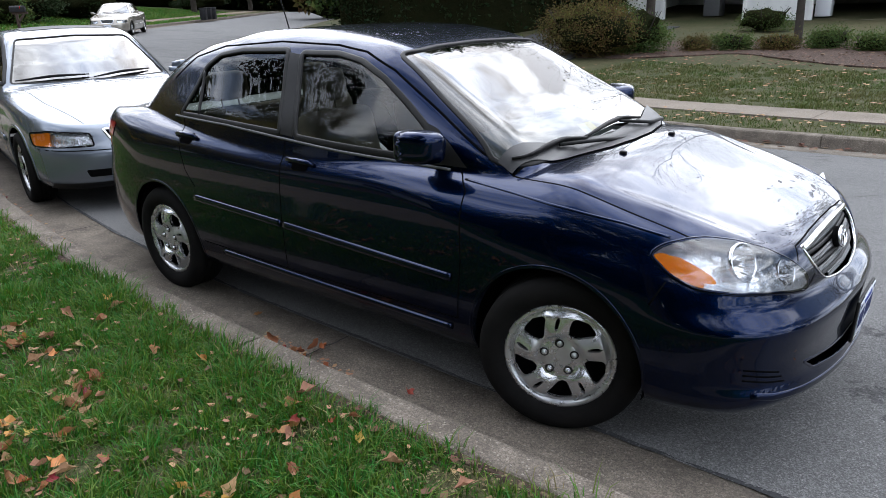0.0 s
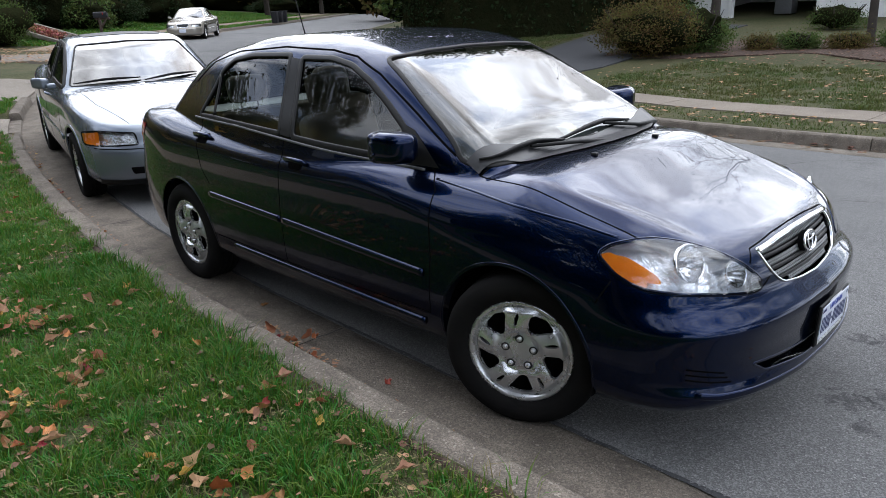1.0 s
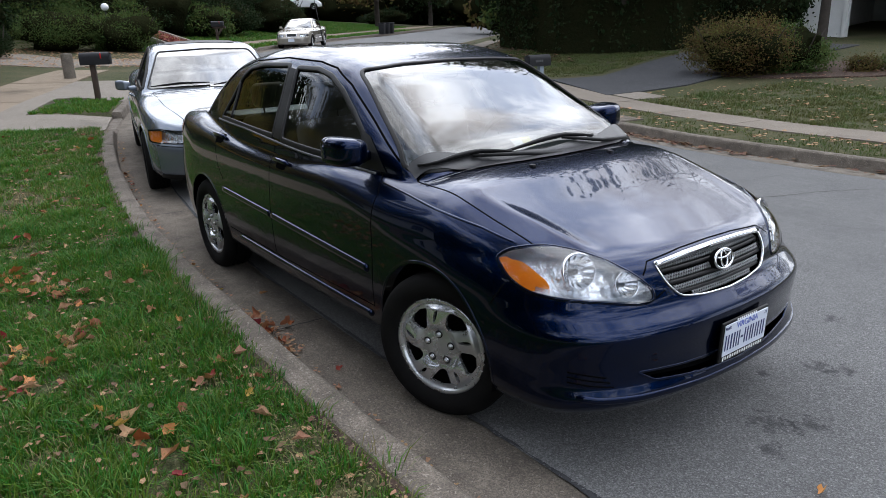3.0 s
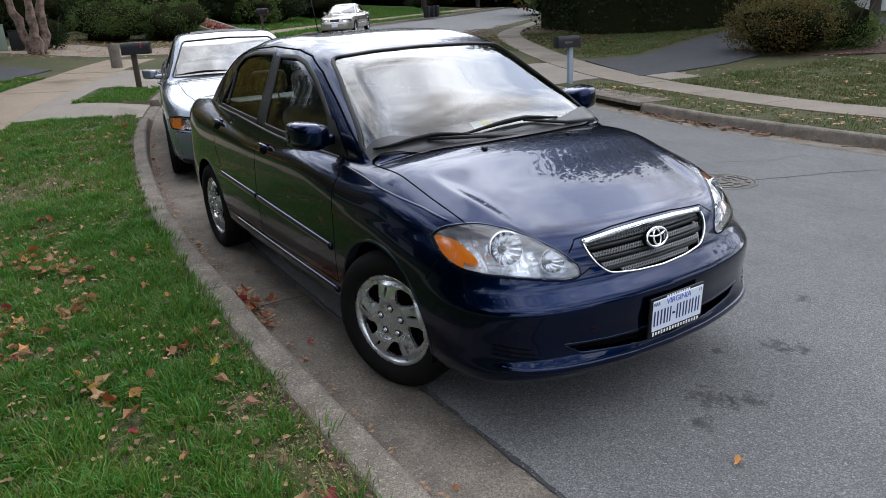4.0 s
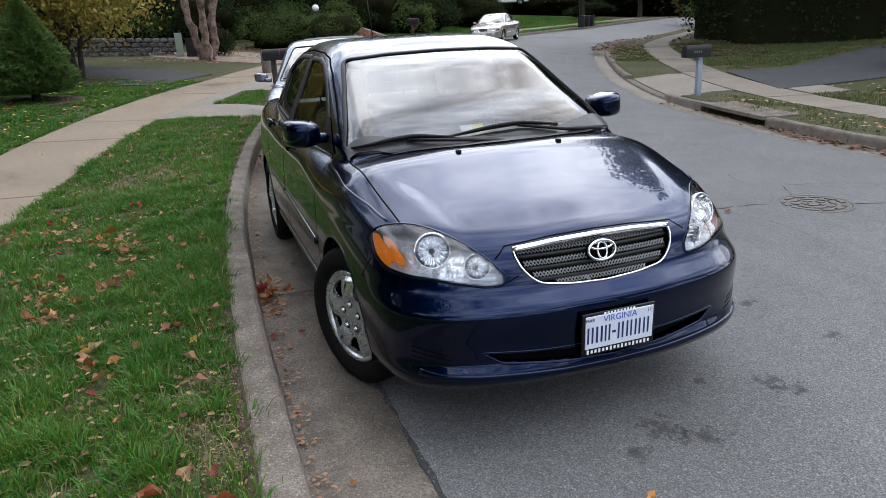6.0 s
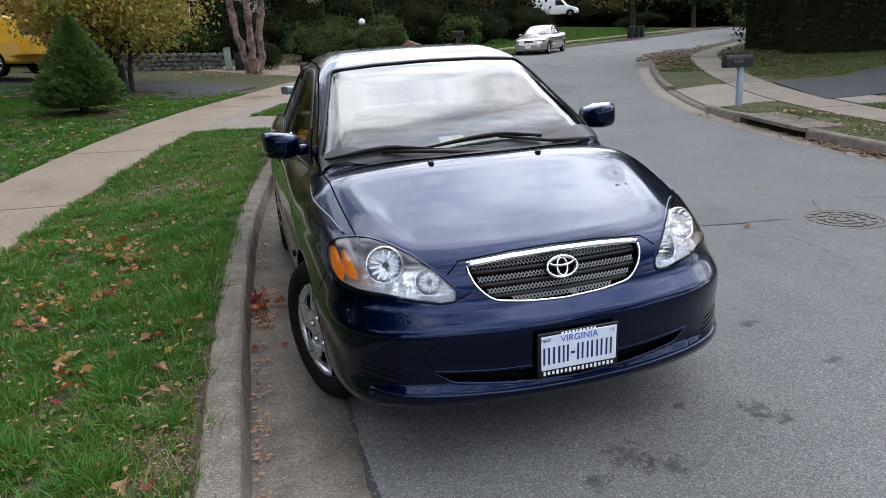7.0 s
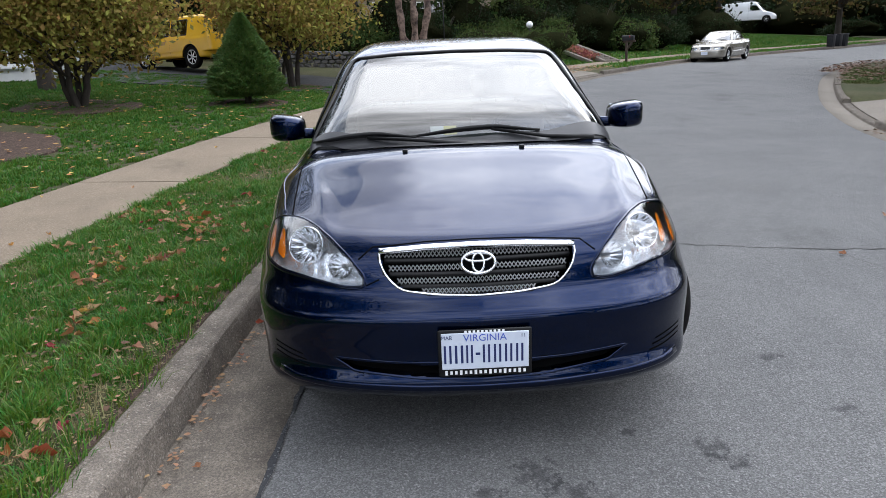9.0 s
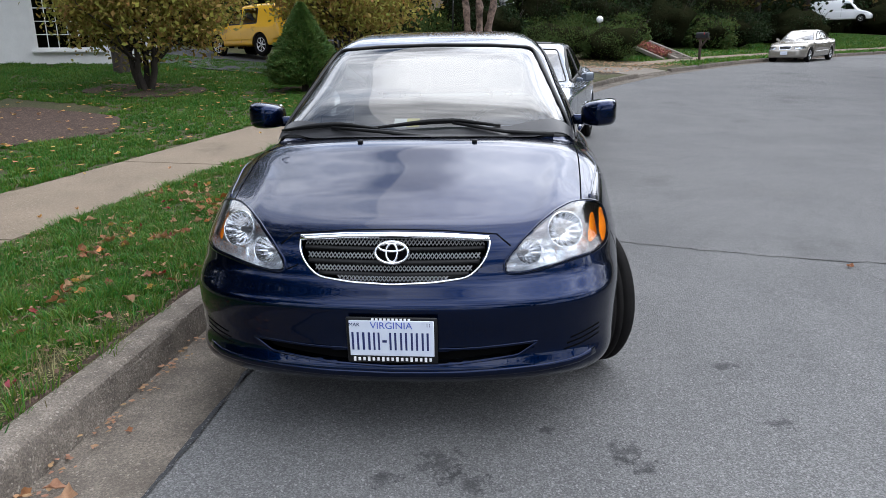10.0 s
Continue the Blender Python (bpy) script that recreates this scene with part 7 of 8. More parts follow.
def tree(name, label, x, y, trunk_h, radius, crown, leaf_mat, seed, leaves=6000, leaf=0.10, stems=1, depth=3, bark=None, spread=0.6, lean=(0, 0), limb=2.2, clump=0.45, z=None):
    """A trunk or several, limbs that fork, and leaves in clumps round the twigs."""
    rng = random.Random(seed)
    z = float(lawn_z(x, y)) - 0.05 if z is None else z
    t = thing(name, label, "tree", pose(x, y, z))
    tips = []
    bm = bmesh.new()
    for s in range(stems):
        a = 6.28 * s / max(1, stems) + rng.uniform(-0.4, 0.4)
        off = 0.0 if stems == 1 else radius * 1.3
        foot = Vector((math.cos(a) * off, math.sin(a) * off, -0.1))
        out = Vector((math.cos(a), math.sin(a), 0)) * (0 if stems == 1 else 0.16 * trunk_h) + Vector((lean[0], lean[1], 0))
        mid = foot + out * 0.45 + Vector((rng.gauss(0, 0.04), rng.gauss(0, 0.04), trunk_h * 0.5))
        top = foot + out + Vector((0, 0, trunk_h))
        if stems == 3 and radius > 0.1:
            # a crooked stem with swellings and shaggy bark
            pts, rad = [foot], [radius * 1.6]
            for k in range(1, 19):
                q = k / 18
                c = foot.lerp(mid, q * 2) if q < 0.5 else mid.lerp(top, q * 2 - 1)
                pts.append(c + Vector((rng.gauss(0, 0.035), rng.gauss(0, 0.035), 0)))
                rad.append(radius * (1.15 - 0.45 * q) * rng.uniform(0.82, 1.2))
            tube(bm, pts, rad, 9)
        else:
            tube(bm, [foot, foot + Vector((0, 0, 0.18)) + out * 0.03, mid, top], [radius * 1.55, radius * 1.05, radius * 0.88, radius * 0.68], 12)
        for k in range(4 if stems == 1 else 3):
            b = rng.uniform(0, 6.28) + k * 1.7
            d = Vector((math.cos(b), math.sin(b), rng.uniform(0.5, 1.3)))
            start = mid.lerp(top, rng.uniform(0.3, 1.0))
            branches(bm, start, d, limb * rng.uniform(0.8, 1.2), radius * 0.5, depth, rng, tips, spread)
        branches(bm, top, Vector((out.x, out.y, trunk_h)), limb, radius * 0.6, depth, rng, tips, spread)
    part("trunk", bm, bark or BARK, t)
    if leaves:
        r = np.random.RandomState(seed)
        tp = np.array(tips)
        if crown is not None:
            c, e = np.array(crown[0]), np.array(crown[1])
            q = r.normal(size=(max(40, leaves // 60), 3))
            q /= np.linalg.norm(q, axis=1, keepdims=True)
            q = c + q * e * (r.uniform(0.35, 1.0, (len(q), 1)) ** 0.5)
            tp = np.concatenate([q, tp[(((tp - c) / e) ** 2).sum(1) < 1.35]])
        pts = tp[r.randint(0, len(tp), leaves)] + r.normal(0, clump, (leaves, 3)) * np.array([1, 1, 0.75])
        part_mesh("crown", leaf_cloud(pts, leaf, seed), leaf_mat, t)
    return t


def bush(name, label, x, y, size, leaf_mat, seed, leaves=4000, leaf=0.06, lumps=14, z=None, category="bush", rough=0.10, core=0.29):
    """A shrub: stems inside, leaves over many lumps, with an uneven outline."""
    rng = random.Random(seed)
    r = np.random.RandomState(seed)
    z = float(lawn_z(x, y)) if z is None else z
    t = thing(name, label, category, pose(x, y, z, 0, 0, rng.uniform(0, 360) if size[0] == size[1] else 0))
    bm = bmesh.new()
    for k in range(7):
        a = rng.uniform(0, 6.28)
        tube(bm, [(0.08 * math.cos(a), 0.08 * math.sin(a), -0.05), (0.3 * size[0] * math.cos(a), 0.3 * size[1] * math.sin(a), size[2] * 0.45), (0.42 * size[0] * math.cos(a), 0.42 * size[1] * math.sin(a), size[2] * 0.75)], [0.03, 0.02, 0.008], 5)
    part("stem", bm, BARK, t)
    c = r.normal(size=(lumps, 3))
    c /= np.linalg.norm(c, axis=1, keepdims=True)
    c[:, 2] = np.where(c[:, 2] < 0, -0.45 * c[:, 2] * r.choice((-1, 1), lumps), c[:, 2])
    c = c * np.array([size[0] / 2, size[1] / 2, size[2] * 0.62]) * r.uniform(0.50, 0.76, (lumps, 1)) + np.array([0, 0, size[2] * 0.30])
    big = r.uniform(0.15, 0.27, (lumps, 1))
    rad = np.array([size[0], size[1], size[2]]) * big
    i = r.randint(0, lumps, leaves)
    d = r.normal(size=(leaves, 3))
    d /= np.linalg.norm(d, axis=1, keepdims=True)
    p = c[i] + d * rad[i] * r.uniform(0.55, 1.12, (leaves, 1)) + r.normal(0, rough * 0.4, (leaves, 3))
    p[:, 2] = np.maximum(p[:, 2], 0.03)
    part_mesh("crown", leaf_cloud(p, leaf, seed), leaf_mat, t)
    # a solid near-black core paints the shade between the leaves
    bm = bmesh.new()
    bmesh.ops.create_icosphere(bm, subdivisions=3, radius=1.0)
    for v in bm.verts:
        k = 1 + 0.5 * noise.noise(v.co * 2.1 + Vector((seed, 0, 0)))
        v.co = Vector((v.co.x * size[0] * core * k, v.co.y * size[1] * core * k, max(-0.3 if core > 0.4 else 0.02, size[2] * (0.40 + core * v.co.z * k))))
    part("shade_core", bm, SHADECORE, t)
    return t


def conifer(x, y, h, w, seed):
    z = float(lawn_z(x, y))
    t = thing("dwarf_spruce", "dense dark green cone-shaped dwarf spruce in the lawn", "conifer", pose(x, y, z))
    bm = bmesh.new()
    tube(bm, [(0, 0, -0.05), (0, 0, 0.3), (0, 0, h * 0.9)], [0.09, 0.07, 0.015], 8)
    part("trunk", bm, BARK, t)
    bm = bmesh.new()
    prof = [(w * 0.22, 0.22), (w * 0.36, 0.32), (w * 0.37, 0.5), (w * 0.28, h * 0.42), (w * 0.165, h * 0.68), (w * 0.07, h * 0.9), (0.005, h * 0.96)]
    lathe(bm, prof, 20)
    part("inner_needles", bm, LEAFDARK, t)
    r = np.random.RandomState(seed)
    n = 52000
    q = r.rand(n) ** 1.25
    zz = 0.20 + q * (h - 0.22)
    a = r.rand(n) * 6.283
    shape = np.interp(zz / h, [0.08, 0.14, 0.24, 0.45, 0.7, 0.9, 1.0], [0.62, 0.95, 1.04, 0.86, 0.50, 0.20, 0.03]) * w / 2
    lump = np.array([0.90 + 0.22 * noise.noise((math.cos(b) * 3.4, math.sin(b) * 3.4, c * 4.2)) + 0.20 * noise.noise((math.cos(b) * 9.0, math.sin(b) * 9.0, c * 10.0)) for b, c in zip(a, zz)])
    rr = shape * lump * r.uniform(0.86, 1.03, n)
    p = np.stack([np.cos(a) * rr, np.sin(a) * rr, zz], 1)
    d = np.stack([np.cos(a), np.sin(a), r.uniform(0.0, 0.9, n)], 1) + r.normal(0, 0.35, (n, 3))
    d /= np.linalg.norm(d, axis=1, keepdims=True)
    e = np.cross(d, r.normal(size=(n, 3)))
    e /= np.linalg.norm(e, axis=1, keepdims=True)
    s = (0.060 * r.uniform(0.6, 1.3, n))[:, None]
    v = np.stack([p - d * s * 0.4 - e * s * 0.22, p - d * s * 0.4 + e * s * 0.22, p + d * s], 1).reshape(-1, 3)
    f = (np.arange(n)[:, None] * 3 + np.array([[0, 1, 2]]))
    part_mesh("needles", fast_mesh("needles", v, f), CONIFER, t)


conifer(-12.9, -4.08, 1.92, 1.60, 4)


def mulch_ring(x, y, r):
    poly = [(x + r * math.cos(6.283 * i / 20) * (1 + 0.08 * math.sin(i * 2.3)), y + r * math.sin(6.283 * i / 20)) for i in range(20)]
    structure(drape("mulch_ring", poly, lawn_z, 0.035, MULCH, 0.3), "ring of dark mulch round a tree", "mulch")


mulch_ring(-12.9, -4.08, 0.85)
mulch_ring(-12.0, -7.35, 1.25)
mulch_ring(-16.6, -3.7, 0.8)
tree("ornamental_tree", "multi-stemmed tree with olive and russet autumn leaves", -12.0, -7.35, 1.1, 0.07, ((0, 0.1, 2.65), (1.95, 2.0, 2.0)), LEAFORN, 5, 27000, 0.105, 5, 2, spread=0.8, limb=1.1, clump=0.20)
tree("small_tree", "small green tree turning orange at its tips", -16.6, -3.7, 1.5, 0.07, ((0, 0, 2.6), (2.2, 2.2, 1.6)), LEAFORN, 8, 14000, 0.12, 3, 2, spread=0.8, limb=1.0, clump=0.25)
tree("small_tree", "young tree with orange autumn leaves", -19.2, -4.6, 1.6, 0.06, ((0, 0, 2.7), (2.3, 2.3, 1.5)), LEAFORANGE, 9, 12000, 0.12, 3, 2, spread=0.8, limb=1.0, clump=0.25)
tree("birch", "river birch with three peeling pinkish-brown stems", -22.7, -0.45, 4.2, 0.125, ((0, 0, 6.5), (3.2, 3.2, 2.4)), LEAFORANGE, 12, 5000, 0.12, 3, 2, BIRCH, limb=1.8, clump=0.35)
tree("garden_tree", "tall dark evergreen tree behind the ornamental tree", -15.2, -9.6, 4.5, 0.2, ((0, 0, 9.0), (3.2, 3.2, 4.2)), LEAFDARK, 14, 9000, 0.22, 1, 2, limb=2.0, clump=0.4)
# the far side of the road
tree("bare_tree", "slender tree with bare autumn branches", -3.4, 16.9, 3.6, 0.10, None, LEAFOLIVE, 21, 260, 0.10, 1, 4, limb=2.6, clump=0.2)
tree("bare_tree", "slim dark tree with bare autumn branches", -8.2, 19.0, 4.0, 0.14, None, LEAFOLIVE, 22, 320, 0.10, 1, 4, limb=3.4, clump=0.2)
tree("shade_tree", "dark leaning tree by the bend", -20.5, 18.2, 3.2, 0.26, ((1.0, 1.0, 4.9), (5.4, 5.4, 3.4)), LEAFDARK, 24, 17000, 0.26, 1, 3, lean=(0.7, -0.6), limb=2.8, clump=0.5)
tree("shade_tree", "tall dark evergreen tree behind the far drive", -13.8, 17.0, 7.0, 0.24, ((0, 0, 8.8), (5.2, 5.2, 6.8)), LEAFDARK, 25, 36000, 0.30, 1, 3, limb=2.6, clump=0.5)
tree("shade_tree", "tall dark evergreen tree behind the far drive", -17.0, 24.0, 3.0, 0.24, ((0, 0, 5.0), (5.0, 5.0, 4.4)), LEAFDARK, 26, 11000, 0.28, 1, 3, limb=2.8, clump=0.6)
for i, (bx, by, sx, sy, sz, mt) in enumerate(((-12.6, 22.5, 4.5, 4.0, 3.4, LEAFDARK), (-15.5, 20.5, 4.5, 4.5, 3.0, LEAFDARK), (-18.8, 22.5, 4.5, 4.5, 3.6, LEAFDARK), (-23.5, 24.0, 5.0, 5.0, 3.8, LEAFDARK), (-27.0, 29.0, 6, 6, 4.2, LEAFDARK))):
    bush("evergreen_thicket", "dark ivy-grown evergreen thicket", bx, by, (sx, sy, sz), mt, 40 + i, 14000, 0.15, 30, core=0.42)
bush("bush", "broad olive-brown bush at the drive's edge", -7.35, 13.5, (2.8, 2.3, 1.5), LEAFOLIVE, 50, 30000, 0.048, 40, rough=0.22, core=0.35)
bush("bush", "broad olive-brown bush at the drive's edge", -6.7, 14.6, (1.9, 1.7, 1.3), LEAFGREEN, 51, 16000, 0.048, 30, rough=0.22, core=0.35)
for i, (bx, by, s, mt) in enumerate(((-4.6, 15.6, 0.9, LEAFGREEN), (-3.6, 15.9, 0.8, LEAFOLIVE), (-2.6, 16.4, 1.0, LEAFGREEN), (-5.4, 15.3, 0.7, LEAFOLIVE), (-0.6, 15.3, 1.3, LEAFGREEN), (0.6, 15.0, 1.1, LEAFOLIVE), (-1.6, 15.9, 0.8, LEAFGREEN), (-5.2, 20.3, 1.6, LEAFGREEN))):
    bush("shrub", "low green and brown border shrub", bx, by, (s * 1.1, s * 0.9, s * 0.55), mt, 60 + i, 4500, 0.042, 16, rough=0.2, core=0.33)
# up the near side of the road
bush("clipped_bush", "large rounded clipped evergreen bush", -28.2, 2.6, (3.6, 3.1, 1.75), LEAFGREEN, 80, 20000, 0.055, 46, rough=0.05, core=0.38)
bush("clipped_bush", "large rounded clipped evergreen bush", -28.5, 4.9, (3.4, 2.9, 1.65), LEAFGREEN, 81, 20000, 0.055, 46, rough=0.05, core=0.38)
bush("shrub", "small round evergreen by the stone wall", -24.6, 0.1, (1.1, 1.0, 1.3), LEAFDARK, 82, 3000, 0.06, 14)
for i, (bx, by, s) in enumerate(((-30.6, 6.0, 0.5), (-31.3, 6.3, 0.5), (-32.0, 6.6, 0.5), (-32.6, 7.0, 0.5))):
    bush("shrub", "small clipped shrub beside the garden steps", bx, by, (s, s, s), LEAFDARK, 90 + i, 900, 0.05, 8)
for i, (bx, by, s, h, mt) in enumerate(((-31, 0.0, 3.2, 2.4, LEAFDARK), (-38, 11.5, 3.0, 1.9, LEAFGREEN), (-29, -4.5, 3.0, 2.6, LEAFGREEN), (-40, 13.5, 3.4, 2.2, LEAFDARK), (-45, 14.0, 4, 3.0, LEAFGREEN), (-37, 5.5, 4, 3.0, LEAFDARK), (-28, -8, 3.0, 2.4, LEAFOLIVE), (-60, 37, 5, 1.7, LEAFDARK), (-33, -1.5, 3.4, 3.2, LEAFDARK), (-35, 2.0, 3.4, 3.4, LEAFDARK), (-38, 9.0, 4.0, 3.2, LEAFDARK), (-40, 5.0, 4, 3.6, LEAFGREEN), (-34.5, 6.5, 2.6, 2.0, LEAFGREEN), (-43, 18, 4, 2.6, LEAFDARK))):
    bush("garden_shrubs", "dark garden shrubbery before the houses", bx, by, (s, s, h), mt, 110 + i, 8500, 0.12, 24, core=0.38)
for i, (bx, by, s, h) in enumerate(((-72, 48, 12, 6), (-80, 58, 14, 7), (-64, 56, 12, 6), (-90, 50, 14, 7), (-84, 72, 14, 7), (-70, 38, 9, 4), (-56, 52, 10, 6), (-46, 46, 9, 6), (-40, 36, 7, 5), (-95, 66, 16, 8), (-33, 31, 6, 4.5), (-110, 60, 18, 9))):
    bush("woodland_screen", "dark wooded edge at the end of the road", bx, by, (s, s, h), (LEAFDARK, LEAFGREEN, LEAFOLIVE)[i % 3], 300 + i, 5200, 0.45, 24, category="wood", core=0.46)


def hedge(name, label, line, height, depth, leaf_mat, seed, leaves, leaf, category="hedge", ragged=0.35):
    """A long overgrown screen of leaves with a lumpy crest, round a solid core painted near-black for shade."""
    t = thing(name, label, category, pose(line[0][0], line[0][1], float(lawn_z(*line[0]))))
    o = np.array([line[0][0], line[0][1], float(lawn_z(*line[0]))])
    pl = np.array(dense(line, 0.5, False))
    tan = np.gradient(pl, axis=0)
    tan /= np.linalg.norm(tan, axis=1, keepdims=True)
    nor = np.stack([-tan[:, 1], tan[:, 0]], 1)
    base = lawn_z(pl[:, 0], pl[:, 1])

    def bulge(i, a):
        p = pl[i]
        q = noise.noise((p[0] * 0.45 + seed, p[1] * 0.45, a * 1.1)) + 0.5 * noise.noise((p[0] * 1.3, p[1] * 1.3 + seed, a * 2.3))
        return 1.0 + ragged * q

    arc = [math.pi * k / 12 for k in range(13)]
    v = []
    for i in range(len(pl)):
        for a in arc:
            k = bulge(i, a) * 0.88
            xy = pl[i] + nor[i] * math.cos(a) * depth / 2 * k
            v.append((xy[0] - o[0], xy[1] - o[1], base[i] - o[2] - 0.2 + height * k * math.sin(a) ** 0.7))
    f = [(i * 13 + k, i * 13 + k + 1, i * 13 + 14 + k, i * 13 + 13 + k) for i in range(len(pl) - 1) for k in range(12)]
    part_mesh("shade_core", mesh_from("shade_core", v, f, False), SHADECORE, t)
    r = np.random.RandomState(seed)
    ii, aa = r.randint(0, len(pl), leaves), r.uniform(0, math.pi, leaves)
    kk = np.array([bulge(i, a) for i, a in zip(ii, aa)]) * r.uniform(0.84, 1.07, leaves)
    xy = pl[ii] + nor[ii] * (np.cos(aa) * depth / 2 * kk)[:, None] + r.normal(0, 0.2, (leaves, 2))
    z = base[ii] + height * kk * np.sin(aa) ** 0.7 + r.normal(0, leaf * 0.5, leaves)
    p = np.stack([xy[:, 0] - o[0], xy[:, 1] - o[1], np.maximum(z, base[ii] + 0.02) - o[2]], 1)
    part_mesh("foliage", leaf_cloud(p, leaf, seed), leaf_mat, t)
    return t


hedge("ivy_thicket", "dark ivy-grown evergreen screen across the road", [(-13.9, 24.0), (-13.8, 18.6), (-15.6, 16.9), (-19.6, 19.0), (-24.0, 24.5), (-28.0, 31.0), (-33.0, 38.0)], 4.4, 3.2, LEAFDARK, 401, 70000, 0.14, "thicket")
hedge("garden_hedge", "dark overgrown garden hedge before the houses", [(-27.5, -13.5), (-30.0, -7.0), (-32.0, -2.5), (-34.5, 2.0), (-37.5, 7.0), (-41.0, 12.0)], 1.5, 2.0, LEAFGREEN, 402, 60000, 0.13)
hedge("garden_hedge", "dark overgrown garden hedge along the upper gardens", [(-42.5, 12.5), (-45.0, 16.0), (-47.5, 19.5)], 1.6, 2.2, LEAFDARK, 403, 12000, 0.17)
hedge("far_wood", "dark woodland closing off the end of the road", [(-60.0, 8.0), (-68.0, 22.0), (-74.0, 36.0), (-82.0, 54.0), (-74.0, 68.0), (-56.0, 66.0), (-38.0, 50.0), (-33.0, 42.0)], 9.0, 6.0, LEAFDARK, 404, 60000, 0.40, "wood", 0.45)
hedge("far_wood", "dark woodland behind the white brick house", [(-10.0, -30.0), (-24.0, -24.0), (-34.0, -16.0), (-42.0, -10.0), (-54.0, -2.0)], 9.0, 6.0, LEAFGREEN, 405, 32000, 0.34, "wood", 0.45)
WOODS = [(-33, -3.5, 31), (-36, 2, 32), (-42, 10, 33), (-47, 17, 34), (-30, -11, 35), (-38, -9, 36), (-52, 22, 37), (-55, 33, 38), (-62, 44, 39), (-34, 34, 40), (-42, 40, 41), (-24, 33, 42), (-70, 26, 43)]
for i, (tx, ty, sd) in enumerate(WOODS):
    mt = (LEAFDARK, LEAFGREEN, LEAFDARK, LEAFOLIVE)[i % 4]
    tree("garden_tree", "tall garden tree in autumn leaf", tx, ty, 3.6, 0.24, ((0, 0, 6.0), (4.8, 4.8, 4.0)), mt, sd, 8000, 0.30, 1, 2, limb=2.6, clump=0.6)
# out of view; its place follows a dark crown mirrored in the hood
tree("reflection_tree", "tall dark evergreen tree overhanging the pavement", 0.8, -7.6, 5.0, 0.26, ((0, 0.6, 9.6), (5.0, 5.0, 4.6)), LEAFDARK, 15, 20000, 0.20, 1, 3, limb=2.6, clump=0.4)
# unseen trees added round about, to show only as reflections in paint and glass
for i, (tx, ty, lv, mt) in enumerate(((9, -9, 5000, LEAFDARK), (1.5, -12, 5500, LEAFOLIVE), (-4.5, -14, 5000, LEAFDARK), (15, 10, 3500, LEAFDARK), (8, 16, 900, LEAFOLIVE), (3, 19, 700, LEAFOLIVE))):
    tree("reflection_tree", "tall unseen garden tree added for reflections", tx, ty, 3.0, 0.22, ((0, 0, 6.4), (4.4, 4.4, 3.8)) if lv > 1000 else None, mt, 200 + i, lv, 0.30, 1, 3, limb=2.6, clump=0.5)

# unseen woods, added to darken what the car's paint mirrors
for i, (bx, by) in enumerate(((-9, -24), (-1, -21), (7, -20), (15, -19), (36, 17))):
    bush("woodland_screen", "unseen wooded screen added to darken the car's reflections", bx, by, (11, 9, 9), (LEAFDARK, LEAFOLIVE)[i % 2], 330 + i, 4200, 0.45, 24, category="wood", core=0.46)


# ---- houses ----
BRICKW = mat("white_painted_brick", (0.72, 0.72, 0.71), (0.58, 0.58, 0.57), rough=0.7, scale=3, fine=30, bump=0.006, amount=0.5)
TANWALL = mat("tan_siding", (0.30, 0.245, 0.18), (0.24, 0.195, 0.145), rough=0.8, scale=3, fine=40, amount=0.6)
ROOF = mat("roof_shingle", (0.07, 0.065, 0.06), (0.045, 0.042, 0.04), rough=0.9, scale=3, fine=30, bump=0.01, amount=0.8)
TRIM = mat("white_trim", (0.72, 0.72, 0.70), (0.6, 0.6, 0.58), rough=0.5, scale=6, fine=60, amount=0.35)
PANE = glass("house_pane", (0.10, 0.11, 0.12), 1.5)
STONE = mat("wall_stone", (0.13, 0.125, 0.12), (0.06, 0.058, 0.056), rough=0.9, scale=5, fine=30, bump=0.01, amount=0.8, random_hue=0.4)


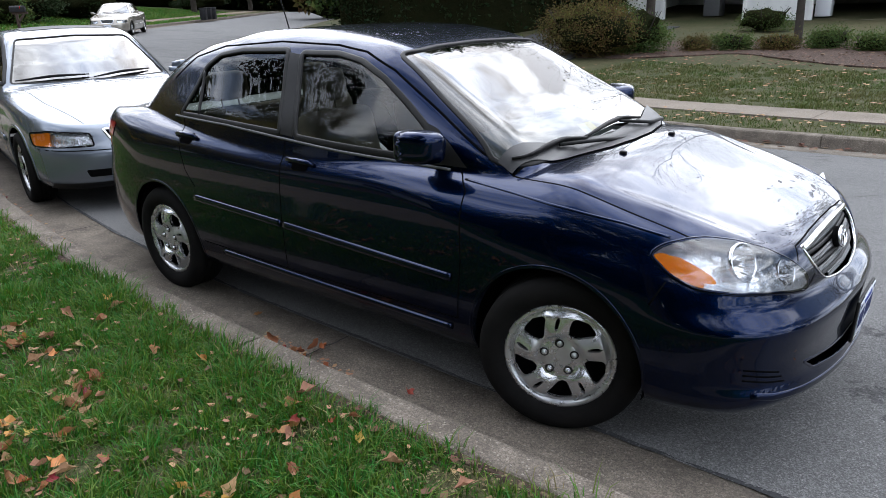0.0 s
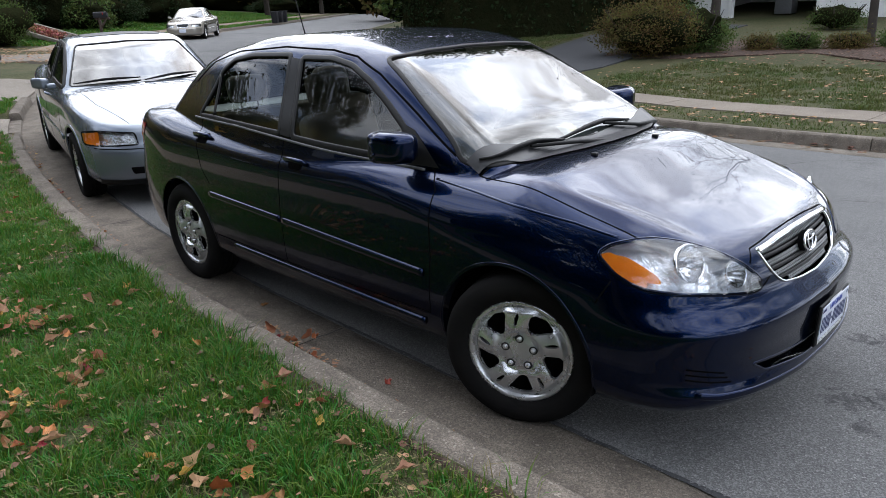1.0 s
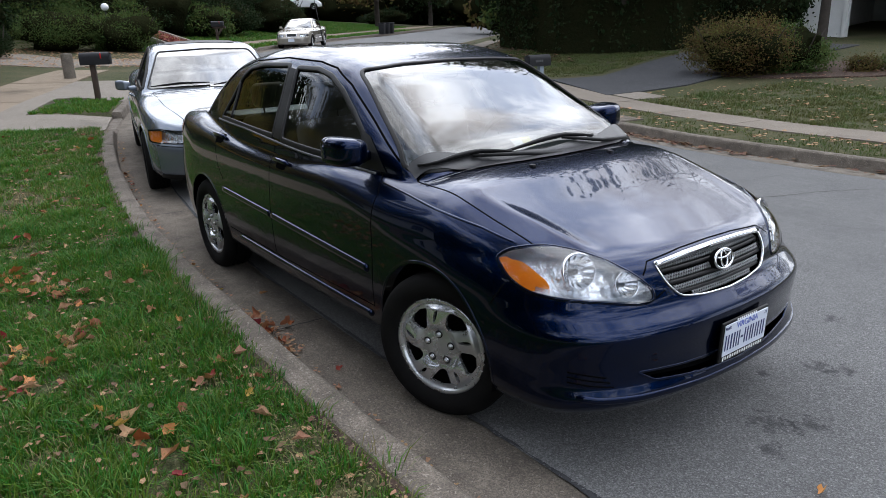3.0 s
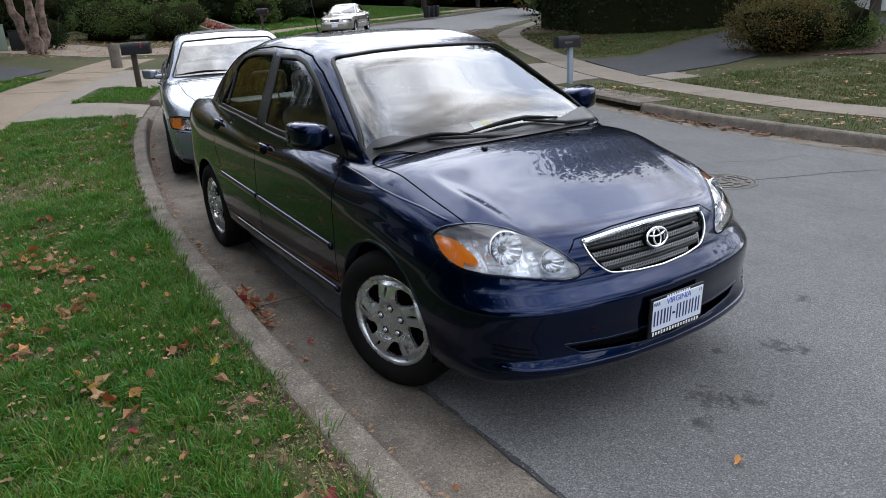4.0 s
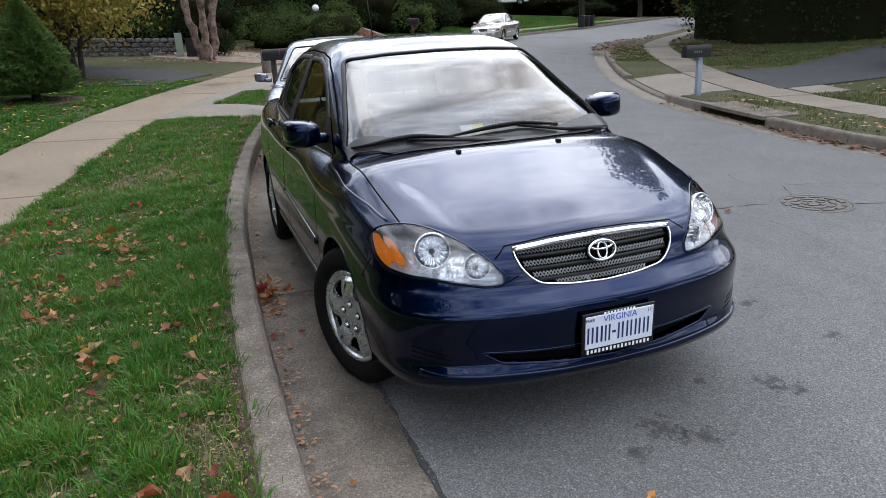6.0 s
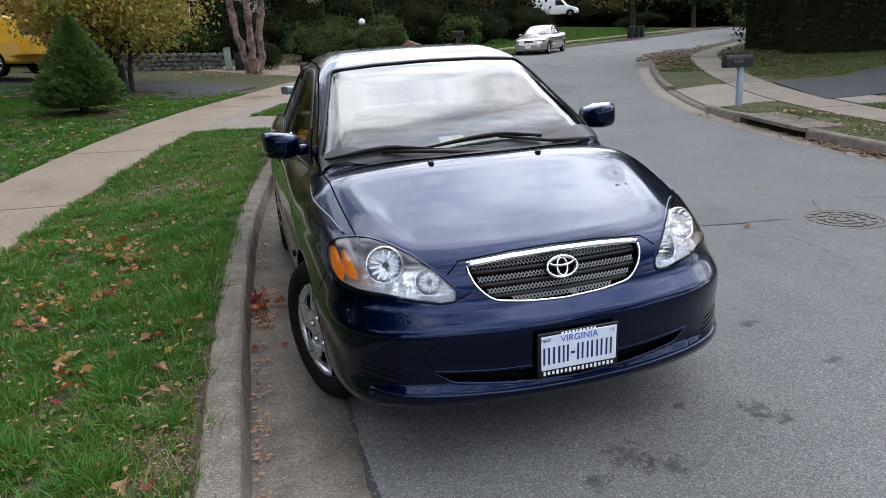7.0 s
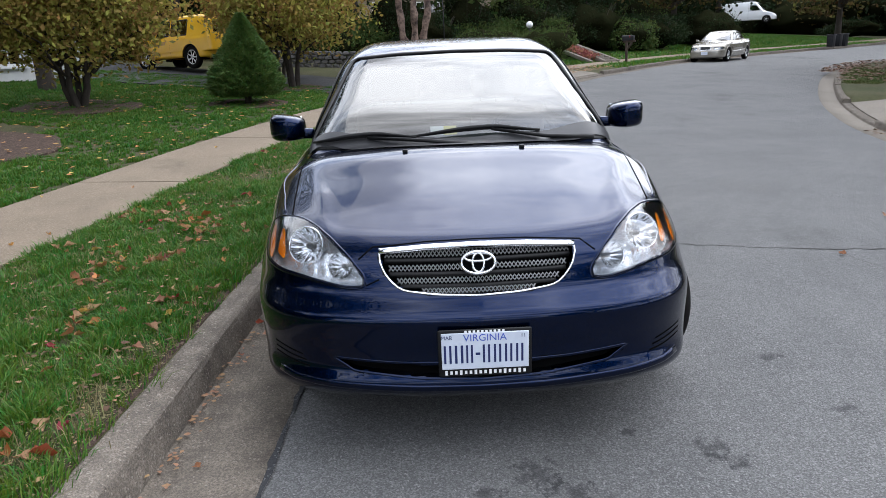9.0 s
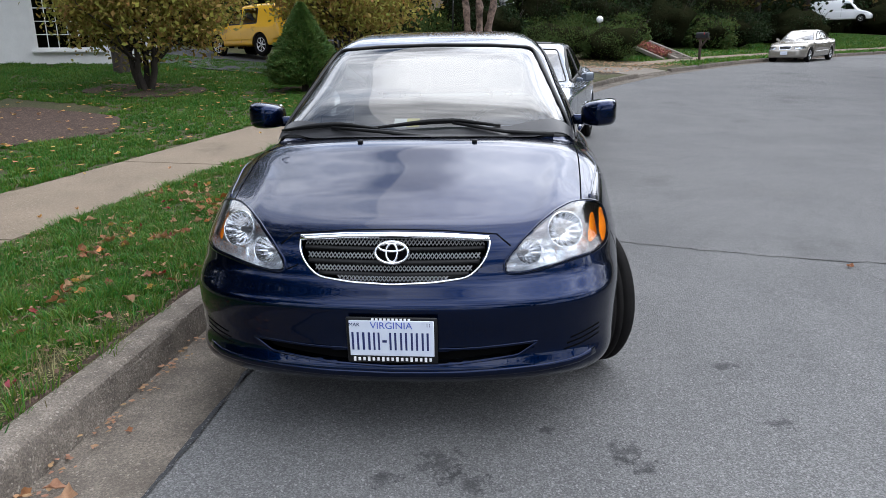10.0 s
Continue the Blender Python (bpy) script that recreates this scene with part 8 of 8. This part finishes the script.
def house(label, at, length, depth, wall_h, wall_mat, windows, garage=(), roof_h=2.2):
    """A house: its front runs along x from 0 and looks along -y; walls with openings cut through."""
    hs = thing("house", label, "house", at)
    openings = sorted([(x, w, z0, z1) for x, w, z0, z1 in windows] + [(x, w, 0.0, z1) for x, w, z1 in garage])
    th, cur = 0.25, 0.0

    def section(cx, cz, sx, sz):
        bm = bmesh.new()
        box(bm, cx, th / 2, cz, sx, th, sz)
        part("wall_section", bm, wall_mat, hs, smooth=False)

    for x, w, z0, z1 in openings:
        if x > cur:
            section((cur + x) / 2, wall_h / 2, x - cur, wall_h)
        if z0 > 0:
            section(x + w / 2, z0 / 2, w, z0)
        if z1 < wall_h:
            section(x + w / 2, (z1 + wall_h) / 2, w, wall_h - z1)
        cur = x + w
    section((cur + length) / 2, wall_h / 2, length - cur, wall_h)
    for nm, c, s in (("end_wall", (th / 2, depth / 2 + th / 2, wall_h / 2), (th, depth - th, wall_h)), ("end_wall", (length - th / 2, depth / 2 + th / 2, wall_h / 2), (th, depth - th, wall_h)), ("back_wall", (length / 2, depth, wall_h / 2), (length - 2 * th, th, wall_h))):
        bm = bmesh.new()
        box(bm, *c, *s)
        part(nm, bm, wall_mat, hs, smooth=False)
    bm = bmesh.new()
    e = 0.45
    v = [bm.verts.new(p) for p in ((-e, -e, wall_h - 0.05), (length + e, -e, wall_h - 0.05), (length + e, depth + e, wall_h - 0.05), (-e, depth + e, wall_h - 0.05), (-e, depth / 2, wall_h + roof_h), (length + e, depth / 2, wall_h + roof_h))]
    for q in ((0, 1, 5, 4), (2, 3, 4, 5), (3, 0, 4), (1, 2, 5), (3, 2, 1, 0)):
        bm.faces.new([v[i] for i in q])
    part("roof", bm, ROOF, hs, smooth=False)
    for x, w, z0, z1 in windows:
        wn = new("window")
        wn.parent = hs
        wn.matrix_local = pose(x + w / 2, 0.06, (z0 + z1) / 2)
        hh = z1 - z0
        bm = bmesh.new()
        for cx, cz, sx, sz in ((0, hh / 2 - 0.04, w, 0.08), (0, -hh / 2 + 0.04, w, 0.08), (-w / 2 + 0.04, 0, 0.08, hh - 0.16), (w / 2 - 0.04, 0, 0.08, hh - 0.16)):
            box(bm, cx, 0, cz, sx, 0.10, sz)
        part("window_frame", bm, TRIM, wn, smooth=False)
        bm = bmesh.new()
        box(bm, 0, -0.08, -hh / 2 - 0.03, w + 0.16, 0.16, 0.06, 0.01)
        part("window_sill", bm, TRIM, wn)
        nx, nz = max(2, int(w / 0.28)), max(2, int(hh / 0.36))
        for i in range(1, nx):
            bm = bmesh.new()
            box(bm, -w / 2 + 0.08 + (w - 0.16) * i / nx, -0.01, 0, 0.025, 0.03, hh - 0.16)
            part("glazing_bar", bm, TRIM, wn, smooth=False)
        for i in range(1, nz):
            bm = bmesh.new()
            box(bm, 0, -0.014, -hh / 2 + 0.08 + (hh - 0.16) * i / nz, w - 0.16, 0.028, 0.025)
            part("glazing_bar", bm, TRIM, wn, smooth=False)
        bm = bmesh.new()
        box(bm, 0, 0.02, 0, w - 0.15, 0.006, hh - 0.15)
        part("pane", bm, PANE, wn, smooth=False)
    for x, w, z1 in garage:
        bm = bmesh.new()
        for cx, sx, cz, sz in ((x - 0.06, 0.12, z1 / 2, z1), (x + w + 0.06, 0.12, z1 / 2, z1), (x + w / 2, w + 0.24, z1 + 0.07, 0.14)):
            box(bm, cx, -0.02, cz, sx, 0.06, sz)
        part("door_surround", bm, TRIM, hs, smooth=False)
        bm = bmesh.new()
        box(bm, x + w / 2, 1.0, z1 - 0.15, w, 1.6, 0.05)
        part("raised_garage_door", bm, TRIM, hs, smooth=False)
    bm = bmesh.new()
    box(bm, length / 2, depth / 2, -0.55, length - 0.06, depth - 0.06, 1.1)
    part("floor_slab", bm, APRON, hs, smooth=False)
    return hs


def facing(x0, y0, x1, y1, sink=0.0):
    """The pose of a house front that runs from one point to the other."""
    z = min(float(lawn_z(x0, y0)), float(lawn_z(x1, y1)))
    return pose(x0, y0, z - sink, 0, 0, math.degrees(math.atan2(y1 - y0, x1 - x0)))


house("white-painted brick house with many-paned windows", facing(-13.1, -18.2, -18.1, -10.0, 0.0), 9.6, 7.0, 3.0, BRICKW, [(2.0, 1.6, 0.6, 2.3), (6.4, 1.75, 0.42, 2.35)])
house("white house with an open double garage", facing(-11.5, 23.4, -0.5, 24.6), 11.0, 8.0, 3.0, BRICKW, [], [(1.85, 2.75, 2.2), (6.8, 2.6, 2.2)])
house("tan house behind dark garden shrubs", facing(-44, -4.5, -49, 7.5, -0.3), 13.0, 8.0, 5.2, TANWALL, [(1.2, 1.2, 0.8, 2.2), (4.2, 1.8, 0.7, 2.2), (7.6, 1.1, 0.0, 2.1), (10.2, 1.4, 0.8, 2.2)])

# goods standing in the open garage
for gx, gy, w, h, m, nm, lb in ((-4.6, 25.2, 0.5, 0.7, VANWHITE, "storage_box", "white storage box in the garage"), (-5.3, 25.0, 0.45, 0.5, PLATETEXT, "storage_box", "blue storage box in the garage"), (-8.3, 25.0, 0.6, 0.9, GREYPL, "storage_box", "grey storage box in the garage")):
    t = thing(nm, lb, "box", pose(gx, gy, float(lawn_z(gx, gy)) + 0.03))
    bm = bmesh.new()
    box(bm, 0, 0, h / 2, w, w, h, 0.03)
    part("tub", bm, m, t)
    bm = bmesh.new()
    box(bm, 0, 0, h + 0.02, w * 1.06, w * 1.06, 0.05, 0.015)
    part("lid", bm, m, t)


# ---- street furniture ----
WOODPOST = mat("post_wood_dark", (0.055, 0.035, 0.025), (0.035, 0.024, 0.018), rough=0.8, scale=8, fine=60, bump=0.003, amount=0.7)
GREYPOST = mat("post_grey", (0.24, 0.28, 0.33), (0.19, 0.22, 0.26), rough=0.6, scale=10, fine=80, amount=0.5)
BOXBLACK = mat("mailbox_black", (0.012, 0.012, 0.014), (0.02, 0.02, 0.022), rough=0.6, spec=0.2, scale=14, fine=120, amount=0.5)
GREENBOX = mat("utility_green", (0.22, 0.27, 0.22), (0.17, 0.21, 0.17), rough=0.6, scale=10, amount=0.5)


def mailbox(x, y, post_h, turn, post_mat, label, top_mat=None, cross=False, z=None, scale=1.0):
    z = float(lawn_z(x, y)) - 0.02 if z is None else z
    t = thing("mailbox", label, "mailbox", pose(x, y, z, 0, 0, turn))
    bm = bmesh.new()
    box(bm, 0, 0, post_h / 2 - 0.1, 0.09, 0.09, post_h + 0.2, 0.006)
    part("post", bm, post_mat, t)
    if cross:
        bm = bmesh.new()
        box(bm, 0.12, 0, post_h - 0.04, 0.55, 0.08, 0.08, 0.006)
        part("cross_arm", bm, post_mat, t)
        bm = bmesh.new()
        box(bm, 0.12, 0, post_h - 0.25, 0.07, 0.07, 0.42, 0.005, pose(0, 0, 0, 0, 38, 0))
        part("brace", bm, post_mat, t)
    bx = new("letter_box")
    bx.parent = t
    bx.matrix_local = pose(0.06, 0, post_h, 0, 0, 0) @ Matrix.Scale(scale, 4)
    L, W, Hh = 0.50, 0.18, 0.13
    ring = [(-W / 2, 0.0), (-W / 2, Hh)] + [(-W / 2 * math.cos(a), Hh + W / 2 * math.sin(a)) for a in [math.pi * k / 10 for k in range(1, 10)]] + [(W / 2, Hh), (W / 2, 0.0)]
    bm = bmesh.new()
    a = [bm.verts.new((-L / 2, p, q)) for p, q in ring]
    b = [bm.verts.new((L / 2, p, q)) for p, q in ring]
    n = len(ring)
    for i in range(n):
        bm.faces.new((a[i], a[(i + 1) % n], b[(i + 1) % n], b[i]))
    bm.faces.new(a[::-1])
    bm.faces.new(b)
    bmesh.ops.recalc_face_normals(bm, faces=bm.faces)
    part("shell", bm, top_mat or BOXBLACK, bx)
    bm = bmesh.new()
    box(bm, L / 2 + 0.008, 0, 0.105, 0.016, W * 1.04, 0.19, 0.012)
    part("door", bm, BOXBLACK, bx)
    bm = bmesh.new()
    box(bm, L / 2 + 0.02, 0, 0.19, 0.02, 0.03, 0.03, 0.006)
    part("latch", bm, BOXBLACK, bx)
    bm = bmesh.new()
    box(bm, 0.12, -W / 2 - 0.006, 0.16, 0.02, 0.008, 0.10, 0.002)
    part("flag", bm, REDLENS, bx)
    for k in range(4):
        bm = bmesh.new()
        box(bm, -0.04 + 0.045 * k, W / 2 + 0.002, 0.10, 0.026, 0.003, 0.045)
        part("number_bar", bm, GREYPL, bx)
    return t


mailbox(-12.25, 0.44, 0.66, 65, WOODPOST, "black metal mailbox on a dark wooden post")
mailbox(-7.78, 7.39, 0.68, -98, GREYPOST, "dark mailbox on a grey-blue post across the road", scale=0.95)
mailbox(-28.6, 8.65, 0.95, 50, WOODPOST, "black mailbox on a braced dark wooden post", cross=True)


def post(name, label, category, x, y, w, h, m, cap=True, round_=True):
    t = thing(name, label, category, pose(x, y, float(lawn_z(x, y)) - 0.03))
    bm = bmesh.new()
    if round_:
        lathe(bm, [(w / 2, -0.1), (w / 2, h * 0.95), (w * 0.44, h), (0.001, h + 0.01)], 20)
    else:
        box(bm, 0, 0, h / 2, w, w, h, 0.02)
    part("shaft", bm, m, t)
    if cap:
        bm = bmesh.new()
        box(bm, 0, 0, h + 0.015, w * 1.05, w * 1.05, 0.04, 0.012)
        part("cap", bm, m, t)
    return t


post("bollard", "short round concrete bollard beside the drive", "bollard", -16.9, 0.80, 0.26, 0.62, CONCRETE, False)
post("utility_box", "pale green utility pedestal on the grass", "utility box", -24.2, -1.3, 0.24, 0.80, GREENBOX, True, False)
post("rubbish_bin", "dark wheeled rubbish bin by the wall", "bin", -24.3, -0.9, 0.38, 0.62, BOXBLACK, True, False)

# the globe lamp among the clipped bushes
gl = thing("garden_lamp", "white globe lamp on a thin dark post", "lamp", pose(-29.2, 4.5, float(lawn_z(-29.2, 4.5))))
bm = bmesh.new()
tube(bm, [(0, 0, -0.1), (0, 0, 1.48)], 0.03, 8)
part("pole", bm, BOXBLACK, gl)
bm = bmesh.new()
bmesh.ops.create_uvsphere(bm, u_segments=20, v_segments=12, radius=0.15, matrix=Matrix.Translation((0, 0, 1.62)))
part("globe", bm, VANWHITE, gl, "white glass globe")


# a low wall of rough stones
def stone_wall(x0, y0, x1, y1, h):
    t = structure(new("stone_wall"), "low rough grey stone garden wall", "wall")
    d = Vector((x1 - x0, y1 - y0))
    n, rows = int(d.length / 0.27), 4
    rng = random.Random(6)
    a = math.degrees(math.atan2(d.y, d.x))
    meshes = []
    for k in range(6):
        bm = bmesh.new()
        box(bm, 0, 0, 0, 0.26 * rng.uniform(0.8, 1.1), 0.30, h / rows * rng.uniform(0.85, 1.1), 0.035, seg=1)
        for v in bm.verts:
            v.co += Vector((rng.uniform(-0.03, 0.03), rng.uniform(-0.03, 0.03), rng.uniform(-0.02, 0.02)))
        me = bpy.data.meshes.new("stone")
        bm.to_mesh(me)
        bm.free()
        me.materials.append(STONE)
        meshes.append(me)
    for r in range(rows):
        for i in range(n):
            q = (i + 0.5 + 0.4 * (r % 2)) / n
            x, y = x0 + d.x * q, y0 + d.y * q
            ob = new("stone", rng.choice(meshes))
            ob.matrix_world = pose(x, y, float(lawn_z(x, y)) + h / rows * (r + 0.5) - 0.03, 0, 0, a + rng.uniform(-4, 4))
            ob.parent = t


stone_wall(-24.6, -8.0, -24.9, -1.5, 0.62)


# garden steps with pale sloping side walls and flowers
st = thing("garden_steps", "garden steps between pale sloping side walls", "steps", pose(-29.4, 7.9, float(lawn_z(-29.4, 7.9)), 0, 0, 200))
for y in (-0.7, 0.0, 0.7):
    bm = bmesh.new()
    box(bm, 1.7, y, 0.42, 3.6, 0.14, 0.16, 0.02, pose(0, 0, 0, 0, -13, 0))
    part("side_wall", bm, APRON, st)
for k in range(7):
    bm = bmesh.new()
    box(bm, 0.25 + 0.48 * k, -0.35, 0.06 + 0.11 * k - 0.08, 0.48, 0.55, 0.28, 0.015)
    part("step", bm, APRON, st)
fl = thing("flowers", "low red and russet flowers beside the steps", "flowers", pose(-30.6, 7.6, float(lawn_z(-30.6, 7.6)), 0, 0, 200))
r = np.random.RandomState(77)
q = np.stack([r.uniform(-0.8, 2.4, 1500), r.uniform(0.05, 0.65, 1500), r.uniform(0.0, 0.22, 1500)], 1)
q[:, 2] += 0.22 * (q[:, 0] + 1.2)
part_mesh("bloom_mass", leaf_cloud(q, 0.09, 5), FLOWER, fl)


# rubbish bins put out far up the road
for bx, by in ((-40.4, 24.3), (-40.9, 25.0), (-41.3, 25.6)):
    t = thing("rubbish_bin", "dark wheeled rubbish bin put out by the kerb", "bin", pose(bx, by, float(lawn_z(bx, by)), 0, 0, 40) @ Matrix.Scale(0.72, 4), "bins up the road")
    bm = bmesh.new()
    vs = box(bm, 0, 0, 0.48, 0.55, 0.60, 0.92, 0.05)
    for v in bm.verts:
        v.co.x *= 0.86 + 0.14 * v.co.z
    part("bin_body", bm, BOXBLACK, t)
    bm = bmesh.new()
    box(bm, 0, 0, 0.99, 0.60, 0.66, 0.10, 0.04)
    part("bin_lid", bm, BOXBLACK, t)
